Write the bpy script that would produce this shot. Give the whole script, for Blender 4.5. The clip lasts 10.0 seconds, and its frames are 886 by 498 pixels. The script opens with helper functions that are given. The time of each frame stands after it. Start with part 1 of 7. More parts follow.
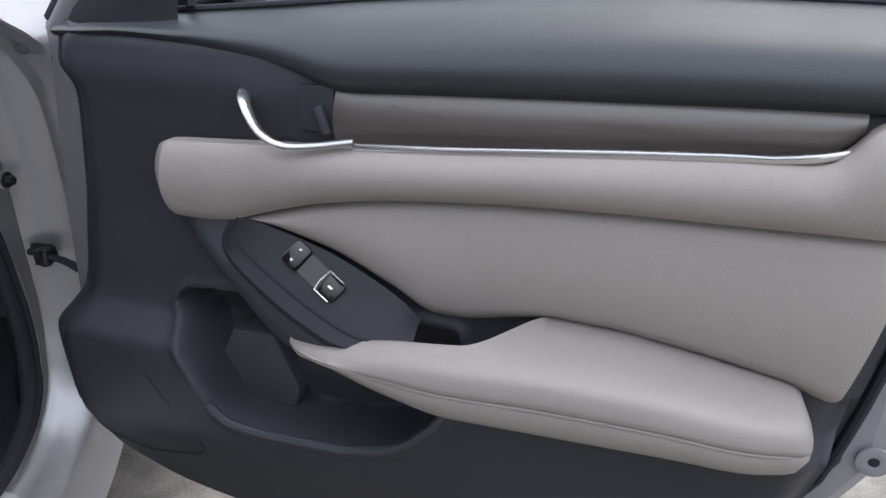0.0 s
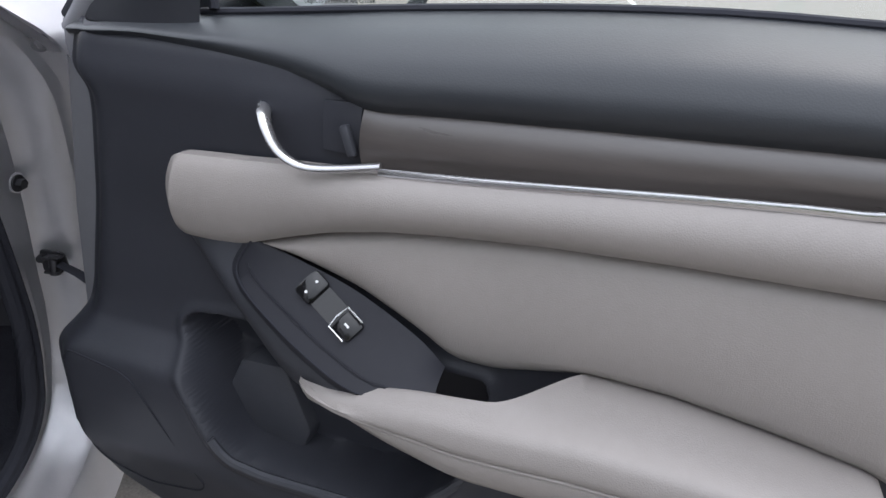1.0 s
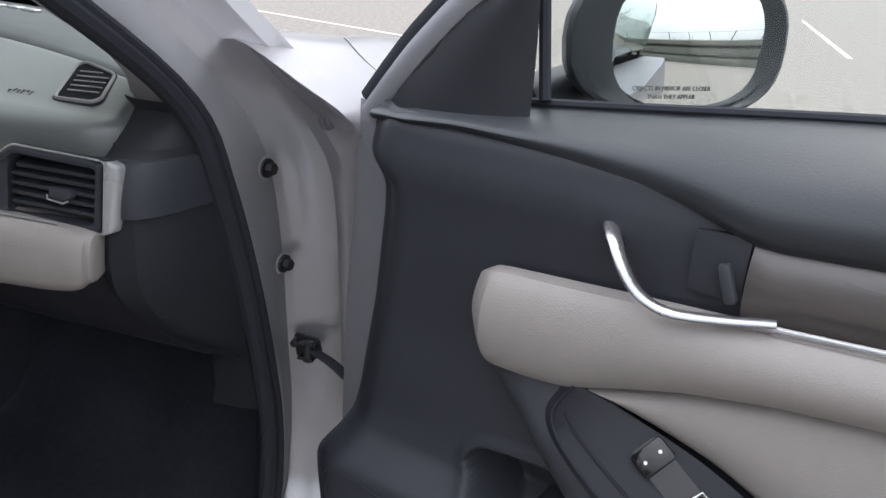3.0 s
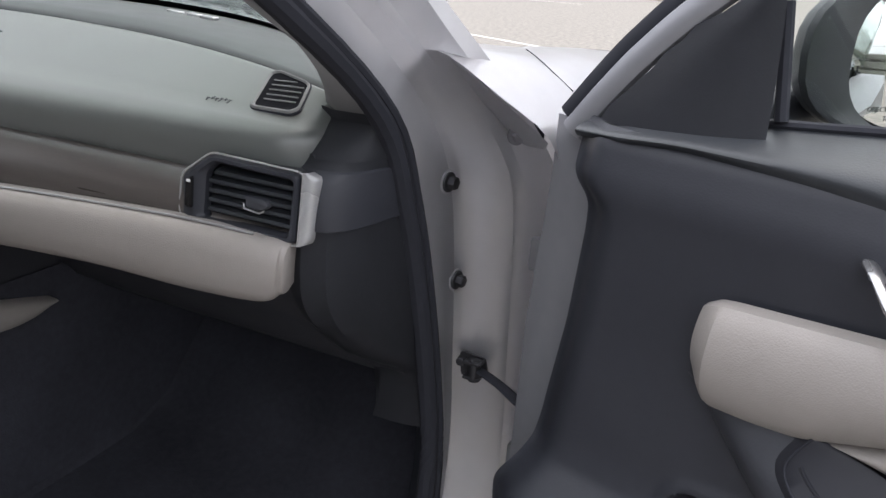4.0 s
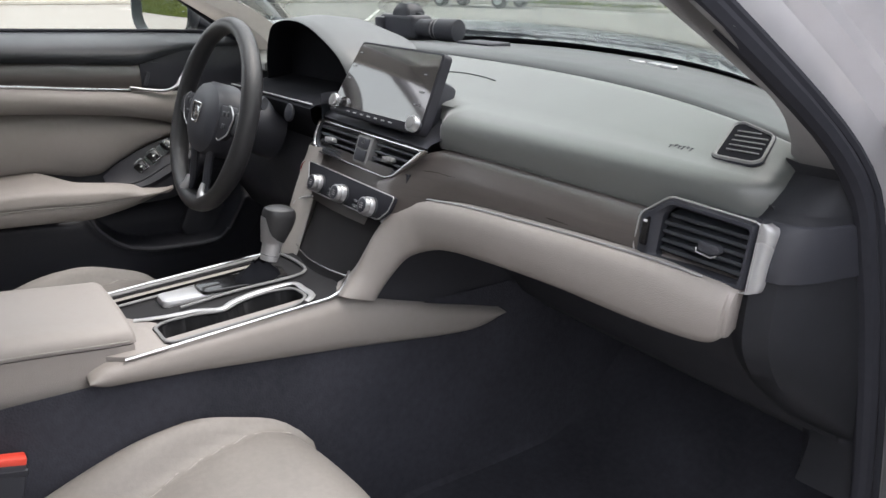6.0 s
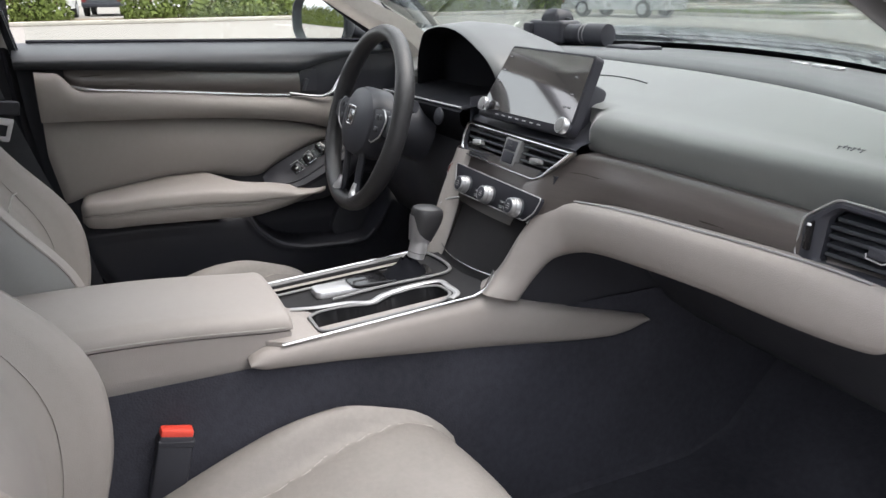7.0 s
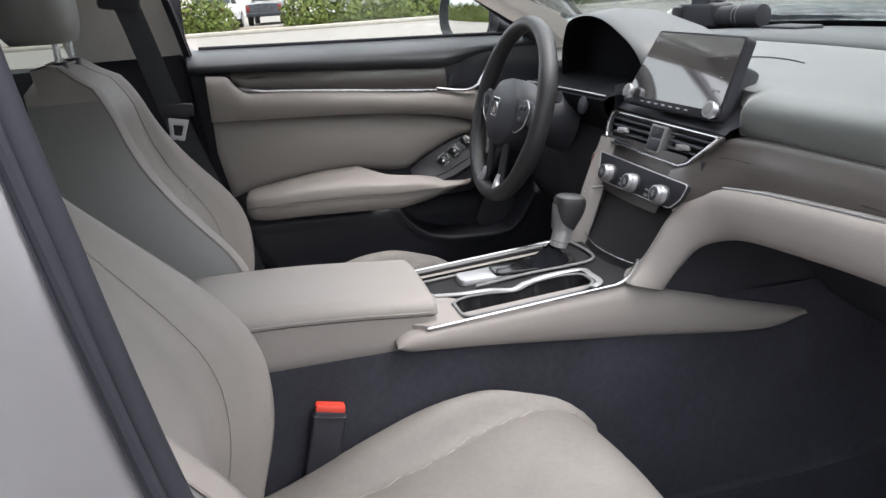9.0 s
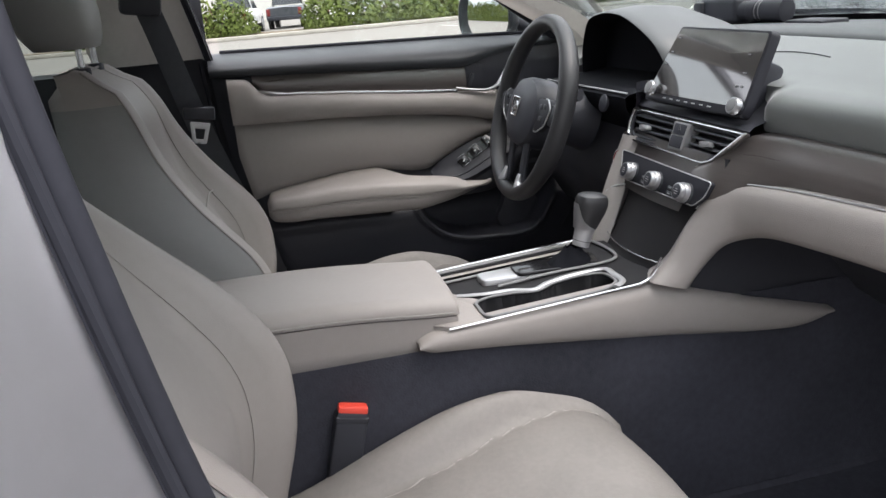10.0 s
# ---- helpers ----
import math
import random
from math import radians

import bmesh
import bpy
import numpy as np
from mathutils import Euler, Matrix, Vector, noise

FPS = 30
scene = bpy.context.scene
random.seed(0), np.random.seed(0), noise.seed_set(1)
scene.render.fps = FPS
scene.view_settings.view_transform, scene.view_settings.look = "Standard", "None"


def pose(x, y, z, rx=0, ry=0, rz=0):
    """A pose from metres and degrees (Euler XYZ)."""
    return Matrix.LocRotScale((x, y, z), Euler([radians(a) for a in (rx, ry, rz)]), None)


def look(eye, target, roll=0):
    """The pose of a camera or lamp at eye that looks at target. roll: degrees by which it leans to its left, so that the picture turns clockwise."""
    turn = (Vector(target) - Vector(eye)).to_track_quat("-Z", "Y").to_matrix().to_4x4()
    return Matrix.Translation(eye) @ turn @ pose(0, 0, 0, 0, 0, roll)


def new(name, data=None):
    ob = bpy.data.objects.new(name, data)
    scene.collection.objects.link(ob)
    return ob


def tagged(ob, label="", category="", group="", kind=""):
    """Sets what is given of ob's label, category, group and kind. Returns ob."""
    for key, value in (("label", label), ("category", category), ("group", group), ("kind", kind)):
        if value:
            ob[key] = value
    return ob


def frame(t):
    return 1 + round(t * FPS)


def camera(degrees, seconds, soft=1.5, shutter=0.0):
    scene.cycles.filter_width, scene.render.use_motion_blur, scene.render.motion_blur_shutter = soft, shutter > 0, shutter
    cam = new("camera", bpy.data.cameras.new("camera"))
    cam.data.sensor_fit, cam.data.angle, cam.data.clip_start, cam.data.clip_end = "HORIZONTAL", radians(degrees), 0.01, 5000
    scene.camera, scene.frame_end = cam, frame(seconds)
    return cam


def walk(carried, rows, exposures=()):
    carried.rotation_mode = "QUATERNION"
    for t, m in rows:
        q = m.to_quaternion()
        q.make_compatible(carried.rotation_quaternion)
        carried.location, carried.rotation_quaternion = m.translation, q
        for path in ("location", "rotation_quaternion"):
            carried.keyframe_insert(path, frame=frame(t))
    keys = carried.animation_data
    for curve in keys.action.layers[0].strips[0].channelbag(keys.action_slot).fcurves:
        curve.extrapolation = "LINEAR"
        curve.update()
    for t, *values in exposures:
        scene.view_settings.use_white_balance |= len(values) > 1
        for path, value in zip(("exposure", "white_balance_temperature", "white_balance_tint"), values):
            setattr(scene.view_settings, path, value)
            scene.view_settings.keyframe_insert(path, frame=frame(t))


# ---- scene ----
cam = camera(58.5, 10.0)
PATH = [
    (0, (1.468, -0.878, 1.138), (1.422, 0.965, 0.362), 2.1),
    (0.5, (1.459, -0.833, 1.133), (1.398, 1.005, 0.345), 3.5),
    (1, (1.465, -0.783, 1.131), (1.333, 1.063, 0.373), 4.2),
    (1.5, (1.468, -0.76, 1.136), (1.105, 1.06, 0.391), 3.6),
    (2, (1.432, -0.74, 1.136), (0.973, 1.079, 0.443), 4.2),
    (2.2, (1.408, -0.723, 1.132), (0.935, 1.101, 0.462), 4.6),
    (3.3, (1.217, -0.63, 1.151), (0.6, 1.139, 0.452), 4.1),
    (3.5, (1.189, -0.633, 1.144), (0.515, 1.119, 0.455), 4.1),
    (4, (1.16, -0.639, 1.142), (0.38, 1.066, 0.445), 4.2),
    (4.5, (1.156, -0.642, 1.15), (0.066, 0.898, 0.485), 3.5),
    (5, (1.152, -0.653, 1.155), (-0.166, 0.704, 0.506), 2.9),
    (5.5, (1.152, -0.682, 1.161), (-0.293, 0.535, 0.504), 2.1),
    (6, (1.157, -0.712, 1.162), (-0.392, 0.373, 0.509), 0.8),
    (6.2, (1.155, -0.727, 1.15), (-0.433, 0.313, 0.519), 1.3),
    (7.3, (1.168, -0.741, 1.151), (-0.584, -0.013, 0.517), -1.5),
    (7.5, (1.172, -0.745, 1.152), (-0.593, -0.049, 0.518), -1.7),
    (8, (1.178, -0.742, 1.149), (-0.629, -0.161, 0.519), -2.4),
    (8.5, (1.182, -0.737, 1.147), (-0.647, -0.227, 0.52), -3.1),
    (9, (1.186, -0.739, 1.144), (-0.661, -0.288, 0.521), -3.9),
    (9.5, (1.18, -0.739, 1.142), (-0.674, -0.318, 0.523), -4.2),
    (10, (1.182, -0.738, 1.142), (-0.678, -0.339, 0.525), -4.9),
]
EXPOSURES = [(0.0, 0.14, 6400, 13), (2.0, 0.27, 6400, 13), (3.5, 0.32, 6600, 13), (5.0, 0.58, 6850, 14), (7.5, 0.80, 6750, 14), (9.5, 0.73, 6700, 14), (10.0, 0.65, 6700, 14)]
walk(cam, [(t, look(eye, target, roll)) for t, eye, target, roll in PATH], EXPOSURES)

# ---- world, sun ----
SUN_AZ, SUN_EL = 25.0, 66.0            # degrees: azimuth clockwise from +y, elevation
world = bpy.data.worlds.new("world")
scene.world = world
world.use_nodes = True
wn, wl = world.node_tree.nodes, world.node_tree.links
sky = wn.new("ShaderNodeTexSky")
sky.sky_type = "NISHITA"
sky.sun_disc = False
sky.sun_elevation, sky.sun_rotation = radians(SUN_EL), radians(SUN_AZ)
sky.air_density, sky.dust_density, sky.ozone_density = 1.0, 4.0, 1.0
haze = wn.new("ShaderNodeMixRGB")
haze.inputs[0].default_value = 0.75
haze.inputs[2].default_value = (13.4, 14.2, 15.2, 1)
clouds = wn.new("ShaderNodeTexNoise")
clouds.inputs["Scale"].default_value = 2.2
clouds.inputs["Detail"].default_value = 6
cloud_ramp = wn.new("ShaderNodeValToRGB")
cloud_ramp.color_ramp.elements[0].position, cloud_ramp.color_ramp.elements[0].color = 0.35, (0.55, 0.55, 0.55, 1)
cloud_ramp.color_ramp.elements[1].position, cloud_ramp.color_ramp.elements[1].color = 0.62, (0.9, 0.9, 0.9, 1)
wl.new(clouds.outputs["Fac"], cloud_ramp.inputs[0])
wl.new(cloud_ramp.outputs[0], haze.inputs[0])
wl.new(sky.outputs[0], haze.inputs[1])
co = wn.new("ShaderNodeTexCoord")
sep = wn.new("ShaderNodeSeparateXYZ")
overcast = wn.new("ShaderNodeMapRange")
overcast.inputs["From Min"].default_value, overcast.inputs["From Max"].default_value = 0.0, 1.0
overcast.inputs["To Min"].default_value, overcast.inputs["To Max"].default_value = 0.48, 1.55
graded = wn.new("ShaderNodeMixRGB")
graded.blend_type, graded.inputs[0].default_value = "MULTIPLY", 1.0
wl.new(co.outputs["Generated"], sep.inputs[0])
wl.new(sep.outputs["Z"], overcast.inputs["Value"])
wl.new(haze.outputs[0], graded.inputs[1])
wl.new(overcast.outputs[0], graded.inputs[2])
wl.new(graded.outputs[0], wn["Background"].inputs[0])
wn["Background"].inputs[1].default_value = 0.155
sun = new("sun", bpy.data.lights.new("sun", "SUN"))
sun.data.energy, sun.data.angle, sun.data.color = 1.4, radians(30), (1.0, 0.975, 0.94)
sun.matrix_world = look((6 * math.sin(radians(SUN_AZ)), 6 * math.cos(radians(SUN_AZ)), 6 * math.tan(radians(SUN_EL))), (0, 0, 0))


# ---- materials ----
def material(name, color, rough=0.5, metal=0.0, vary=0.12, scale=6.0, grain=0.0, grain_scale=400.0, coat=0.0, spec=0.5, rough_vary=0.1, stretch=(1, 1, 1), island=0.0, sheen=0.0):
    m = bpy.data.materials.new(name)
    m.use_nodes = True
    t = m.node_tree
    b = t.nodes["Principled BSDF"]
    b.inputs["Roughness"].default_value, b.inputs["Metallic"].default_value = rough, metal
    b.inputs["Specular IOR Level"].default_value = spec
    b.inputs["Coat Weight"].default_value = coat
    b.inputs["Sheen Weight"].default_value, b.inputs["Sheen Roughness"].default_value = sheen, 0.4
    b.inputs["Coat Roughness"].default_value = 0.05
    co = t.nodes.new("ShaderNodeTexCoord")
    mp = t.nodes.new("ShaderNodeMapping")
    mp.inputs["Scale"].default_value = stretch
    t.links.new(co.outputs["Object"], mp.inputs[0])
    n1 = t.nodes.new("ShaderNodeTexNoise")
    n1.inputs["Scale"].default_value, n1.inputs["Detail"].default_value = scale, 5
    n2 = t.nodes.new("ShaderNodeTexNoise")
    n2.inputs["Scale"].default_value, n2.inputs["Detail"].default_value = scale * 14, 3
    for n in (n1, n2):
        t.links.new(mp.outputs[0], n.inputs["Vector"])
    add = t.nodes.new("ShaderNodeMath")
    add.operation = "MULTIPLY_ADD"
    add.inputs[1].default_value = 0.5
    t.links.new(n2.outputs["Fac"], add.inputs[0])
    t.links.new(n1.outputs["Fac"], add.inputs[2])
    rng = t.nodes.new("ShaderNodeMapRange")
    rng.inputs["From Min"].default_value, rng.inputs["From Max"].default_value = 0.45, 1.05
    rng.inputs["To Min"].default_value, rng.inputs["To Max"].default_value = 1 - vary, 1 + vary
    t.links.new(add.outputs[0], rng.inputs["Value"])
    mul = t.nodes.new("ShaderNodeMixRGB")
    mul.blend_type, mul.inputs[0].default_value = "MULTIPLY", 1.0
    mul.inputs[1].default_value = (*color, 1)
    t.links.new(rng.outputs[0], mul.inputs[2])
    last = mul.outputs[0]
    if island:
        g = t.nodes.new("ShaderNodeNewGeometry")
        r2 = t.nodes.new("ShaderNodeMapRange")
        r2.inputs["To Min"].default_value, r2.inputs["To Max"].default_value = 1 - island, 1 + island
        t.links.new(g.outputs["Random Per Island"], r2.inputs["Value"])
        m2 = t.nodes.new("ShaderNodeMixRGB")
        m2.blend_type, m2.inputs[0].default_value = "MULTIPLY", 1.0
        t.links.new(last, m2.inputs[1])
        t.links.new(r2.outputs[0], m2.inputs[2])
        last = m2.outputs[0]
    t.links.new(last, b.inputs["Base Color"])
    rr = t.nodes.new("ShaderNodeMapRange")
    rr.inputs["From Min"].default_value, rr.inputs["From Max"].default_value = 0.3, 0.7
    rr.inputs["To Min"].default_value, rr.inputs["To Max"].default_value = max(0.02, rough - rough_vary), min(1, rough + rough_vary)
    t.links.new(n1.outputs["Fac"], rr.inputs["Value"])
    t.links.new(rr.outputs[0], b.inputs["Roughness"])
    if grain:
        v = t.nodes.new("ShaderNodeTexVoronoi")
        v.inputs["Scale"].default_value = grain_scale
        t.links.new(mp.outputs[0], v.inputs["Vector"])
        bp = t.nodes.new("ShaderNodeBump")
        bp.inputs["Strength"].default_value, bp.inputs["Distance"].default_value = grain, 0.0006
        t.links.new(v.outputs["Distance"], bp.inputs["Height"])
        t.links.new(bp.outputs[0], b.inputs["Normal"])
    return m


LEATHER = material("pale_leatherette", (0.268, 0.245, 0.231), 0.5, vary=0.055, grain=0.32, grain_scale=650, rough_vary=0.05, spec=0.4)
# darker than LEATHER; for the seats' sides, backs and headrests
SEAT_SIDE = material("seat_side_grey", (0.188, 0.187, 0.183), 0.5, vary=0.05, grain=0.2, grain_scale=600, rough_vary=0.05, spec=0.4)
SEAT_WORN = material("worn_seat_leatherette", (0.208, 0.193, 0.181), 0.55, vary=0.13, scale=9, grain=0.3, grain_scale=650, rough_vary=0.06, spec=0.35)
DARK = material("charcoal_plastic", (0.026, 0.0275, 0.035), 0.52, vary=0.10, grain=0.10, grain_scale=500, spec=0.4)
# paler copy of DARK; stands in for light on the door grip and pocket
CHARCOAL_PALE = material("paler_charcoal_plastic", (0.040, 0.042, 0.050), 0.55, vary=0.12, grain=0.15, grain_scale=500, spec=0.4)
DARK_SOFT = material("charcoal_soft_vinyl", (0.026, 0.029, 0.034), 0.45, vary=0.06, grain=0.13, grain_scale=520, spec=0.45, rough_vary=0.06)
DASH = material("dark_grey_dash_vinyl", (0.082, 0.089, 0.085), 0.40, sheen=0.5, vary=0.06, grain=0.12, grain_scale=700, spec=0.9, rough_vary=0.05)
BLACK_LOWER = material("black_grained_plastic", (0.036, 0.037, 0.044), 0.6, vary=0.12, grain=0.12, grain_scale=500, spec=0.25)
BLACK_GLOSS = material("black_gloss_plastic", (0.008, 0.008, 0.009), 0.12, vary=0.1, rough_vary=0.05)
RUBBER = material("black_rubber_seal", (0.026, 0.027, 0.034), 0.75, vary=0.15, spec=0.15)
SWITCH = material("satin_black_switch_panel", (0.020, 0.0205, 0.026), 0.5, vary=0.1, spec=0.22)
# darker, duller copy of DASH: shade painted on the hood and ridge
DASH_SHADED = material("shaded_dash_vinyl", (0.072, 0.076, 0.079), 0.45, vary=0.06, grain=0.12, grain_scale=700, spec=0.5, rough_vary=0.05)
KNOB = material("brushed_aluminium_knob", (0.42, 0.42, 0.43), 0.3, metal=0.9, vary=0.05)
CARPET = material("charcoal_carpet", (0.041, 0.042, 0.052), 0.95, vary=0.3, grain=0.8, grain_scale=300, spec=0.1)
GAUGE = material("matte_black_gauge", (0.009, 0.0095, 0.012), 0.8, vary=0.1, spec=0.05)
WOOD = material("grey_brown_woodgrain", (0.070, 0.060, 0.056), 0.33, vary=0.24, scale=5, stretch=(1.2, 1.2, 16), rough_vary=0.06, spec=0.9)
CHROME = material("satin_chrome", (0.62, 0.62, 0.63), 0.22, metal=1.0, vary=0.05, rough_vary=0.05)
SATIN = material("satin_silver_plastic", (0.46, 0.46, 0.47), 0.34, metal=0.6, vary=0.05)
SILVER = material("bright_silver_lacquer", (0.66, 0.66, 0.67), 0.32, metal=0.4, vary=0.03)
SATIN_DARK = material("grey_satin_plastic", (0.17, 0.17, 0.172), 0.4, vary=0.06, spec=0.5)
PAINT = material("silver_metallic_paint", (0.62, 0.615, 0.635), 0.30, metal=0.6, vary=0.05, scale=3, coat=0.6, rough_vary=0.04, grain=0.05, grain_scale=1500)
# darker and duller than PAINT
SHELL = material("dark_matte_silver", (0.23, 0.23, 0.25), 0.42, metal=0.3, vary=0.08, scale=4, rough_vary=0.06)
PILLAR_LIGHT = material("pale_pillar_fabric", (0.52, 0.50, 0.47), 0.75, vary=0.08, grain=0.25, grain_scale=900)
STEEL = material("dark_steel", (0.05, 0.05, 0.055), 0.4, metal=0.8, vary=0.2)
WHEEL = material("black_wheel_leather", (0.022, 0.022, 0.024), 0.42, vary=0.12, grain=0.4, grain_scale=600, spec=0.5)
# darker copy for the passenger's pillar trim, with its shade put into the colour
PILLAR_SHADED = material("shaded_pillar_trim", (0.19, 0.187, 0.19), 0.6, vary=0.06, grain=0.15, grain_scale=700, spec=0.4)
BELT = material("dark_grey_webbing", (0.10, 0.105, 0.115), 0.75, vary=0.15, grain=0.5, grain_scale=900)
RED = material("red_plastic", (0.72, 0.07, 0.045), 0.4, vary=0.06)
WHITE_MARK = material("white_print", (0.75, 0.75, 0.75), 0.5, vary=0.03)
GREY_MARK = material("grey_print", (0.11, 0.115, 0.115), 0.5, vary=0.03)
GREY_LIGHT = material("pale_grey_print", (0.36, 0.36, 0.36), 0.5, vary=0.03)
POCKET_FACE = material("satin_black_pocket", (0.016, 0.0155, 0.017), 0.6, vary=0.08, spec=0.2)
STITCH = material("thread", (0.30, 0.285, 0.265), 0.8, vary=0.1)
SCREEN = material("black_screen_glass", (0.030, 0.028, 0.028), 0.06, vary=0.05, rough_vary=0.02, spec=1.0, coat=1.0)
OLD_CONCRETE = material("stained_old_concrete", (0.13, 0.135, 0.115), 0.9, vary=0.4, scale=1.5, grain=0.5, grain_scale=60)
ASPHALT = material("pale_worn_asphalt", (0.180, 0.165, 0.147), 0.9, vary=0.6, scale=12, grain=0.9, grain_scale=130)
LINE_PAINT = material("worn_white_line_paint", (0.62, 0.6, 0.55), 0.8, vary=0.25, scale=8)
KERB = material("pale_concrete", (0.42, 0.39, 0.34), 0.9, vary=0.18, scale=2, grain=0.5, grain_scale=90)
SOIL = material("mulch_soil", (0.13, 0.095, 0.06), 0.95, vary=0.35, scale=5, grain=0.9, grain_scale=60)
LEAF = material("hedge_leaf", (0.105, 0.135, 0.035), 0.8, vary=0.3, scale=1.5, island=0.35, spec=0.15)
LEAF_DARK = material("shrub_leaf", (0.075, 0.10, 0.045), 0.8, vary=0.3, scale=1.5, island=0.35, spec=0.15)
BARK = material("bark", (0.16, 0.10, 0.07), 0.9, vary=0.3, grain=0.8, grain_scale=80)
WHITE_PAINT = material("white_car_paint", (0.72, 0.72, 0.72), 0.3, vary=0.04, coat=0.5)
DARK_PAINT = material("dark_car_paint", (0.05, 0.055, 0.065), 0.3, vary=0.06, coat=0.5)
TYRE = material("tyre_rubber", (0.015, 0.015, 0.015), 0.85, vary=0.2)
TINT = material("dark_car_glass", (0.02, 0.024, 0.027), 0.06, vary=0.05, rough_vary=0.02, spec=0.8)
MIRROR = material("mirror_silver", (0.86, 0.88, 0.88), 0.01, metal=1.0, vary=0.01, rough_vary=0.0)
STUCCO = material("white_stucco", (0.62, 0.6, 0.56), 0.9, vary=0.1, scale=2)
LAMP_RED = material("red_lamp_plastic", (0.18, 0.015, 0.015), 0.3, vary=0.05)


def glass(name, tint, rough=0.0):
    m = bpy.data.materials.new(name)
    m.use_nodes = True
    t = m.node_tree
    t.nodes.clear()
    out = t.nodes.new("ShaderNodeOutputMaterial")
    mix = t.nodes.new("ShaderNodeMixShader")
    tr = t.nodes.new("ShaderNodeBsdfTransparent")
    gl = t.nodes.new("ShaderNodeBsdfGlossy")
    fr = t.nodes.new("ShaderNodeFresnel")
    fr.inputs[0].default_value = 1.45
    tr.inputs[0].default_value = (*tint, 1)
    gl.inputs["Roughness"].default_value = rough
    gl.inputs[0].default_value = (0.9, 0.95, 0.93, 1)
    t.links.new(fr.outputs[0], mix.inputs[0])
    t.links.new(tr.outputs[0], mix.inputs[1])
    t.links.new(gl.outputs[0], mix.inputs[2])
    t.links.new(mix.outputs[0], out.inputs[0])
    return m


GLASS = glass("green_tinted_glass", (0.90, 0.94, 0.915))
# strong tint is added here to hold daylight back from the dash front
GLASS_REAR = glass("light_cutting_rear_glass", (0.42, 0.46, 0.44))
GLASS_WS = glass("windscreen_glass", (0.92, 0.95, 0.93))


# ---- mesh tools ----
def part(name, bm, mat, parent=None, label="", smooth=True, angle=35):
    me = bpy.data.meshes.new(name)
    bmesh.ops.recalc_face_normals(bm, faces=bm.faces[:])
    for f in bm.faces:
        f.smooth = smooth
    bm.to_mesh(me)
    bm.free()
    if smooth:
        me.set_sharp_from_angle(angle=radians(angle))
    if mat:
        me.materials.append(mat)
    ob = new(name, me)
    if parent:
        ob.parent = parent
    if label:
        ob["label"] = label
    return ob


def thing(name, label, category, loc=(0, 0, 0), group="", kind="", m=None):
    ob = new(name)
    ob.empty_display_size = 0.05
    ob.matrix_world = m if m else Matrix.Translation(loc)
    return tagged(ob, label, category, group, kind)


def lerp(a, b, t):
    return a + (b - a) * t


def clamp(x, lo=0.0, hi=1.0):
    return max(lo, min(hi, x))


def smooth01(lo, hi, x):
    t = clamp((x - lo) / (hi - lo))
    return t * t * (3 - 2 * t)


def poly(points):
    """A function that runs straight between (x, y) points."""
    xs, ys = [p[0] for p in points], [p[1] for p in points]
    return lambda x: float(np.interp(x, xs, ys))


def soft(points, width=0.03):
    """As poly, with its corners rounded over a width."""
    f = poly(points)
    return lambda x: sum(f(x + width * k / 4) for k in range(-4, 5)) / 9


def curve(points, n):
    """n + 1 points on a smooth line through the given points."""
    p = [Vector(q) for q in points]
    p = [2 * p[0] - p[1]] + p + [2 * p[-1] - p[-2]]
    out = []
    for k in range(n + 1):
        s = k / n * (len(p) - 3)
        i = min(int(s), len(p) - 4)
        t = s - i
        a, b, c, d = p[i:i + 4]
        out.append(0.5 * ((2 * b) + (c - a) * t + (2 * a - 5 * b + 4 * c - d) * t * t + (3 * b - a - 3 * c + d) * t ** 3))
    return out


def grid(bm, rows, loop=False, ends=False):
    """A sheet through rows of points; loop closes each row, ends closes the first and last row."""
    vs = [[bm.verts.new(p) for p in r] for r in rows]
    n = len(vs[0])
    for r, s in zip(vs, vs[1:]):
        for i in range(n if loop else n - 1):
            j = (i + 1) % n
            bm.faces.new((r[i], r[j], s[j], s[i]))
    if ends:
        bm.faces.new(vs[0])
        bm.faces.new(vs[-1])
    return vs


def tube(bm, path, radius, sides=12, flat=1.0, up=(0, 0, 1)):
    """A round or flattened bar along a line of points; radius may be a function of 0..1."""
    path = [Vector(p) for p in path]
    rows = []
    up = Vector(up)
    for i, p in enumerate(path):
        d = (path[min(i + 1, len(path) - 1)] - path[max(i - 1, 0)]).normalized()
        a = d.cross(up)
        a = a.normalized() if a.length > 1e-4 else Vector((1, 0, 0))
        b = d.cross(a).normalized()
        r = radius(i / (len(path) - 1)) if callable(radius) else radius
        rows.append([p + a * r * math.cos(2 * math.pi * k / sides) + b * r * flat * math.sin(2 * math.pi * k / sides) for k in range(sides)])
    grid(bm, rows, loop=True, ends=True)
    return bm


def box(bm, lo, hi, bevel=0.0, seg=2, m=None):
    made = bmesh.ops.create_cube(bm, size=1)
    for v in made["verts"]:
        v.co = Vector([lerp(lo[i], hi[i], v.co[i] + 0.5) for i in range(3)])
    if bevel:
        edges = list({e for v in made["verts"] for e in v.link_edges})
        got = bmesh.ops.bevel(bm, geom=edges, offset=bevel, segments=seg, profile=0.5, affect="EDGES")
        verts = list({v for f in got["faces"] for v in f.verts} | {v for v in made["verts"] if v.is_valid})
    else:
        verts = made["verts"]
    if m:
        bmesh.ops.transform(bm, matrix=m, verts=verts)
    return bm


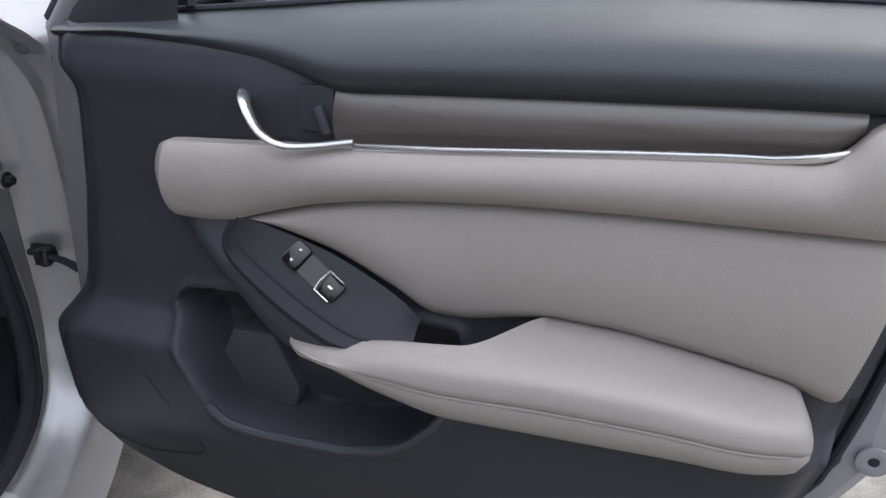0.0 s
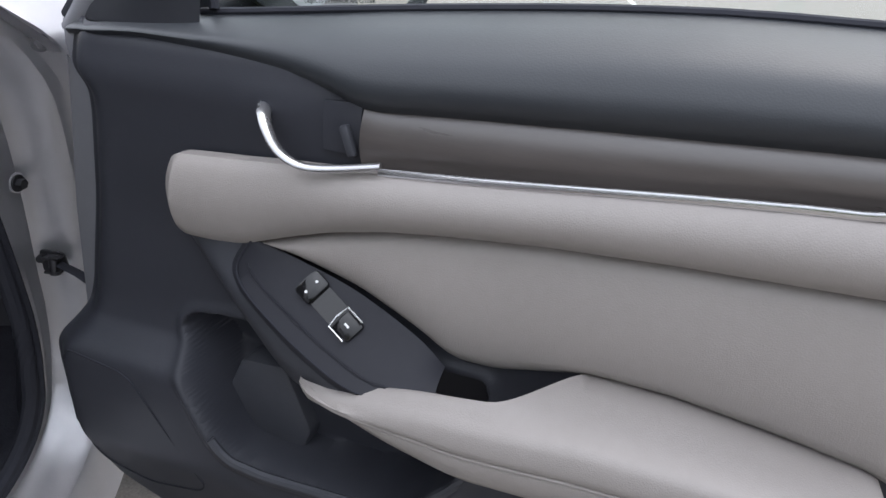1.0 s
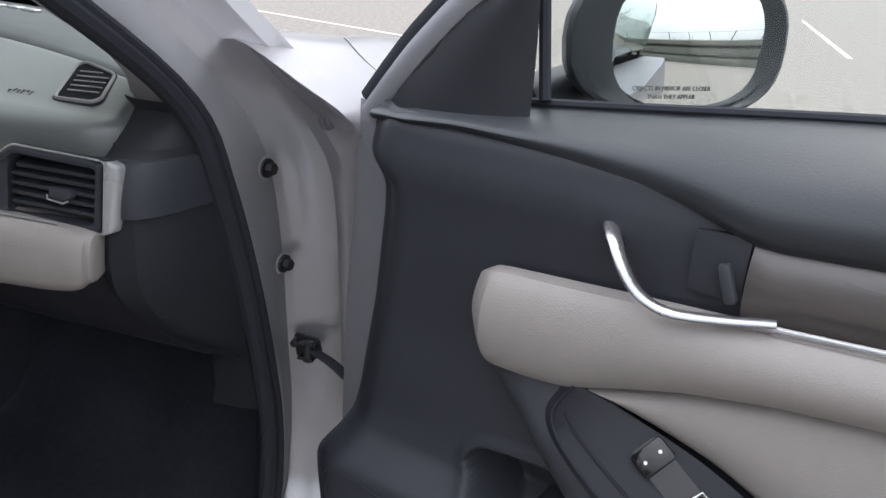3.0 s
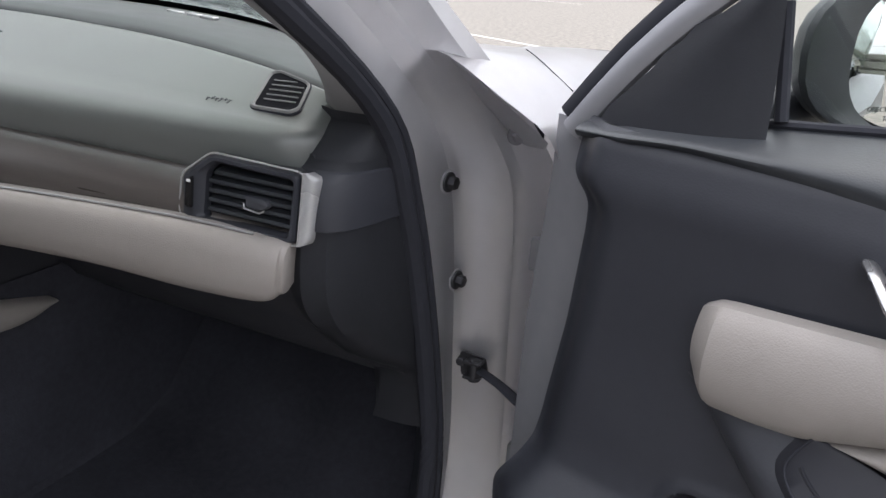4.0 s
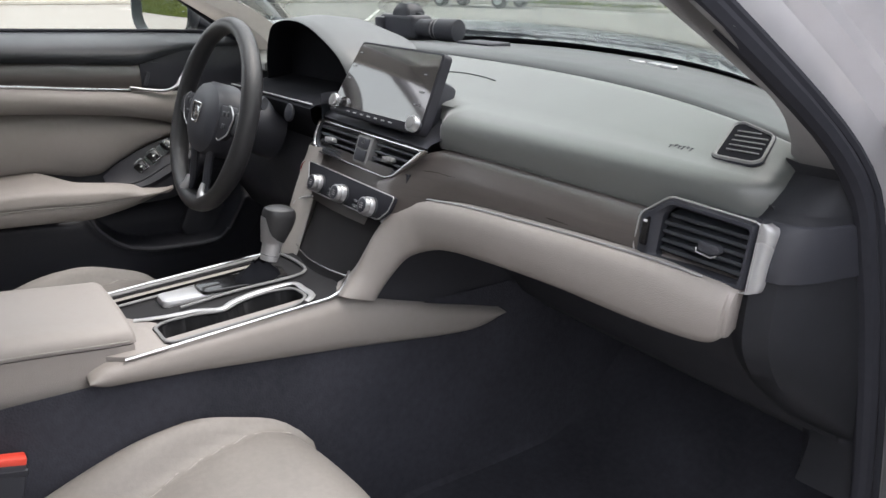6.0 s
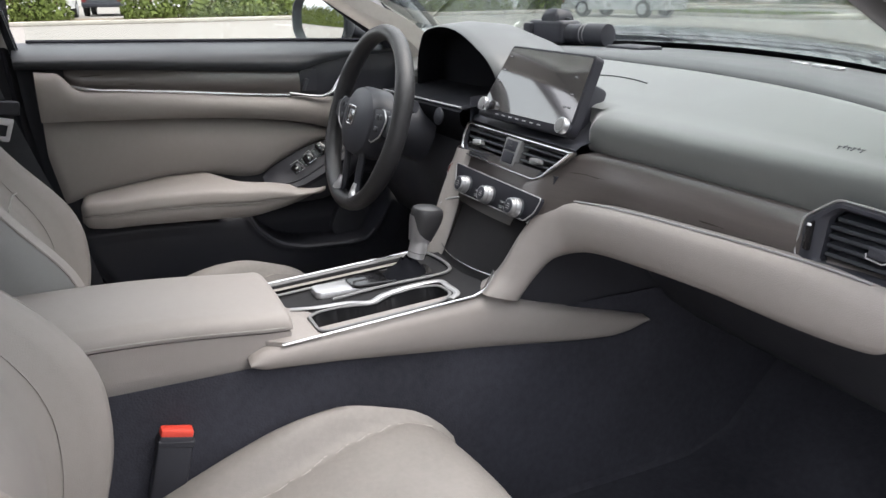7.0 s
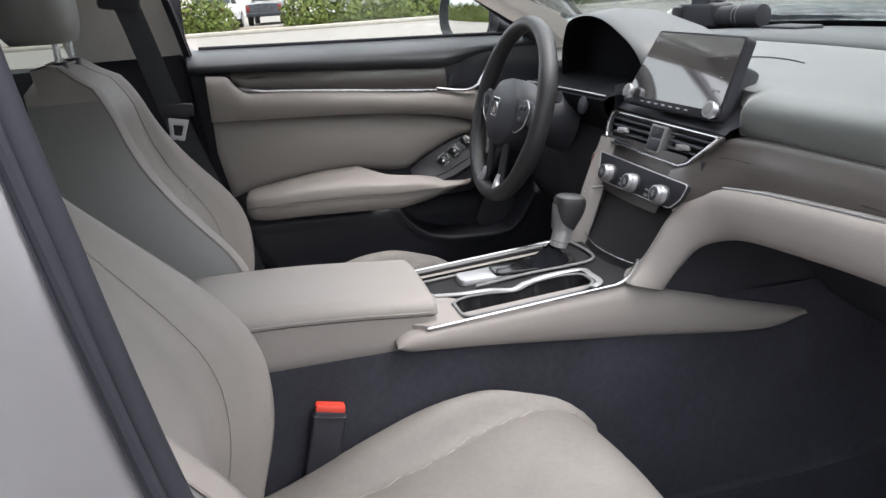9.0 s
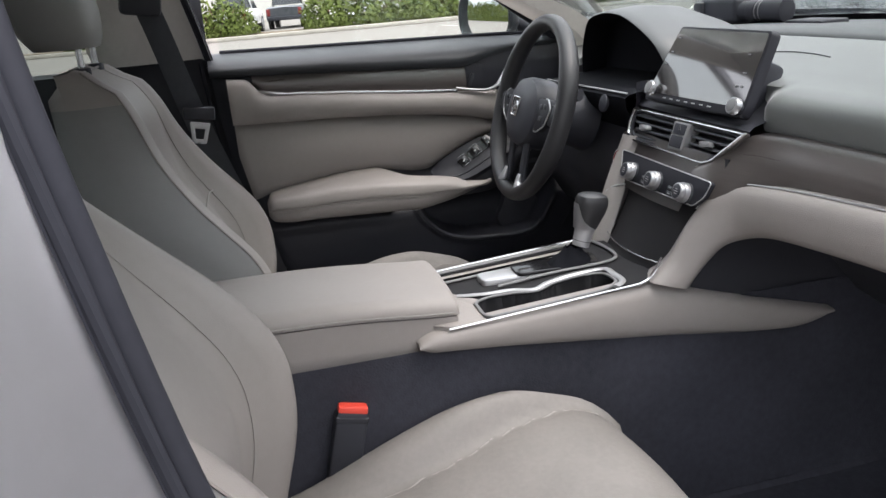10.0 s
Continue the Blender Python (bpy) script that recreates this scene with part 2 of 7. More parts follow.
def disc(bm, r, depth, m, sides=28, bevel=0.0):
    """A short cylinder with its axis on z of m, rounded at its front edge."""
    prof = [(r, 0), (r, depth - bevel), (r - bevel * 0.3, depth - bevel * 0.3), (r - bevel, depth)] if bevel else [(r, 0), (r, depth)]
    rows = [[m @ Vector((q * math.cos(2 * math.pi * k / sides), q * math.sin(2 * math.pi * k / sides), z)) for k in range(sides)] for q, z in prof]
    grid(bm, rows, loop=True, ends=True)
    return bm


def ring(bm, r0, r1, depth, m, sides=32):
    rows = []
    for q, z in ((r0, 0), (r1, 0), (r1, depth * 0.8), (lerp(r0, r1, 0.7), depth), (lerp(r0, r1, 0.3), depth), (r0, depth * 0.8), (r0, 0)):
        rows.append([m @ Vector((q * math.cos(2 * math.pi * k / sides), q * math.sin(2 * math.pi * k / sides), z)) for k in range(sides)])
    grid(bm, rows, loop=True)
    return bm


def plate(bm, outline, depth, m, bevel=0.0):
    """A flat piece of the outline (x, y) and thickness depth along z of m, with an edge rounded by bevel."""
    c = Vector((sum(p[0] for p in outline) / len(outline), sum(p[1] for p in outline) / len(outline)))

    def shrunk(q):
        out = []
        n = len(outline)
        for i in range(n):
            a, b, d = Vector(outline[i - 1]), Vector(outline[i]), Vector(outline[(i + 1) % n])
            e = ((a - b).normalized() + (d - b).normalized())
            e = e.normalized() if e.length > 1e-3 else (c - b).normalized()
            if e.dot(c - b) < 0:
                e = -e
            out.append(b + e * q)
        return out

    rows = [[m @ Vector((*p, 0)) for p in outline], [m @ Vector((*p, depth - bevel)) for p in outline]]
    if bevel:
        rows.append([m @ Vector((*p, depth - bevel * 0.3)) for p in shrunk(bevel * 0.3)])
        rows.append([m @ Vector((*p, depth)) for p in shrunk(bevel)])
    grid(bm, rows, loop=True, ends=True)
    return bm


def rounded(points, r, seg=5):
    """An outline with its corners rounded by r."""
    out = []
    n = len(points)
    for i in range(n):
        a, b, c = Vector(points[i - 1]), Vector(points[i]), Vector(points[(i + 1) % n])
        q = min(r, (a - b).length * 0.45, (c - b).length * 0.45)
        p0, p1 = b + (a - b).normalized() * q, b + (c - b).normalized() * q
        for k in range(seg + 1):
            t = k / seg
            out.append(tuple((1 - t) ** 2 * p0 + 2 * t * (1 - t) * b + t * t * p1))
    return out


def frame_band(bm, outer, inner, depth, m):
    """A frame between two outlines with as many points each."""
    rows = []
    for line, z in ((outer, 0), (outer, depth * 0.7), ([tuple(Vector(a).lerp(Vector(b), 0.3)) for a, b in zip(outer, inner)], depth),
                    ([tuple(Vector(a).lerp(Vector(b), 0.7)) for a, b in zip(outer, inner)], depth), (inner, depth * 0.7), (inner, 0)):
        rows.append([m @ Vector((*p, z)) for p in line])
    grid(bm, rows, loop=True)
    return bm


def writing(name, text, size, mat, m, parent=None):
    cu = bpy.data.curves.new(name, "FONT")
    cu.body, cu.size, cu.align_x, cu.align_y = text, size, "CENTER", "CENTER"
    cu.extrude = 0.0002
    ob = new(name, cu)
    dg = bpy.context.evaluated_depsgraph_get()
    me = bpy.data.meshes.new_from_object(ob.evaluated_get(dg))
    bpy.data.objects.remove(ob)
    me.name = name
    me.materials.clear()
    me.materials.append(mat)
    ob = new(name, me)
    if parent:
        ob.parent = parent
    ob.matrix_local = m
    return ob


def axes(origin, x, y):
    """A pose with x and y along the given ways."""
    x = Vector(x).normalized()
    z = x.cross(Vector(y)).normalized()
    y = z.cross(x)
    m = Matrix((x, y, z)).transposed().to_4x4()
    m.translation = Vector(origin)
    return m


# ---- ground and car body ----
bm = bmesh.new()
n = 40
coords = [math.copysign(abs(t) ** 3 * 1500, t) for t in np.linspace(-1, 1, 2 * n + 1)]
grid(bm, [[Vector((x, y, 0)) for y in coords] for x in coords])
tagged(part("ground", bm, ASPHALT), "pale worn asphalt of a parking lot", "asphalt", kind="structure")

body = thing("car_body", "silver metallic car body with its open front side", "car", kind="structure")

# line of the front door opening, from the sill up the pillar and along the roof
OPENING = [(0.802, -0.05, 0.331), (0.800, 0.070, 0.338), (0.796, 0.151, 0.365), (0.792, 0.194, 0.406), (0.789, 0.206, 0.453), (0.786, 0.212, 0.50), (0.783, 0.206, 0.574), (0.780, 0.170, 0.73), (0.778, 0.118, 0.88), (0.774, 0.058, 0.99), (0.757, -0.100, 1.108), (0.705, -0.33, 1.262), (0.640, -0.54, 1.365), (0.600, -0.80, 1.408), (0.585, -1.0, 1.412)]
RIDGE = soft([(0.30, 0.022), (0.45, 0.034), (0.63, 0.052), (0.80, 0.084), (0.89, 0.098), (1.0, 0.10)], 0.05)


def flange(z):
    """The pillar's section: a strip that faces out, a ridge, and a strip that faces back."""
    r = RIDGE(z)
    return [(0.0, 0.0), (0.003, 0.3 * r), (-0.001, 0.6 * r), (0.0, 0.93 * r), (0.0075, r), (0.012, r + 0.0025), (0.03, r + 0.008), (0.052, r + 0.012), (0.070, r + 0.020), (0.080, r + 0.036), (0.084, r + 0.06), (0.10, r + 0.10)]


UPPER = [(0, 0), (0.004, 0.008), (0.006, 0.020), (0.006, 0.032), (0.009, 0.036), (0.016, 0.040), (0.022, 0.046), (0.024, 0.056), (0.029, 0.060), (0.037, 0.065), (0.046, 0.075), (0.042, 0.098)]
line = curve(OPENING, 65)


def side(p, sx):
    return Vector((p[0] * sx, p[1], p[2]))


for sx in (1, -1):
    bm, rows = bmesh.new(), []
    for i, p in enumerate(line[:-2]):
        up = smooth01(0.88, 1.04, p.z)              # the upper pillar is slimmer and lies back
        along = line[i + 1] - line[max(i - 1, 0)]
        fwd = Vector((along.z, -along.y)).normalized().lerp(Vector((1, 0)), smooth01(0.42, 0.56, p.z)).normalized()
        row = []
        for k, (dx, dy) in enumerate(flange(p.z)):
            hi = Vector((UPPER[k][0], 0.62 * UPPER[k][1], 0.78 * UPPER[k][1]))
            lo = Vector((dx, dy * fwd.x, dy * fwd.y))
            row.append(side(p + lo.lerp(hi, up), sx))
        rows.append(row)
    grid(bm, rows)
    bmesh.ops.solidify(bm, geom=bm.faces[:], thickness=0.004)
    part("front_pillar", bm, PAINT, body, "silver painted front pillar", angle=24)
    bm = bmesh.new()
    seal = curve(OPENING + [(0.590, -1.0, 1.41)], 70)
    tube(bm, [side(p + Vector((-0.006, -0.017, 0)), sx) for p in seal], 0.0125, 10)
    tube(bm, [side(p + Vector((0.003, -0.004, 0.0)), sx) for p in seal], 0.006, 8)
    part("opening_seal", bm, RUBBER, body, "black rubber door-opening seal")
    # inner trim of the windscreen pillar
    bm, rows = bmesh.new(), []
    inn = curve([(0.690, 0.066, 0.966), (0.690, 0.058, 1.006), (0.700, -0.001, 1.058), (0.700, -0.057, 1.087), (0.698, -0.128, 1.123), (0.655, -0.33, 1.245), (0.600, -0.53, 1.350)], 36)
    outw = curve([(0.752, 0.100, 0.930), (0.752, 0.045, 1.000), (0.755, -0.020, 1.040), (0.755, -0.075, 1.072), (0.750, -0.164, 1.127), (0.700, -0.34, 1.250), (0.635, -0.54, 1.360)], 36)
    for p, q in zip(inn, outw):
        back = Vector((0.0, 0.05, 0.012))
        rows.append([side(v, sx) for v in (p + back, p + Vector((-0.001, 0.010, 0.003)), p, p.lerp(q, 0.25) + Vector((-0.004, -0.005, -0.002)), p.lerp(q, 0.6) + Vector((-0.003, -0.006, -0.003)), q + Vector((-0.002, -0.002, 0)), q + Vector((0.006, 0.012, 0)))])
    grid(bm, rows)
    bmesh.ops.solidify(bm, geom=bm.faces[:], thickness=0.003)
    # passenger side takes the darker copy: shade painted as colour
    part("pillar_trim", bm, PILLAR_LIGHT if sx < 0 else PILLAR_SHADED, body, "grey windscreen-pillar trim")
    # kick panel and side of the footwell
    bm = bmesh.new()
    rows = []
    for z in np.linspace(0.28, 0.96, 12):
        ys = float(np.interp(z, [p[2] for p in OPENING[3:9]], [p[1] for p in OPENING[3:9]]))
        rows.append([side((x, ys + dy, z), sx) for x, dy in ((0.772, -0.006), (0.764, -0.008), (0.752, 0.0), (0.738, 0.04), (0.728, 0.14), (0.70, 0.5))])
    grid(bm, rows)
    bmesh.ops.solidify(bm, geom=bm.faces[:], thickness=0.003)
    part("kick_panel", bm, DARK, body, "charcoal kick panel")
    # sill
    bm = bmesh.new()
    sec = [(0.62, 0.25), (0.72, 0.28), (0.76, 0.325), (0.79, 0.333), (0.82, 0.325), (0.86, 0.29), (0.885, 0.25), (0.87, 0.20), (0.70, 0.18)]
    grid(bm, [[side((x, y, z), sx) for x, z in sec] for y in np.linspace(0.04, -2.0, 12)], loop=True, ends=True)
    part("sill", bm, PAINT, body, "silver door sill")
    # front wing
    bm, rows = bmesh.new(), []
    rear_edge = [(0.795, 0.074, 1.053), (0.820, 0.083, 1.049), (0.868, 0.112, 1.011), (0.915, 0.147, 0.967), (0.936, 0.176, 0.90)]
    ahead = [(0.788, 0.166, 1.049), (0.816, 0.182, 1.045), (0.868, 0.210, 1.021), (0.917, 0.236, 0.976), (0.940, 0.262, 0.90)]
    beyond = [(0.782, 0.315, 1.034), (0.827, 0.320, 1.029), (0.876, 0.330, 1.011), (0.923, 0.342, 0.969), (0.946, 0.352, 0.90)]
    for pts in (rear_edge, ahead, beyond):
        p = curve(pts, 12)
        rows.append([side(p[0] + Vector((-0.05, 0, -0.03)), sx), side(p[0] + Vector((-0.010, 0, -0.008)), sx)] + [side(q, sx) for q in p])
    for y in np.linspace(0.46, 2.0, 24):
        f = (y - 0.46) / 1.54
        w, top = 0.946 - 0.02 * f - 0.16 * f ** 4, 1.028 - 0.12 * f - 0.14 * f ** 3
        p = curve([(w - 0.176 + 0.01 * f, y, top), (w - 0.12, y, top - 0.006), (w - 0.07, y, top - 0.022), (w - 0.024, y, top - 0.065), (w, y, top - 0.13)], 12)
        rows.append([side(p[0] + Vector((-0.05, 0, -0.03)), sx), side(p[0] + Vector((-0.010, 0, -0.008)), sx)] + [side(q, sx) for q in p])
    grid(bm, rows)
    rows = []
    for y in np.linspace(0.30, 2.0, 28):
        f = max(0, y - 0.46) / 1.54
        arch = 0.36 * math.sqrt(max(0, 1 - ((y - 1.13) / 0.40) ** 2))
        low = max(0.22, arch + 0.33 if abs(y - 1.13) < 0.40 else 0.22)
        w, top = 0.946 - 0.02 * f - 0.16 * f ** 4, 0.900 - 0.12 * f - 0.14 * f ** 3
        rows.append([side((x, y, z), sx) for x, z in ((w, top), (w + 0.002, top - 0.1), (w - 0.004, lerp(top - 0.1, low, 0.5)), (w - 0.02, low), (w - 0.10, low + 0.01))])
    grid(bm, rows)
    bmesh.ops.solidify(bm, geom=bm.faces[:], thickness=0.004)
    part("front_wing", bm, PAINT, body, "silver front wing")
    # corner plate between pillar and wing, with its bolt
    bm = bmesh.new()
    corner = [(0.821, 0.086, 1.046), (0.868, 0.115, 1.008), (0.912, 0.149, 0.964), (0.900, 0.178, 0.950), (0.872, 0.205, 0.944), (0.843, 0.222, 0.945), (0.833, 0.180, 0.978), (0.826, 0.130, 1.014)]
    mid = bm.verts.new(side((0.856, 0.165, 0.985), sx))
    rim = [bm.verts.new(side(p, sx)) for p in corner]
    for a, b in zip(rim, rim[1:] + rim[:1]):
        bm.faces.new((a, b, mid))
    bmesh.ops.solidify(bm, geom=bm.faces[:], thickness=0.004)
    part("wing_bracket", bm, PAINT, body)
    # rear door and quarter, plain and closed
    bm, rows = bmesh.new(), []
    for y in np.linspace(-0.99, -2.9, 20):
        f = (-0.99 - y) / 1.91
        arch = 0.36 * math.sqrt(max(0, 1 - ((y + 1.85) / 0.40) ** 2))
        low = max(0.22, arch + 0.33 if abs(y + 1.85) < 0.40 else 0.22)
        w, top = 0.93 - 0.10 * f ** 3, 1.03 + 0.03 * f
        rows.append([side((x, y, z), sx) for x, z in ((w - 0.08, top), (w - 0.03, top - 0.02), (w - 0.005, top - 0.12), (w, top - 0.3), (w - 0.01, lerp(top - 0.3, low, 0.6)), (w - 0.03, low))])
    grid(bm, rows)
    bmesh.ops.solidify(bm, geom=bm.faces[:], thickness=0.004)
    part("rear_side", bm, PAINT, body, "silver rear door and quarter panel")
    bm, rows = bmesh.new(), []
    for y in np.linspace(-1.02, -2.35, 14):
        f = (-1.02 - y) / 1.33
        rows.append([side((lerp(0.83, 0.585, v), y, lerp(1.03 + 0.02 * f, 1.405 - 0.30 * f ** 2.2, v)), sx) for v in np.linspace(0, 1, 5)])
    grid(bm, rows)
    bmesh.ops.solidify(bm, geom=bm.faces[:], thickness=0.004)
    pane = part("rear_side_window", bm, GLASS_REAR, body, "rear side glass with tint added to dim the cabin")
    bm, rows = bmesh.new(), []
    for y in np.linspace(-1.06, -2.2, 10):
        rows.append([side((x, y, z), sx) for x, z in ((0.82, 1.035), (0.74, 1.03), (0.70, 0.98), (0.69, 0.8), (0.70, 0.55), (0.71, 0.36))])
    grid(bm, rows)
    bmesh.ops.solidify(bm, geom=bm.faces[:], thickness=0.01)
    part("rear_door_trim", bm, DARK, body, "dark rear door trim")
    # centre pillar
    edge = curve([(0.80, -0.70, 0.34), (0.795, -0.712, 0.50), (0.79, -0.742, 0.70), (0.786, -0.790, 0.88), (0.780, -0.822, 1.04), (0.750, -0.848, 1.16), (0.655, -0.895, 1.36), (0.60, -0.93, 1.408)], 30)
    bm, rows = bmesh.new(), []
    for p in edge:
        s = 1 - 0.35 * smooth01(0.95, 1.2, p.z)
        rows.append([side(p + Vector((dx, dy * s, 0)), sx) for dx, dy in ((-0.012, -0.006), (0.004, -0.024), (0.022, -0.040), (0.052, -0.050), (0.085, -0.075), (0.105, -0.11), (0.112, -0.20), (0.10, -0.27))])
    grid(bm, rows)
    bmesh.ops.solidify(bm, geom=bm.faces[:], thickness=0.004)
    part("centre_pillar", bm, PAINT, body, "silver painted centre pillar", angle=50)
    bm = bmesh.new()
    tube(bm, [side(p + Vector((-0.003, -0.010, 0)), sx) for p in edge], 0.0080, 14)
    tube(bm, [side(p + Vector((0.004, -0.017, 0)), sx) for p in edge], 0.0050, 10)
    band = [[side(p + Vector(d), sx) for d in ((-0.006, -0.006, 0), (0.0, -0.012, 0), (0.006, -0.018, 0), (0.008, -0.022, 0))] for p in edge]
    grid(bm, band)
    part("pillar_seal", bm, RUBBER, body, "black rubber pillar seal")
    for nm, z0, z1, mat, lbl in (("lower_pillar_trim", 0.34, 1.04, DARK, "charcoal lower centre-pillar trim"), ("upper_pillar_trim", 1.034, 1.40, PILLAR_LIGHT, "pale upper centre-pillar trim")):
        bm, rows = bmesh.new(), []
        for p in edge:
            if z0 - 0.03 <= p.z <= z1 + 0.03:
                z = clamp(p.z, z0, z1)
                rows.append([side((p.x + dx, p.y + dy, z), sx) for dx, dy in ((0.0, -0.022), (-0.010, -0.050), (-0.022, -0.095), (-0.034, -0.15), (-0.033, -0.21), (-0.01, -0.26))])
        grid(bm, rows)
        bmesh.ops.solidify(bm, geom=bm.faces[:], thickness=0.004)
        part(nm, bm, mat, body, lbl)

# bolts and check strap of the passenger side's pillar
for p in ((0.781, 0.189, 0.889), (0.790, 0.215, 0.756)):
    bm = bmesh.new()
    ring(bm, 0.0115, 0.0150, 0.0010, axes(p, (0.15, 1, 0), (0, 0, 1)), 24)
    part("bolt_dimple", bm, PAINT, body)
    bm = bmesh.new()
    disc(bm, 0.0125, 0.004, axes(p, (0.15, 1, 0), (0, 0, 1)), 16, 0.001)
    disc(bm, 0.008, 0.013, axes(p, (0.15, 1, 0), (0, 0, 1)), 6, 0.001)
    part("hinge_bolt", bm, STEEL, body, "dark hexagonal hinge bolt")
bm = bmesh.new()
disc(bm, 0.008, 0.009, axes((0.855, 0.205, 0.955), (0.6, 0.8, 0), (0, 0, 1)), 6, 0.002)
disc(bm, 0.012, 0.003, axes((0.855, 0.205, 0.955), (0.6, 0.8, 0), (0, 0, 1)), 16)
part("wing_bolt", bm, SHELL, body, "silver wing bolt")
strap = thing("check_strap", "black steel door check strap between pillar and door", "door strap", (0.812, 0.25, 0.63))
bm = bmesh.new()
plate(bm, rounded([(-0.020, 0.018), (0.016, 0.014), (0.022, -0.014), (-0.016, -0.018)], 0.006), 0.004, axes((0.004, -0.010, 0.0), (1, 0.1, 0), (0, 0, 1)))
box(bm, (-0.004, -0.030, 0.008), (0.020, -0.008, 0.012), 0.001, 1)
box(bm, (-0.004, -0.030, -0.014), (0.020, -0.008, -0.010), 0.001, 1)
part("bracket", bm, STEEL, strap)
bm = bmesh.new()
disc(bm, 0.008, 0.030, axes((0.010, -0.022, -0.016), (1, 0, 0), (0, 1, 0)), 14, 0.002)
disc(bm, 0.006, 0.012, axes((-0.012, -0.014, 0.006), (1, 0.1, 0), (0, 0, 1)), 12, 0.002)
part("rivet", bm, STEEL, strap)
bm = bmesh.new()
tube(bm, curve([(0.010, -0.018, 0.0), (0.05, -0.034, -0.004), (0.085, -0.052, -0.010), (0.125, -0.075, -0.012)], 10), lambda t: 0.0075 + 0.002 * t, 8, 0.5)
part("arm", bm, RUBBER, strap)
for z in (0.80, 0.50):
    bm = bmesh.new()
    box(bm, (0.872, 0.245, z - 0.022), (0.905, 0.262, z + 0.022), 0.005)
    tube(bm, [Vector((0.900, 0.252, z + dz)) for dz in (-0.03, 0.0, 0.03)], 0.008, 12, up=(1, 0, 0))
    part("hinge", bm, SHELL, body, "silver painted door hinge")

# roof, bonnet, windscreen, rear
bm, rows = bmesh.new(), []
for y in np.linspace(-0.42, -1.95, 17):
    f = (-0.50 - y) / 1.45
    crown = 1.385 + 0.055 * math.sin(math.pi * (0.25 + 0.55 * f))
    rows.append([Vector((x, y, crown + 0.02 - 0.045 * (x / 0.62) ** 2)) for x in np.linspace(-0.645, 0.645, 15)])
grid(bm, rows)
bmesh.ops.solidify(bm, geom=bm.faces[:], thickness=0.03)
part("roof", bm, PAINT, body, "silver roof")
bm = bmesh.new()
grid(bm, [[Vector((x, y, 1.375 + 0.02 * math.sin(math.pi * (-0.48 - y) / 1.5) - 0.05 * (x / 0.62) ** 2)) for x in np.linspace(-0.62, 0.62, 11)] for y in np.linspace(-0.41, -1.95, 13)])
part("headliner", bm, PILLAR_LIGHT, body, "pale fabric headliner")


def screen_edge(x):
    q = abs(x) / 0.74
    return Vector((x, 0.60 - 0.47 * q ** 2.2, 1.006 + 0.016 * math.sin(2.2 * x - 0.2) * -1 - 0.020 * q ** 3)), Vector((x * 0.80, -0.40 - 0.12 * q ** 2, 1.40 - 0.03 * q ** 2))


bm = bmesh.new()
rows = []
for x in np.linspace(-0.735, 0.735, 21):
    lo, hi = screen_edge(x)
    rows.append([lo.lerp(hi, v) + Vector((0, 0, 0.03 * math.sin(math.pi * v))) for v in np.linspace(0, 1, 9)])
grid(bm, rows)
bmesh.ops.solidify(bm, geom=bm.faces[:], thickness=0.005)
ws = part("windscreen", bm, GLASS_WS, body, "laminated windscreen")
ws.visible_shadow = False
bm, rows = bmesh.new(), []
for x in np.linspace(-0.735, 0.735, 41):
    lo, hi = screen_edge(x)
    rows.append([lo.lerp(hi, v) + Vector((0, -0.005, 0.03 * math.sin(math.pi * v) - 0.0075)) for v in (0.0, 0.02, 0.042)])
grid(bm, rows)
part("edge_band", bm, RUBBER, ws, "black printed band along the glass edge")
bm = bmesh.new()
tube(bm, [screen_edge(x)[0] + Vector((0, -0.012, -0.002)) for x in np.linspace(-0.70, 0.70, 30)], 0.0075, 8, 0.8)
part("screen_seal", bm, RUBBER, body)
bm, rows = bmesh.new(), []
for y in np.linspace(0.0, 1.0, 20):
    rows.append([Vector((x, lerp(0.74 - 0.58 * (abs(x) / 0.78) ** 2.4, 1.98 - 0.25 * (x / 0.78) ** 2, y), 0.968 + 0.063 * abs(x / 0.78) ** 2.6 - 0.05 * y - 0.15 * y ** 3)) for x in np.linspace(-0.778, 0.778, 25)])
grid(bm, rows)
bmesh.ops.solidify(bm, geom=bm.faces[:], thickness=0.005)
part("bonnet", bm, PAINT, body, "silver bonnet")
bm = bmesh.new()
tube(bm, [Vector(p) for p in ((0.800, 0.362, 1.0335), (0.817, 0.340, 1.0315), (0.848, 0.296, 1.0268), (0.867, 0.281, 1.0188), (0.894, 0.278, 1.0010))], 0.0007, 6)
part("shut_line", bm, RUBBER, body)
bm = bmesh.new()
grid(bm, [[Vector((x, screen_edge(x * 0.74 / 0.80)[0].y + dy, z)) for x in np.linspace(-0.70, 0.70, 21)] for dy, z in ((0.012, 0.992), (0.06, 0.965), (0.13, 0.960))])
bmesh.ops.solidify(bm, geom=bm.faces[:], thickness=0.004)
part("cowl", bm, DARK, body, "black plastic windscreen cowl")
bm = bmesh.new()
grid(bm, [[Vector((x * w, y, z)) for x in np.linspace(-0.84, 0.84, 9)] for y, z, w in ((1.72, 0.845, 0.95), (1.985, 0.785, 0.95), (2.08, 0.70, 0.95), (2.10, 0.45, 0.93), (2.02, 0.25, 0.95))])
bmesh.ops.solidify(bm, geom=bm.faces[:], thickness=0.005)
part("front_bumper", bm, PAINT, body, "silver front bumper")
bm = bmesh.new()
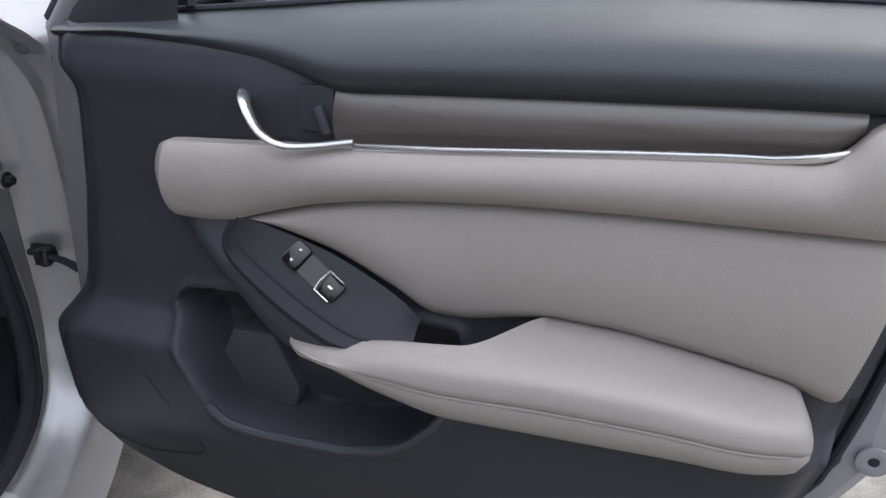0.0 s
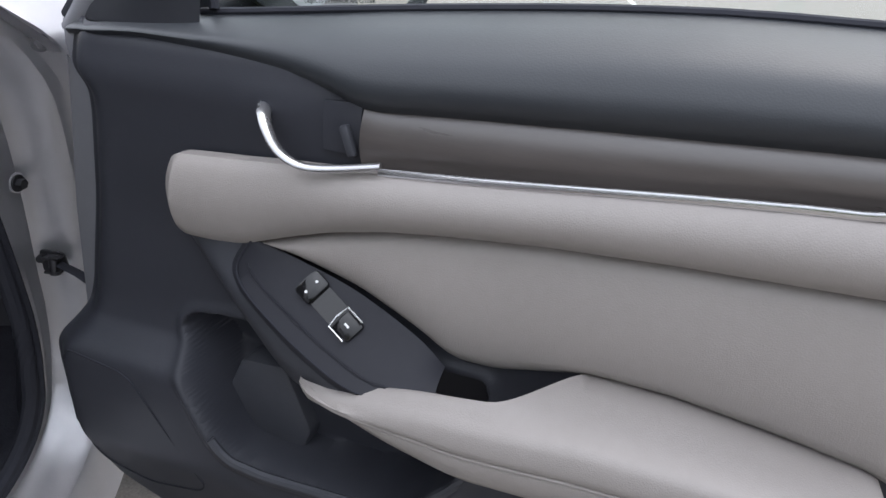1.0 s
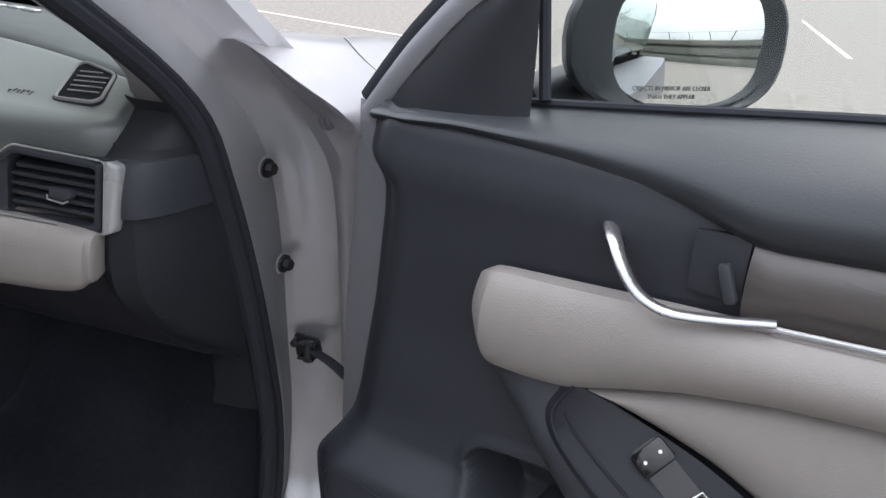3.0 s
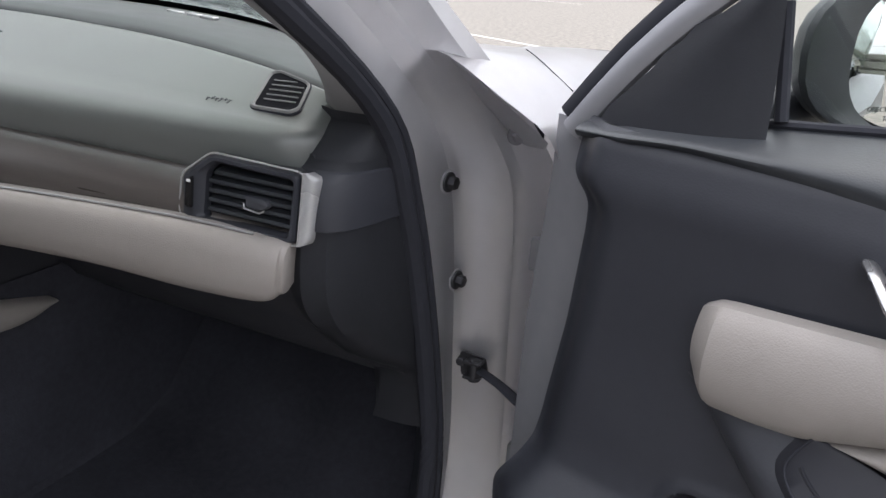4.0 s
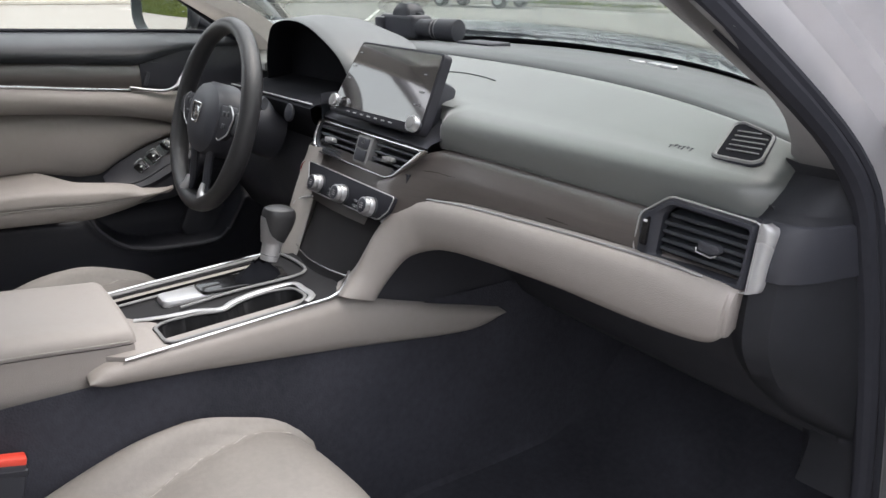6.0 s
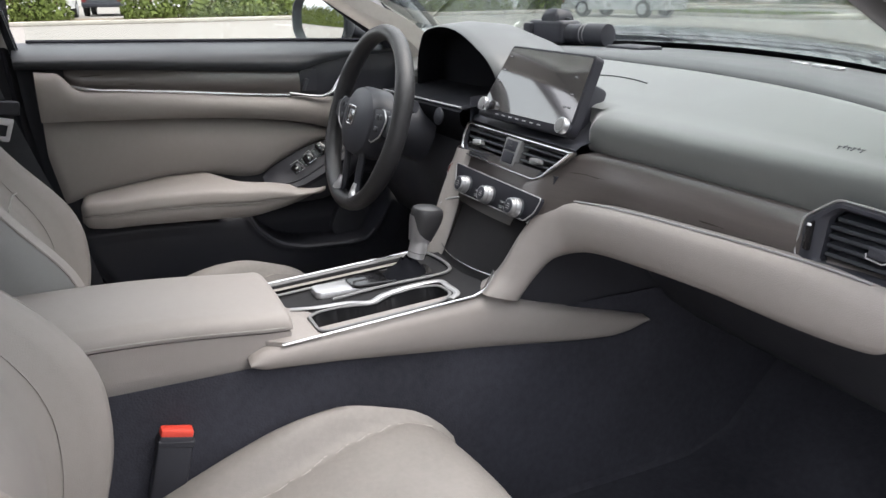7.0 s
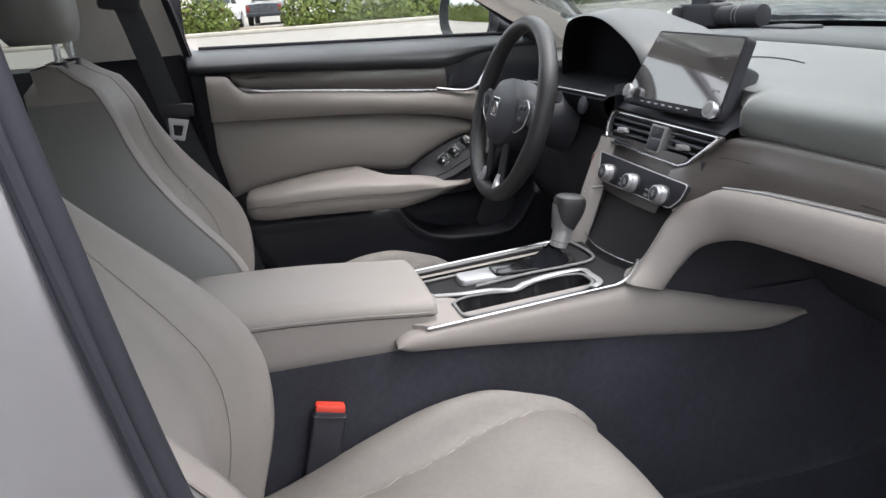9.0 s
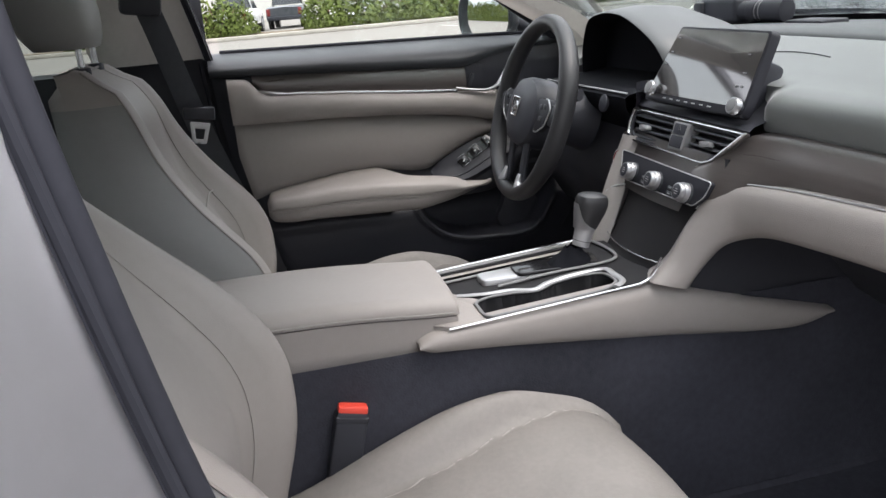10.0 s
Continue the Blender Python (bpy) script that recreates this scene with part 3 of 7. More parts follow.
grid(bm, [[Vector((x * w, y, z)) for x in np.linspace(-0.84, 0.84, 9)] for y, z, w in ((-2.30, 1.08, 0.9), (-2.72, 1.06, 0.95), (-2.84, 0.98, 0.97), (-2.90, 0.7, 1), (-2.84, 0.25, 1))])
bmesh.ops.solidify(bm, geom=bm.faces[:], thickness=0.005)
part("boot_lid", bm, PAINT, body, "silver boot lid and rear bumper")
bm = bmesh.new()
grid(bm, [[Vector((x * lerp(0.62, 0.74, v), lerp(-1.92, -2.35, v), lerp(1.39, 1.08, v) + 0.02 * math.sin(math.pi * v))) for x in np.linspace(-1, 1, 9)] for v in np.linspace(0, 1, 6)])
bmesh.ops.solidify(bm, geom=bm.faces[:], thickness=0.004)
pane = part("rear_window", bm, GLASS_REAR, body, "rear window with tint added to dim the cabin")
bm = bmesh.new()
box(bm, (-0.76, -2.3, 0.20), (0.76, 0.62, 0.225))
part("floor_pan", bm, STEEL, body)
bm = bmesh.new()
grid(bm, [[Vector((x, y, z)) for x in np.linspace(-0.74, 0.74, 9)] for y, z in ((0.66, 0.24), (0.70, 0.5), (0.66, 0.93), (0.64, 0.965))])
part("bulkhead", bm, CARPET, body)
bm = bmesh.new()
rows = []
for y in np.linspace(-2.2, 0.66, 30):
    lift = 0.22 * smooth01(0.28, 0.62, y)
    rows.append([Vector((x, y, 0.27 + lift + 0.004 * noise.noise((x * 9, y * 9, 0)) + 0.05 * smooth01(0.13, 0.08, abs(x)))) for x in np.linspace(-0.78, 0.78, 40)])
grid(bm, rows)
part("floor_carpet", bm, CARPET, body, "black floor carpet")
for x, y in ((0.80, 1.13), (-0.80, 1.13), (0.80, -1.85), (-0.80, -1.85)):
    bm = bmesh.new()
    mw = axes((x - math.copysign(0.11, x), y, 0.33), (0, 1, 0), (0, 0, 1)) if x > 0 else axes((x + 0.11, y, 0.33), (0, -1, 0), (0, 0, 1))
    disc(bm, 0.33, 0.215, mw, 36, 0.03)
    wheel = part("wheel", bm, TYRE, body, "black car tyre")
    bm = bmesh.new()
    for k in range(10):
        box(bm, (0.04, -0.018, 0.205), (0.225, 0.018, 0.222), 0.005, 1, mw @ pose(0, 0, 0, 0, 0, 36 * k))
    ring(bm, 0.20, 0.235, 0.016, mw @ Matrix.Translation((0, 0, 0.212)), 36)
    disc(bm, 0.06, 0.225, mw, 24, 0.01)
    part("rim", bm, SATIN, wheel, "silver alloy rim")


# ---- front doors: a runs rearward from the hinge, b inward from the hinge line ----
HINGE, OPEN = (0.907, 0.2514), 74.0
A_MIN = soft([(0.34, 0.36), (0.353, 0.31), (0.376, 0.19), (0.426, 0.107), (0.487, 0.077), (0.56, 0.072), (0.61, 0.068), (0.64, 0.085), (0.70, 0.090), (0.79, 0.101), (0.90, 0.110), (0.93, 0.110), (0.95, 0.090), (1.03, 0.088)], 0.01)
A_MAX = soft([(0.34, 0.90), (0.49, 0.965), (0.58, 1.024), (0.664, 1.045), (0.749, 1.060), (0.90, 1.080), (1.0, 1.086), (1.06, 1.09)], 0.02)
SILLS = {False: soft([(0.0, 1.003), (0.09, 1.008), (0.248, 1.021), (0.388, 1.037), (0.51, 1.051), (0.664, 1.066), (0.80, 1.075), (1.1, 1.078)], 0.05), True: soft([(0.0, 1.005), (0.09, 1.010), (0.35, 1.026), (1.1, 1.046)], 0.05)}
BELT_LO = soft([(0.08, 0.985), (0.124, 0.991), (0.197, 0.997), (0.31, 0.992), (0.378, 0.986), (0.436, 0.978), (0.484, 0.961), (0.614, 0.970), (0.729, 0.977), (0.884, 0.986), (1.005, 0.992), (1.09, 0.996)], 0.02)
BASE_B = soft([(0.34, 0.150), (0.42, 0.178), (0.50, 0.207), (0.58, 0.213), (0.622, 0.212), (0.636, 0.203), (0.646, 0.172), (0.68, 0.162), (0.80, 0.158), (0.90, 0.160), (0.955, 0.163), (1.0, 0.150), (1.03, 0.10)], 0.012)
PAD_LO = soft([(0.24, 0.832), (0.256, 0.826), (0.276, 0.800), (0.318, 0.800), (0.358, 0.804), (0.418, 0.825), (0.461, 0.838), (0.523, 0.851), (0.582, 0.859), (0.681, 0.869), (0.796, 0.876), (0.902, 0.880), (1.032, 0.885), (1.09, 0.887)], 0.01)
PAD_HI = soft([(0.24, 0.874), (0.256, 0.876), (0.264, 0.884), (0.274, 0.889), (0.357, 0.895), (0.407, 0.899), (0.513, 0.906), (0.622, 0.915), (0.79, 0.932), (0.89, 0.941), (0.965, 0.945), (0.985, 0.955), (1.003, 0.985), (1.09, 0.994)], 0.01)
POCKET = rounded([(0.256, 0.674), (0.272, 0.690), (0.322, 0.696), (0.63, 0.700), (0.642, 0.64), (0.625, 0.604), (0.592, 0.570), (0.562, 0.551), (0.51, 0.537), (0.395, 0.531), (0.347, 0.536), (0.328, 0.552)], 0.010, 3)


def inside(poly_pts, x, y):
    """Signed distance to an outline: below zero inside."""
    best, odd = 1e9, False
    n = len(poly_pts)
    for i in range(n):
        (x0, y0), (x1, y1) = poly_pts[i - 1], poly_pts[i]
        dx, dy = x1 - x0, y1 - y0
        t = clamp(((x - x0) * dx + (y - y0) * dy) / (dx * dx + dy * dy))
        best = min(best, math.hypot(x - x0 - t * dx, y - y0 - t * dy))
        if (y0 > y) != (y1 > y) and x < (x1 - x0) * (y - y0) / (y1 - y0) + x0:
            odd = not odd
    return -best if odd else best


def front_door(name, m, sg, label, driver):
    door = thing(name, label, "car door", m=m, kind="")
    SILL = SILLS[driver]

    def put(a, b, z):
        return Vector((b, sg * a, z))

    def patch(nm, mat, amin, amax, lo, hi, depth, nu, nv, roll=0.007, tuck=0.02, lbl="", parent=door, **more):
        """A padded panel from lo to hi, its edges rolled back and tucked in."""
        bm = bmesh.new()
        rows = []
        us = [0, 0, *[k / nu for k in range(nu + 1)], 1, 1]
        vs = [0, 0, *[k / nv for k in range(nv + 1)], 1, 1]
        for i, u in enumerate(us):
            row = []
            for j, v in enumerate(vs):
                zm = lerp(lo((amin + amax(0.9)) / 2), hi((amin + amax(0.9)) / 2), v)
                a = lerp(amin, amax(zm), u)
                l, h = lo(a), hi(a)
                z = lerp(l, h, v)
                du, dv = min(u, 1 - u) * (amax(zm) - amin), min(v, 1 - v) * (h - l)
                b = depth(a, v) - roll * (max(0, 1 - du / 0.012) ** 2 + max(0, 1 - dv / 0.012) ** 2)
                if i in (0, len(us) - 1) or j in (0, len(vs) - 1):
                    b -= tuck
                row.append(put(a, b, z))
            rows.append(row)
        grid(bm, rows)
        return part(nm, bm, mat, parent, lbl, **more)

    # dark carrier panel with the map pocket
    bm = bmesh.new()
    rows = []
    nz, na = 170, 240
    for j in range(nz + 1):
        z = lerp(0.352, 1.005, j / nz)
        a0, a1 = A_MIN(z), A_MAX(z)
        row = [put(a0 + 0.004, 0.080, z)]
        for i in range(na + 1):
            u = i / na
            a = lerp(a0, a1, u)
            b = BASE_B(z) - 0.030 * (1 - smooth01(0, 0.06, a - a0)) ** 2 - 0.03 * (1 - smooth01(0, 0.05, a1 - a)) ** 2 * (1 if z < 0.7 else 0.4)
            b -= 0.02 * smooth01(0.62, 0.9, a) * smooth01(0.66, 0.6, z)
            d = inside(POCKET, a, z)
            if d < 0.02:
                b += 0.006 * math.exp(-((d - 0.006) / 0.007) ** 2)
                b -= (0.082 + 0.03 * smooth01(0.58, 0.66, z)) * smooth01(0.002, -0.012, d)
            row.append(put(a, max(b, 0.100), z))
        row.append(put(a1, 0.095, z))
        rows.append(row)
    rows.insert(0, [p + Vector((-0.05, 0, 0.012)) for p in rows[0]])
    grid(bm, rows)
    part("carrier_panel", bm, DARK, door, "charcoal moulded door carrier with map pocket", angle=50)
    bm = bmesh.new()
    lip = [p for p in POCKET if p[1] < 0.665]
    k = max(range(len(lip)), key=lambda i: math.hypot(lip[i][0] - lip[i - 1][0], lip[i][1] - lip[i - 1][1]))
    lip = lip[k:] + lip[:k]
    tube(bm, [put(a, BASE_B(z) + 0.0035, z) for a, z in lip], 0.0058, 8)
    # paler than the carrier: light on the pocket mouldings put into the colour
    part("pocket_rim", bm, CHARCOAL_PALE, door, "raised rim of the map pocket")
    bm = bmesh.new()
    plate(bm, rounded([(0.300, 0.582), (0.324, 0.636), (0.384, 0.640), (0.420, 0.562), (0.405, 0.520), (0.335, 0.520)], 0.008), 0.060, axes(put(0, 0.092, 0), (0, sg, 0), (0, 0, 1)) if sg > 0 else axes(put(0, 0.092, 0), (0, sg, 0), (0, 0, 1)) @ Matrix.Diagonal((1, 1, -1, 1)), 0.005)
    part("bottle_seat", bm, CHARCOAL_PALE, door, "moulded bottle seat in the map pocket")
    # speaker cover inset
    spk = [(0.105, 0.622), (0.205, 0.612), (0.235, 0.575), (0.30, 0.475), (0.285, 0.455), (0.20, 0.435), (0.135, 0.455), (0.095, 0.53)]
    bm = bmesh.new()
    line = [put(a, BASE_B(z) - 0.030 * (1 - smooth01(0, 0.06, a - A_MIN(z))) ** 2 + 0.0008, z) for a, z in rounded(spk, 0.02)]
    tube(bm, line + line[:1], 0.0011, 6)
    part("speaker_seam", bm, RUBBER, door)
    # upper soft roll: a plain fold ahead of the handle, overhanging the wood strip behind it
    OVER = soft([(0, 0.168), (0.08, 0.178), (0.3, 0.181), (0.6, 0.165), (0.85, 0.128), (1.0, 0.088)], 0.1)
    FOLD = soft([(0, 0.164), (0.10, 0.167), (0.25, 0.164), (0.5, 0.148), (0.8, 0.116), (1.0, 0.088)], 0.1)
    patch("upper_trim", DARK_SOFT, 0.084, lambda z: 1.088, BELT_LO, SILL,
          lambda a, v: lerp(lerp(BASE_B(lerp(BELT_LO(a), SILL(a), v)) + 0.002, FOLD(v), smooth01(-0.05, 0.55, v)), OVER(v), smooth01(0.38, 0.50, a)) - 0.022 * (1 - smooth01(0.088, 0.15, a)), 70, 16, 0.004, 0.02, "dark soft-grained upper door trim")
    # wood strip and chrome
    wood_lo = soft([(0.478, 0.902), (0.513, 0.905), (0.622, 0.914), (0.79, 0.931), (0.89, 0.940), (0.968, 0.946), (0.992, 0.966), (1.0, 0.98)], 0.008)
    patch("wood_trim", WOOD, 0.484, lambda z: 0.995, wood_lo, lambda a: BELT_LO(a) + 0.004,
          lambda a, v: 0.160 + 0.016 * math.sin(math.pi * (0.15 + 0.75 * v)), 60, 10, 0.002, 0.012, "grey-brown woodgrain strip")
    patch("trim_end", DARK, 0.440, lambda z: 0.482, lambda a: 0.916, lambda a: 0.967 - 0.1 * max(0, 0.46 - a), lambda a, v: 0.169, 4, 4, 0.002, 0.012)
    bm = bmesh.new()
    box(bm, (-0.004, -0.005, -0.016), (0.006, 0.005, 0.016), 0.003, 2, Matrix.Translation((0.172, sg * 0.472, 0.931)) @ pose(0, 0, 0, sg * 20, 0, 0))
    part("lock_lever", bm, CHARCOAL_PALE, door, "small dark lock lever")
    bm = bmesh.new()
    tube(bm, [put(a, 0.176 + 0.010 * smooth01(1.0, 0.96, a), 0.003 + (PAD_HI(a) if a < 0.93 else lerp(PAD_HI(0.93), 0.955, (a - 0.93) / 0.06))) for a in np.linspace(0.512, 0.985, 24)], 0.0043, 10, 0.55, up=(1, 0, 0))
    part("chrome_strip", bm, CHROME, door, "thin bright chrome strip")
    bm = bmesh.new()
    hp = curve([(0.370, 0.162, 0.948), (0.382, 0.182, 0.944), (0.397, 0.197, 0.931), (0.414, 0.202, 0.915), (0.437, 0.200, 0.906), (0.470, 0.194, 0.908), (0.514, 0.187, 0.916)], 30)
    tube(bm, [put(*p) for p in hp], lambda t: 0.0082 - 0.0032 * t, 14, 0.6, up=(0, 0.6, 1))
    part("inner_handle", bm, KNOB, door, "curved satin-chrome inner door handle")
    # pale roll below the strip, and the padded insert
    patch("pad_roll", LEATHER, 0.257, lambda z: 1.052, PAD_LO, PAD_HI,
          lambda a, v: lerp(0.176 + 0.010 * math.sin(math.pi * v), 0.172 + 0.032 * math.sin(math.pi * (0.12 + 0.78 * v)) ** 0.6, clamp((a - 0.257) / 0.019)), 200, 16, 0.002, 0.02, "pale grey leatherette roll", angle=24)
    ins_lo = soft([(0.36, 0.811), (0.422, 0.797), (0.492, 0.777), (0.561, 0.744), (0.595, 0.722), (0.64, 0.722), (0.731, 0.742), (0.814, 0.740), (0.90, 0.729), (0.983, 0.715), (1.01, 0.705), (1.06, 0.69)], 0.012)
    patch("insert", LEATHER, 0.362, lambda z: lerp(1.020, 1.050, clamp((z - 0.70) / 0.12)), ins_lo, lambda a: PAD_LO(a) - 0.002,
          lambda a, v: 0.176 + 0.014 * math.sin(math.pi * v) ** 0.7, 70, 16, 0.007, 0.02, "pale grey padded leatherette insert")
    # armrest
    b_o = soft([(0.45, 0.240), (0.50, 0.258), (0.70, 0.268), (0.94, 0.268), (1.0, 0.252)], 0.02)
    z_t = soft([(0.45, 0.690), (0.49, 0.690), (0.516, 0.695), (0.584, 0.706), (0.657, 0.713), (0.74, 0.722), (0.85, 0.723), (0.988, 0.715), (1.01, 0.712)], 0.02)
    z_i = soft([(0.45, 0.688), (0.489, 0.689), (0.531, 0.703), (0.584, 0.715), (0.622, 0.720), (0.665, 0.727), (0.70, 0.737), (0.735, 0.746), (0.814, 0.743), (0.90, 0.732), (0.983, 0.718), (1.01, 0.708)], 0.015)
    z_b = soft([(0.45, 0.686), (0.491, 0.672), (0.556, 0.653), (0.635, 0.639), (0.70, 0.644), (0.887, 0.652), (0.975, 0.652), (1.0, 0.658)], 0.02)
    bm, rows, seam = bmesh.new(), [], []
    n = 60
    for k in range(n + 1):
        a = lerp(0.452, 1.002, k / n)
        full = smooth01(0.655, 0.745, a)
        bo, zt, zb = b_o(a), z_t(a), z_b(a)
        bi = lerp(bo - 0.034, 0.165, full)
        zi = z_i(a)
        h = zt - zb
        end = math.sqrt(clamp((a - 0.447) / 0.022)) * math.sqrt(clamp((1.006 - a) / 0.015))
        c = Vector((bo - 0.02, (zt + zb) / 2))
        sec = [(bi, zb + 0.004), (bi, lerp(zb, zi, 0.5)), (bi, zi - 0.004), (bi + 0.004, zi), (lerp(bi, bo - 0.014, 0.4), lerp(zi, zt, 0.4) + 0.003), (lerp(bi, bo - 0.014, 0.75), lerp(zi, zt, 0.75) + 0.002),
               (bo - 0.012, zt - 0.001), (bo - 0.006, zt - 0.0045), (bo - 0.002, zt - 0.011), (bo, zt - h * 0.34), (bo, zt - h * 0.43), (bo - 0.002, zt - h * 0.455), (bo - 0.006, zt - h * 0.48), (bo - 0.003, zt - h * 0.505), (bo - 0.002, zt - h * 0.56), (bo - 0.006, zb + 0.012), (bo - 0.014, zb + 0.003), (bo - 0.024, zb)]
        sec = [c + (Vector(p) - c) * end for p in sec]
        rows.append([put(a, p[0], p[1]) for p in sec])
        seam.append(put(a, sec[12][0] + 0.0035, sec[12][1]))
    grid(bm, rows, loop=True, ends=True)
    rest = part("armrest", bm, LEATHER, door, "pale grey leatherette armrest", angle=60)
    bm = bmesh.new()
    tube(bm, seam[3:-2], 0.0021, 8)
    part("piping", bm, LEATHER, rest)
    # switch panel on the grip
    inner = curve([(0.365, 0.184, 0.812), (0.422, 0.184, 0.799), (0.492, 0.185, 0.779), (0.561, 0.187, 0.746), (0.595, 0.190, 0.722)], 24)
    outer = curve([(0.368, 0.188, 0.809), (0.356, 0.197, 0.785), (0.366, 0.208, 0.769), (0.398, 0.222, 0.752), (0.461, 0.237, 0.722), (0.525, 0.243, 0.699), (0.60, 0.236, 0.704)], 24)
    low = curve([(0.252, 0.168, 0.812), (0.272, 0.170, 0.793), (0.300, 0.172, 0.761), (0.358, 0.186, 0.710), (0.425, 0.200, 0.660), (0.50, 0.21, 0.652), (0.57, 0.21, 0.655)], 24)
    bm = bmesh.new()
    rows = [[put(*lerp(i, o, v)) + Vector((0, 0, 0.004 * math.sin(math.pi * v))) for i, o in zip(inner, outer)] for v in np.linspace(0, 1, 7)]
    rows.append([put(*(lerp(o, q, 0.10))) - Vector((0.0, 0, 0.004)) for o, q in zip(outer, low)])
    grid(bm, rows)
    panel = part("switch_panel", bm, SWITCH, door, "dark satin window-switch panel")
    bm = bmesh.new()
    grid(bm, [[put(*lerp(o, q, v)) + Vector((0.008 * math.sin(math.pi * v), 0, 0)) - Vector((0.002, 0, 0.006 * (1 - v))) for o, q in zip(outer, low)] for v in np.linspace(0.06, 1, 8)] + [[put(q.x, 0.15, q.z - 0.01) for q in low]])
    # sky sheen along the grip is painted by the paler charcoal
    part("grip_side", bm, CHARCOAL_PALE, door, "charcoal grip moulding")
    bm = bmesh.new()
    tube(bm, [put(*o) + Vector((0.0006, 0, 0.0006)) for o in outer[:-4]], 0.0012, 6)
    part("panel_edge", bm, RUBBER, panel)
    bm = bmesh.new()
    tube(bm, [put(*lerp(i, o, 0.80)) + Vector((0.001, 0, 0.0022)) for i, o in zip(inner[5:-3], outer[5:-3])], 0.0016, 6)
    part("panel_crease", bm, SWITCH, panel)
    # switches lie along the panel
    skin = [lerp(i, o, v) for i, o in zip(inner, outer) for v in np.linspace(0, 1, 13)]

    def on_panel(a, z):
        q = min(skin, key=lambda p: (p.x - a) ** 2 + (p.z - z) ** 2)
        return put(a, q.y, z)

    ctr0, ctr1 = on_panel(0.449, 0.776), on_panel(0.495, 0.748)
    ax = (ctr1 - ctr0).normalized()
    across = (Vector(put(*outer[12])) - Vector(put(*inner[12]))).normalized()
    nrm = ax.cross(across)
    if nrm.z < 0:
        nrm = -nrm
    base = axes(ctr0, ax, nrm.cross(ax))
    bm = bmesh.new()
    plate(bm, rounded([(-0.014, -0.013), (0.060, -0.013), (0.060, 0.013), (-0.014, 0.013)], 0.006), 0.0015, base @ Matrix.Translation((0, 0, 0.0025)))
    part("switch_well", bm, BLACK_GLOSS, panel)
    bm = bmesh.new()
    box(bm, (-0.012, -0.0155, 0.003), (0.010, 0.0155, 0.010), 0.003, 2, base)
    rocker = part("lock_rocker", bm, BLACK_GLOSS, panel)
    bm = bmesh.new()
    for y in (-0.0075, 0.0075):
        disc(bm, 0.0016, 0.0006, base @ Matrix.Translation((-0.001, y, 0.0100)), 10)
    part("lock_mark", bm, WHITE_MARK, rocker)
    for k, x in enumerate([0.054] if not driver else [0.040, 0.078, -0.045]):
        bm = bmesh.new()
        box(bm, (x - 0.012, -0.012, 0.004), (x + 0.012, 0.012, 0.014), 0.003, 2, base @ pose(0, 0, 0, 0, 5, 0))
        sw = part("window_switch", bm, BLACK_GLOSS, panel)
        bm = bmesh.new()
        rim = [(x + 0.010, -0.0135), (x - 0.012, -0.0135), (x - 0.0135, 0), (x - 0.012, 0.0135), (x + 0.010, 0.0135)]
        tube(bm, [base @ Vector((p[0], p[1], 0.0125 + 0.08 * (p[0] - x))) for p in rim], 0.0013, 8)
        part("switch_rim", bm, CHROME, sw)
        bm = bmesh.new()
        box(bm, (x - 0.004, -0.0012, 0.0145), (x + 0.002, 0.0012, 0.0155), 0, 1, base @ pose(0, 0, 0, 0, 5, 0))
        part("switch_mark", bm, WHITE_MARK, sw)
    # painted shell, window frame, glass, sail
    bm = bmesh.new()
    rows = []
    zs = [0.33, 0.36, 0.40, 0.47, 0.60, 0.75, 0.88, 0.94, 0.975, 0.995]
    for z in zs:
        f = 0.0 if z > 0.42 else 0.10 * ((0.42 - z) / 0.09) ** 1.5
        a0, a1 = 0.022 + f + 0.012 * smooth01(0.80, 0.92, z), 1.115 + 0.02 * (z - 0.6)
        if z < 0.6:
            a1 -= 0.18 * ((0.6 - z) / 0.27) ** 1.3
        bulge = 0.02 * math.sin(math.pi * clamp((z - 0.33) / 0.68))
        rows.append([put(a0 + 0.03, 0.093, z), put(a0, 0.085, z), put(a0 - 0.004, 0.03, z), put(a0 + 0.002, -0.02 - bulge, z), put(lerp(a0, a1, 0.35), -0.035 - bulge, z), put(lerp(a0, a1, 0.7), -0.035 - bulge, z),
                     put(a1 + 0.002, -0.02 - bulge, z), put(a1, 0.03, z), put(a1 - 0.004, 0.09, z), put(a1 - 0.03, 0.115, z), put(lerp(a0, a1, 0.95), 0.115, z), put(lerp(a0, a1, 0.93), 0.093, z), put(lerp(a0, a1, 0.3), 0.093, z)])
    grid(bm, rows, loop=True, ends=True)
    # the passenger's shell is darker than the driver's, outer skin included
    shell = part("door_shell", bm, SHELL if not driver else PAINT, door, "silver door shell", angle=40)
    bm = bmesh.new()
    tube(bm, [put(A_MAX(z) + 0.018, 0.124, z) for z in np.linspace(0.38, 1.03, 14)], 0.009, 8, 0.7)
    part("door_seal", bm, RUBBER, door)
    bm = bmesh.new()
    for z in (0.70,):
        ring(bm, 0.006, 0.018, 0.004, axes(put(1.090, 0.118, 0.612), (0, 1, 0), (0, 0, 1)) if sg > 0 else axes(put(1.090, 0.118, 0.612), (0, 1, 0), (0, 0, 1)), 20)
    part("plug_ring", bm, SHELL, door)
    bm = bmesh.new()
    disc(bm, 0.008, 0.008, axes(put(1.090, 0.112, 0.612), (0, 1, 0), (0, 0, 1)), 14, 0.002)
    part("rubber_plug", bm, RUBBER, door)
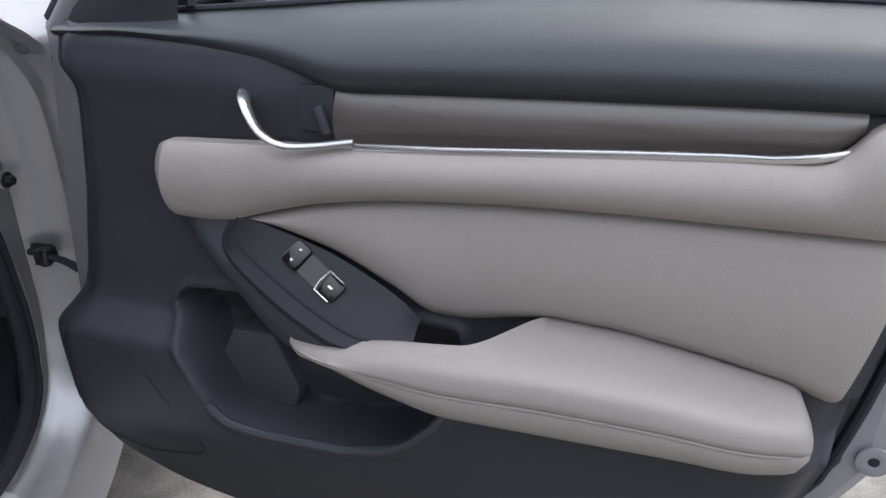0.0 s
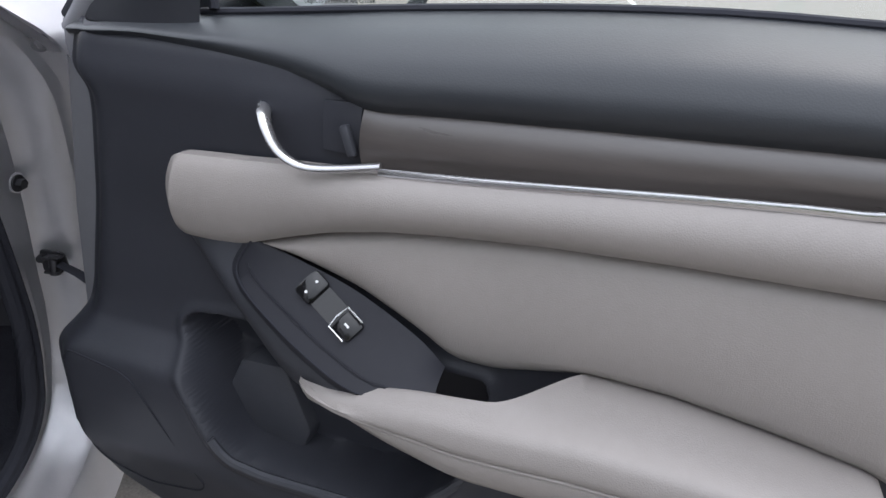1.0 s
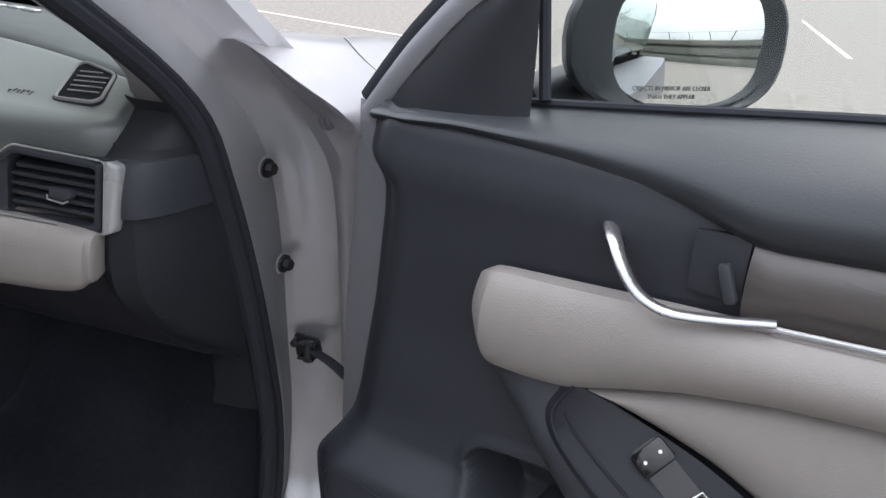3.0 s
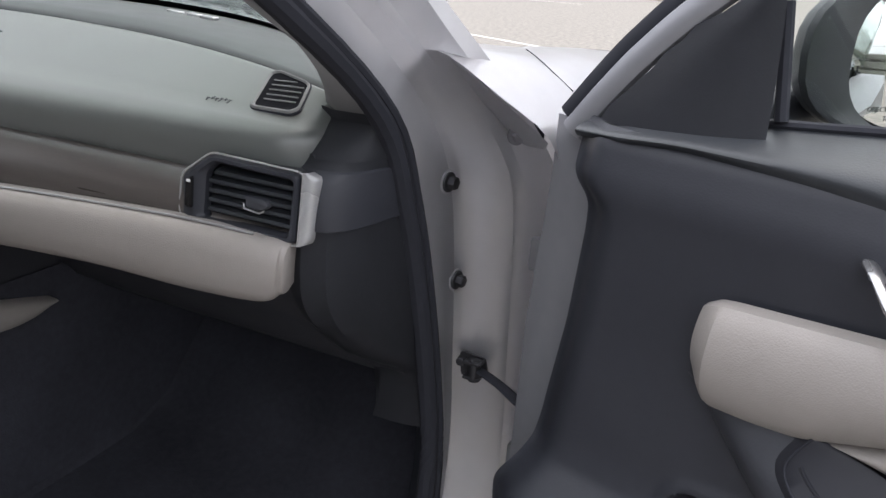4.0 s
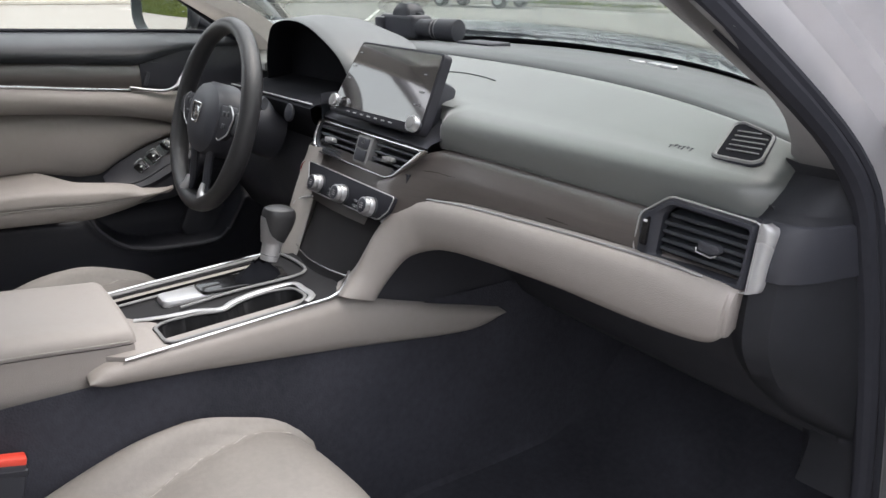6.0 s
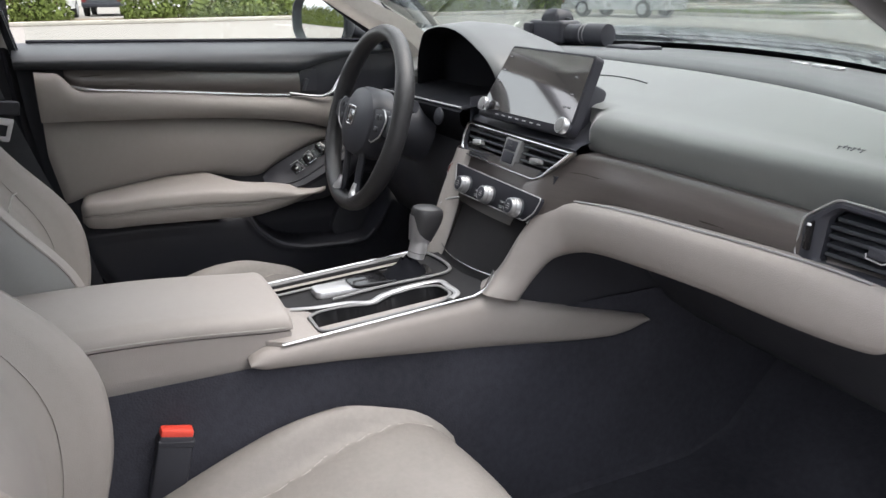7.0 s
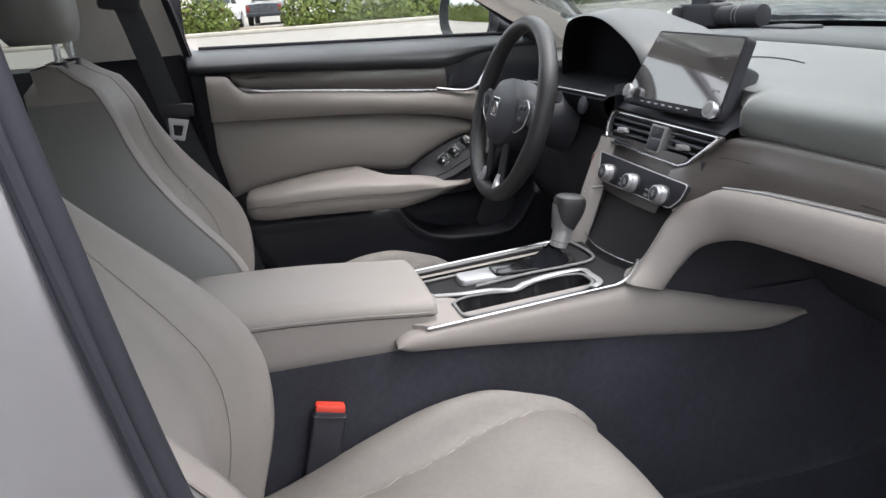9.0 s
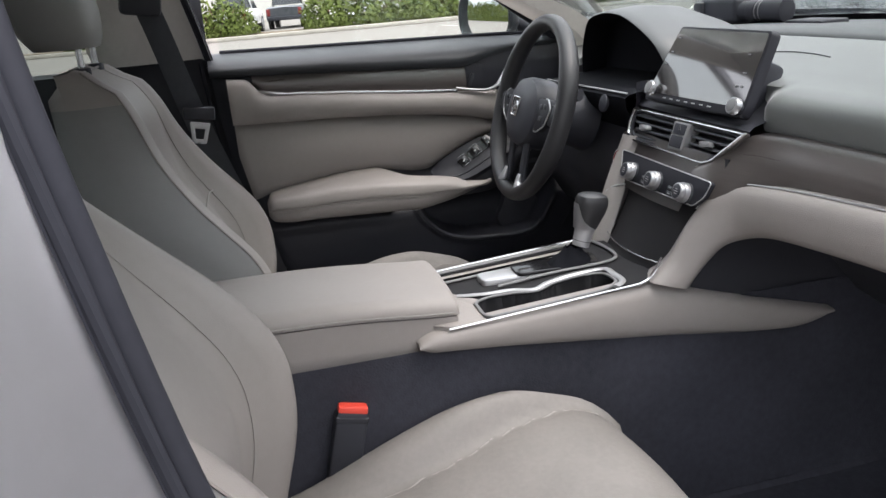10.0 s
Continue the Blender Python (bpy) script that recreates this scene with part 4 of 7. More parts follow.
    front_line = curve([(0.066, 0.106, 0.985), (0.098, 0.102, 1.03), (0.130, 0.098, 1.070), (0.182, 0.092, 1.122), (0.30, 0.072, 1.220), (0.48, 0.036, 1.318), (0.70, 0.0, 1.385), (0.90, -0.02, 1.404), (1.055, -0.015, 1.392)], 44)
    rear_line = [(1.06, 0.06, 1.385 - 0.35 * k / 8) for k in range(9)]
    bm = bmesh.new()
    tube(bm, [put(p.x, p.y - 0.002, p.z) for p in front_line], 0.014, 10, 0.8, up=(1, 0, 0))
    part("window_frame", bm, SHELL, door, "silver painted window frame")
    bm = bmesh.new()
    tube(bm, [put(p.x - 0.016, p.y - 0.018, p.z + 0.012) for p in front_line], 0.013, 10, 0.8, up=(1, 0, 0))
    part("frame_seal", bm, RUBBER, door)
    bm = bmesh.new()
    rows = [[put(1.082 + 0.035 * u + 0.012 * (1.385 - z), 0.092 - 0.1 * smooth01(1.05, 1.38, z), z) for u in (0, 0.5, 1)] for z in np.linspace(1.03, 1.39, 8)]
    grid(bm, rows)
    bmesh.ops.solidify(bm, geom=bm.faces[:], thickness=0.025)
    part("rear_upright", bm, DARK, door)
    bm = bmesh.new()
    rows = []
    for k in range(17):
        a = lerp(0.225, 1.06, k / 16)
        top = min((q for q in front_line), key=lambda q: abs(q.x - a))
        rows.append([put(a, lerp(0.082, top.y - 0.008, v), lerp(SILL(a) - 0.03, top.z - 0.008, v)) for v in np.linspace(0, 1, 6)])
    grid(bm, rows)
    bmesh.ops.solidify(bm, geom=bm.faces[:], thickness=0.0035)
    pane = part("window_pane", bm, GLASS, door, "green-tinted side window glass")
    pane.visible_shadow = False
    bm = bmesh.new()
    tube(bm, [put(a, 0.086, SILL(a) + 0.002) for a in np.linspace(0.24, 1.06, 16)], 0.006, 8, 0.8)
    tube(bm, [put(0.261 - 0.020 * v, 0.092 - 0.015 * v, lerp(1.028, 1.125, v)) for v in np.linspace(0, 1, 6)], 0.006, 8)
    part("window_seal", bm, RUBBER, door)
    bm = bmesh.new()
    rows = []
    for k in range(13):
        v = k / 12
        z = lerp(1.006, 1.165, v)
        al = min((q for q in front_line), key=lambda q: abs(q.z - z)).x + 0.018
        ar = 0.262 - 0.020 * v
        row = [put(al, 0.094 - 0.02 * v, z)]
        for u in np.linspace(0, 1, 9):
            row.append(put(lerp(al + 0.003, ar, u), 0.104 + 0.018 * math.sin(math.pi * (0.1 + 0.8 * u)) * (1 - 0.4 * v) - 0.015 * v + 0.012 * (1 - v) ** 3, z - 0.006 * math.sin(math.pi * u) * (1 - v)))
        rows.append(row)
    grid(bm, rows)
    bmesh.ops.solidify(bm, geom=bm.faces[:], thickness=0.006)
    part("sail_panel", bm, DARK, door, "black triangular mirror sail panel")
    # exterior mirror
    aim = -MIRROR_AIM if sg > 0 else 22.0
    mx = Matrix.Translation(put(0.332 if sg > 0 else 0.342, -0.108, 1.080 if sg > 0 else 1.070)) @ pose(0, 0, 0, 2.9 if sg > 0 else -2.0, 0, aim)
    wide = 1.38 if sg > 0 else 1.0
    bm = bmesh.new()
    rows = []
    for k in range(9):
        s = k / 8
        r = math.sin(math.pi * (0.5 - 0.42 * s)) if s > 0 else 1
        rows.append([mx @ Vector((0.117 * r * math.copysign(abs(math.cos(q)) ** 0.75, math.cos(q)) * (wide if math.cos(q) > 0 else 1), -sg * 0.09 * s, 0.077 * r * math.copysign(abs(math.sin(q)) ** 0.75, math.sin(q)))) for q in np.linspace(0, 2 * math.pi, 32, endpoint=False)])
    grid(bm, rows, loop=True)
    bm.faces.new([v for v in bm.verts[-32:]])
    rows = [[mx @ Vector((q * 0.117 * math.copysign(abs(math.cos(w)) ** 0.75, math.cos(w)) * (lerp(1, wide, clamp((q - 0.93) / 0.02)) if math.cos(w) > 0 else 1), sg * e, q * 0.077 * math.copysign(abs(math.sin(w)) ** 0.75, math.sin(w)))) for w in np.linspace(0, 2 * math.pi, 32, endpoint=False)] for q, e in ((1, 0), (0.99, 0.008), (0.95, 0.010), (0.93, 0.004), (0.92, -0.012))]
    grid(bm, rows, loop=True)
    housing = part("mirror_housing", bm, DARK_SOFT, door, "dark door mirror housing")
    glass_m = mx @ pose(0, sg * -0.004, 0)
    bm = bmesh.new()
    plate(bm, [(0.108 * math.copysign(abs(math.cos(w)) ** 0.75, math.cos(w)), 0.069 * math.copysign(abs(math.sin(w)) ** 0.75, math.sin(w))) for w in np.linspace(0, 2 * math.pi, 40, endpoint=False)], 0.003,
          glass_m @ axes((0, 0, 0), (1, 0, 0) if sg < 0 else (-1, 0, 0), (0, 0, 1)), 0.001)
    part("mirror_glass", bm, MIRROR, housing, "door mirror glass")
    if not driver:
        for row, text in ((0, "OBJECTS IN MIRROR ARE CLOSER"), (1, "THAN THEY APPEAR")):
            writing("mirror_text", text, 0.0068, GREY_MARK, glass_m @ axes((0.024, sg * 0.0034, -0.0480 - 0.0088 * row), (-1, 0, 0), (0, 0, 1)), housing)
    bm = bmesh.new()
    tube(bm, [put(*p) for p in curve([(0.200, 0.045, 1.012), (0.208, -0.005, 1.014), (0.226, -0.06, 1.024), (0.262, -0.118, 1.050)], 12)], 0.034, 18, 0.8)
    part("mirror_stalk", bm, DARK, door)
    return door


MIRROR_AIM = 33.2
front_door("passenger_door", pose(*HINGE, 0, 0, 0, OPEN + 180), 1, "open silver car door with pale leatherette and woodgrain trim", False)
front_door("driver_door", pose(-HINGE[0], HINGE[1], 0), -1, "closed driver's door with pale leatherette and woodgrain trim", True)


# ---- dashboard ----
dash = thing("dashboard", "dark grey dashboard with woodgrain strip and pale leatherette roll", "dashboard", (0, 0.1, 0.9))
dash.matrix_world = Matrix.Identity(4)
CREASE_Y = soft([(0.0, 0.197), (0.12, 0.196), (0.267, 0.180), (0.395, 0.163), (0.514, 0.140), (0.63, 0.104), (0.72, 0.066)], 0.06)
CREASE_Z = soft([(0.0, 1.022), (0.15, 1.022), (0.27, 1.021), (0.395, 1.018), (0.514, 1.012), (0.63, 1.004), (0.72, 0.995)], 0.06)
PAD = [(0.012, 0.904), (-0.006, 0.905), (-0.016, 0.907), (-0.0215, 0.911), (-0.0245, 0.917), (-0.0285, 0.930), (-0.0315, 0.942), (-0.0305, 0.951), (-0.0255, 0.9585), (-0.014, 0.9650), (0.004, 0.9705), (0.014, 0.9733), (0.034, 0.977), (0.056, 0.9835), (0.08, 0.990), (0.105, 0.997), (0.13, 1.004), (0.15, 1.0095), (0.165, 1.0135), (0.177, 1.0165), (0.186, 1.0185), (0.192, 1.018), (0.197, 1.013)]


def dash_shift(x):
    """How far the dash lies forward at x."""
    return 0.035 * (abs(x) / 0.74) ** 2


def pad_point(x, y, z):
    """A point of the pad's section, drawn out to the crease at x."""
    dy, q = dash_shift(x), clamp((y + 0.03) / 0.227)
    fy, fz = CREASE_Y(abs(x)), CREASE_Z(abs(x))
    end = clamp((x - 0.655) / 0.050)
    return Vector((x, lerp(-0.03 + dy, fy, q) if y > -0.03 else y + dy, z + (fz - 1.022) * q ** 0.8)) + Vector((0, 0.020 * end ** 3 * (1 - q), -0.004 * end ** 3))


def pad_z(x, y):
    """Height of the pad's top at a place in plan."""
    pts = sorted((pad_point(x, *p).y, pad_point(x, *p).z) for p in PAD[7:22])
    return float(np.interp(y, [p[0] for p in pts], [p[1] for p in pts]))


FRONT_Y = poly([(z, y) for y, z in PAD[3:10]])
bm, rows = bmesh.new(), []
for x in [*np.linspace(-0.735, 0.128, 46), *np.linspace(0.134, 0.178, 14), *np.linspace(0.186, 0.705, 66)]:
    cut = poly([(0.550, 0.90), (0.572, 0.908), (0.606, 0.9325), (0.705, 0.926)])(x)
    row = []
    for k, (y, z) in enumerate(PAD):
        p = pad_point(x, y, z)
        if p.z < cut:
            p = pad_point(x, FRONT_Y(cut), cut)
        if -0.59 < x < -0.165 and y < 0.105:           # room for the gauges
            row.append(pad_point(x, 0.105, 0.997) + Vector((0, 0, 0.0012 * (k - 16))))
            continue
        if k < 11:
            away = 1 - smooth01(0.112 + 0.0045 * k, 0.146 + 0.0045 * k, x)      # the front face dies away beside the screen
            q = pad_point(x, 0.006, 0.9705) + Vector((0, 0.0, -0.0015 * (11 - k)))
            p = p.lerp(q, away)
        row.append(p)
    rows.append(row)
rows.append([p + Vector((0.004, 0.008, -0.004)) for p in rows[-1]])
rows.append([p + Vector((0.002, 0.03, -0.02)) for p in rows[-1]])
grid(bm, rows)
part("upper_pad", bm, DASH, dash, "soft grey padded dash top", angle=50)
bm, rows = bmesh.new(), []
for x in np.linspace(-0.735, 0.150, 50):
    dy = dash_shift(x)
    top = 0.925 if -0.57 < x < -0.19 else 0.99
    rows.append([Vector((x, y + dy, min(z, top))) for y, z in ((0.03, 0.80), (0.02, 0.90), (0.014, 0.945), (0.009, 0.958), (0.0075, 0.9625))])
grid(bm, rows)
bmesh.ops.solidify(bm, geom=bm.faces[:], thickness=0.006)
part("driver_side_pad", bm, DASH, dash, "dark grey dash pad behind the steering wheel", angle=60)
# shelf between the crease and the windscreen
bm, rows = bmesh.new(), []
for x in np.linspace(-0.735, 0.735, 80):
    base = screen_edge(x)[0]
    y0, z0 = CREASE_Y(abs(x)) + 0.001, CREASE_Z(abs(x))
    y1, z1 = base.y + 0.012, base.z - 0.004
    lip = 0.009 * smooth01(0.70, 0.30, abs(x))
    rows.append([Vector((x, y0, z0 - 0.016))] + [Vector((x, y0 + d, z0 + h)) for d, h in ((0.001, -0.007), (0.005, -0.001), (0.012, 0.3 * lip), (0.022, 0.75 * lip), (0.034, lip))] + [Vector((x, lerp(y0 + 0.034, y1, s), lerp(z0 + lip, z1, s ** 1.6))) for s in (0.15, 0.3, 0.5, 0.75, 1)])
grid(bm, rows)
part("dash_ridge", bm, DASH_SHADED, dash, "dark padded ridge along the windscreen", angle=60)
for k, (vx, vy, vw) in enumerate(((0.175, 0.39, 0.030), (0.222, 0.383, 0.024), (0.262, 0.372, 0.030))):
    bm = bmesh.new()
    box(bm, (-vw / 2, -0.007, -0.002), (vw / 2, 0.007, 0.0025), 0.001, 1, pose(vx, vy, 1.0225, 0, 2, -8))
    part("demister_vent", bm, SATIN, dash, "slim silver demister plate")
# airbag seam
bm = bmesh.new()
tube(bm, [Vector((p.x, p.y, pad_z(p.x, p.y) + 0.0004)) for p in curve([(-0.05, 0.110, 0), (0.016, 0.121, 0), (0.077, 0.120, 0), (0.122, 0.113, 0)], 20)], 0.0012, 6)
part("airbag_seam", bm, DARK_SOFT, dash)
# wood strip across the passenger side
W_TOP = soft([(0.08, 0.846), (0.12, 0.862), (0.145, 0.888), (0.166, 0.9065), (0.28, 0.9095), (0.40, 0.910), (0.50, 0.909), (0.60, 0.907)], 0.012)
W_BOT = soft([(0.07, 0.795), (0.10, 0.800), (0.15, 0.818), (0.233, 0.841), (0.30, 0.847), (0.40, 0.853), (0.494, 0.859), (0.60, 0.863)], 0.03)
bm, rows = bmesh.new(), []
for x in np.linspace(0.085, 0.576, 60):
    dy, row = dash_shift(x), []
    for v in np.linspace(0, 1, 11):
        z = lerp(W_BOT(x) - 0.004, W_TOP(x), v)
        y = -0.030 + dy - 0.018 * math.sin(math.pi * (0.06 + 0.72 * (1 - v))) - 0.006 * (1 - v)
        row.append(Vector((x, lerp(y, -0.0815 - 0.5 * (0.872 - z) + 0.012 * (x / 0.17) ** 2, smooth01(0.27, 0.11, x)), z)))
    rows.append(row)
rows = [[r[0] + Vector((0, 0.02, 0.0))] + r + [r[-1] + Vector((0, 0.003, 0.0015)), r[-1] + Vector((0, 0.025, 0.002))] for r in rows]
grid(bm, rows)
part("wood_strip", bm, WOOD, dash, "grey-brown woodgrain dash strip", angle=60)
# pale roll that bends down to the console: top edge, bottom edge
top_edge = curve([(0.704, -0.024, 0.858), (0.685, -0.028, 0.861), (0.588, -0.040, 0.865), (0.45, -0.049, 0.860), (0.30, -0.056, 0.851), (0.215, -0.059, 0.842), (0.165, -0.067, 0.834), (0.136, -0.088, 0.818), (0.122, -0.120, 0.777), (0.117, -0.152, 0.718), (0.124, -0.186, 0.686)], 90)
low_edge = curve([(0.699, -0.024, 0.800), (0.675, -0.030, 0.788), (0.589, -0.040, 0.785), (0.457, -0.047, 0.785), (0.30, -0.054, 0.776), (0.235, -0.057, 0.768), (0.192, -0.066, 0.757), (0.164, -0.085, 0.741), (0.149, -0.100, 0.715), (0.139, -0.113, 0.690), (0.132, -0.125, 0.668)], 90)
bm, rows, edge_line = bmesh.new(), [], []
for i, (p, q) in enumerate(zip(top_edge, low_edge)):
    d = top_edge[min(i + 1, 90)] + low_edge[min(i + 1, 90)] - top_edge[max(i - 1, 0)] - low_edge[max(i - 1, 0)]
    out = (q - p).cross(d).normalized()
    if out.y > 0:
        out = -out
    bulge = lerp(0.020, 0.013, smooth01(0.45, 0.8, i / 90)) * smooth01(-0.05, 0.022, i / 90)
    w = (q - p)
    rows.append([p - out * 0.045, p - out * 0.006, p + w * 0.015 + out * bulge * 0.22, p + w * 0.06 + out * bulge * 0.55, p + w * 0.16 + out * bulge * 0.86, p + w * 0.34 + out * bulge, p + w * 0.56 + out * bulge * 1.02,
                 p + w * 0.78 + out * bulge * 0.92, p + w * 0.90 + out * bulge * 0.68, p + w * 0.97 + out * bulge * 0.30, q - out * 0.004, q - w * 0.05 - out * 0.02, q - w * 0.05 - out * 0.045])
    edge_line.append(p + out * 0.0035 + Vector((0, 0, 0.001)))
mid = sum(rows[0], Vector()) / 13
cap = [[r + (mid - r) * f + Vector((g, 0, 0)) for r in rows[0]] for f, g in ((0.13, 0.0050), (0.06, 0.0042), (0.02, 0.0022))]
grid(bm, cap + rows, loop=True, ends=True)
part("pale_roll", bm, LEATHER, dash, "pale grey leatherette roll curving down to the console", angle=40)
bm = bmesh.new()
tube(bm, edge_line[11:70], 0.0013, 6)
part("roll_edge", bm, SATIN, dash, "thin silver line")
# glovebox and the dark underside
bm, rows = bmesh.new(), []
for x in np.linspace(0.14, 0.745, 14):
    rows.append([Vector((x, y, z)) for y, z in ((0.01, 0.80), (0.06, 0.75), (0.12, 0.69), (0.18, 0.62), (0.25, 0.57), (0.36, 0.54), (0.5, 0.54))])
grid(bm, rows)
part("glovebox", bm, BLACK_LOWER, dash, "black glovebox and knee panel")
bm, rows = bmesh.new(), []
for x in np.linspace(-0.70, -0.17, 12):
    rows.append([Vector((x, y, z)) for y, z in ((0.02, 0.90), (-0.05, 0.86), (-0.065, 0.80), (-0.05, 0.70), (0.0, 0.62), (0.12, 0.56), (0.5, 0.54))])
grid(bm, rows)
part("driver_knee_panel", bm, BLACK_LOWER, dash, "black knee panel below the wheel")
bm = bmesh.new()
rows = []
FACE_Y = soft([(0.50, 0.30), (0.585, 0.25), (0.645, 0.150), (0.685, 0.085), (0.735, 0.030), (0.77, 0.000), (0.80, -0.012), (0.90, -0.008), (0.935, 0.006), (0.96, 0.030), (0.98, 0.06), (1.02, 0.12)], 0.02)
SEAL_Y = poly([(p[2], p[1]) for p in OPENING[3:11]])
for z in np.linspace(0.535, 0.986, 40):       # rounded end of the dash beside the door
    y1 = SEAL_Y(z) - 0.006
    y0 = min(FACE_Y(z), y1 - 0.012)
    inn = 0.03 * smooth01(0.66, 0.46, z)
    rows.append([Vector((0.690, y0 + 0.012, z)), Vector((0.712 - inn, y0, z)), Vector((0.738 - inn, lerp(y0, y1, 0.06), z)), Vector((0.752 - inn * 0.8, lerp(y0, y1, 0.22), z)), Vector((0.760 - inn * 0.6, lerp(y0, y1, 0.45), z)), Vector((0.765 - inn * 0.3, lerp(y0, y1, 0.7), z)), Vector((0.770, lerp(y0, y1, 0.9), z)), Vector((0.776, y1, z))])
cut = next(i for i, r in enumerate(rows) if r[0].z > 0.932)
grid(bm, [[p.copy() for p in r] for r in rows[:cut + 1]])
bmesh.ops.solidify(bm, geom=bm.faces[:], thickness=0.004)
part("dash_end_panel", bm, CHARCOAL_PALE, dash, "charcoal dash end panel")
bm = bmesh.new()
strip = [[p + Vector((0.0025, -0.0022, 0)) for p in r[:7]] for r in rows if 0.862 < r[0].z < 0.930]
strip = [[p + Vector((-0.003, 0.003, -0.002)) for p in strip[0]]] + strip + [[p + Vector((-0.003, 0.003, 0.002)) for p in strip[-1]]]
grid(bm, strip)
part("strip_end", bm, DARK, dash, "charcoal end of the dash strip", angle=50)
bm = bmesh.new()
upper = [[p + Vector((0.0015, -0.001, 0)) for p in r] for r in rows[cut:]]
upper.insert(0, [p + Vector((-0.006, 0.004, 0.003)) for p in upper[0]])
grid(bm, upper)
bmesh.ops.solidify(bm, geom=bm.faces[:], thickness=0.004)
part("dash_end_shoulder", bm, CHARCOAL_PALE, dash, "charcoal shoulder at the end of the dash pad")


# side vent: dark frame and slats, silver line round it, bright bracket at the door end
vm = axes((0.652, -0.008, 0.894), (1, 0.085, 0), (0, 0.10, 1))      # x right, y up, z to the seat
vent = thing("side_air_vent", "louvred side air vent with satin silver frame in the dashboard", "air vent", m=vm)
outer = rounded([(-0.082, -0.032), (-0.080, 0.013), (-0.044, 0.039), (0.060, 0.034), (0.058, -0.040)], 0.007, 5)
inner = rounded([(-0.054, -0.030), (-0.052, 0.019), (-0.040, 0.030), (0.053, 0.025), (0.050, -0.032)], 0.006, 5)
bm = bmesh.new()
frame_band(bm, outer, inner, 0.016, Matrix.Identity(4))
grid(bm, [[Vector((*p, z)) for p in outer] for z in (-0.035, 0.001)], loop=True)
part("frame", bm, DARK, vent)
bm = bmesh.new()
rim = rounded([(-0.084, -0.033), (-0.082, 0.013), (-0.045, 0.0405), (0.064, 0.0355), (0.062, -0.0415)], 0.008, 5)
tube(bm, [Vector((*p, 0.0130)) for p in rim + rim[:1]], 0.0010, 8)
part("frame_line", bm, SATIN, vent, "thin silver outline")
bm, rows = bmesh.new(), []
for k in range(23):                                      # bracket that wraps round the door end
    v = k / 22
    y = lerp(0.0352, -0.0412, v)
    q = max(0.0, 1 - abs(2 * v - 1) ** 9) ** 0.5
    xi, xo = lerp(0.0625, 0.0600, v), lerp(0.0790, 0.0735, v)
    rows.append([Vector((lerp(xi, x, 0.25 + 0.75 * q), y, z)) for x, z in ((xi - 0.001, 0.008), (xi - 0.0005, 0.0128), (xi + 0.001, 0.0140), (xo - 0.005, 0.0125), (xo - 0.0015, 0.0105), (xo, 0.006), (xo + 0.0005, -0.002), (xo, -0.016))])
grid(bm, rows)
bmesh.ops.solidify(bm, geom=bm.faces[:], thickness=0.002)
part("end_bracket", bm, SILVER, vent, "bright silver vent end", angle=70)
for k in range(5):
    y = lerp(-0.026, 0.024, (k + 0.5) / 5)
    x0 = -0.051 + 0.012 * max(0, (y - 0.012) / 0.012)
    bm = bmesh.new()
    sec = [(-0.0045, 0.006), (-0.0025, 0.0085), (0.0005, 0.0075), (0.006, -0.012), (0.004, -0.014)]
    grid(bm, [[Vector((x, y + a - 0.028 * (x - 0.0), b)) for a, b in sec] for x in (x0, 0.051)], loop=True, ends=True)
    part("slat", bm, DARK_SOFT, vent)
bm = bmesh.new()
plate(bm, inner, 0.002, Matrix.Translation((0, 0, -0.022)))
part("back", bm, BLACK_LOWER, vent)
bm = bmesh.new()
plate(bm, rounded([(-0.002, 0.002), (0.022, 0.001), (0.027, -0.006), (0.017, -0.0125), (-0.002, -0.0105)], 0.004), 0.009, Matrix.Translation((0, 0, 0.006)), 0.003)
tab = part("tab", bm, CHARCOAL_PALE, vent, "grey sliding tab")
bm = bmesh.new()
tube(bm, [Vector(p) for p in ((-0.003, -0.0065, 0.0145), (-0.002, -0.0115, 0.0150), (0.016, -0.0140, 0.0150), (0.022, -0.0105, 0.0145))], 0.0010, 8)
part("tab_lip", bm, SATIN, tab)
bm = bmesh.new()
plate(bm, rounded([(-0.074, -0.021), (-0.073, 0.008), (-0.064, 0.014), (-0.064, -0.022)], 0.004), 0.007, Matrix.Translation((0, 0, 0.012)), 0.002)
wheel = part("thumb_wheel", bm, BLACK_GLOSS, vent)
bm = bmesh.new()
box(bm, (-0.071, 0.006, 0.0188), (-0.066, 0.009, 0.0198), 0.0004, 1)
part("wheel_mark", bm, WHITE_MARK, wheel)
# small demister outlet on the pad
cx, cy = 0.633, 0.066
nx, ny = pad_z(cx + 0.02, cy) - pad_z(cx - 0.02, cy), pad_z(cx, cy + 0.02) - pad_z(cx, cy - 0.02)
vm = axes((cx, cy, pad_z(cx, cy) - 0.0025), (1, 0, nx / 0.04), (0, 1, ny / 0.04))
vent = thing("demister_outlet", "small slatted window demister outlet with silver rim", "air vent", m=vm)
outer = rounded([(-0.021, -0.034), (-0.041, 0.038), (-0.030, 0.043), (0.024, 0.024), (0.041, -0.028), (0.034, -0.036)], 0.010, 5)
inner = rounded([(-0.0172, -0.0298), (-0.0360, 0.0343), (-0.0280, 0.0390), (0.0216, 0.0212), (0.0370, -0.0250), (0.0315, -0.0318)], 0.008, 5)
bm = bmesh.new()
frame_band(bm, outer, inner, 0.0065, Matrix.Identity(4))
part("rim", bm, SATIN_DARK, vent, "satin grey rim")
bm = bmesh.new()
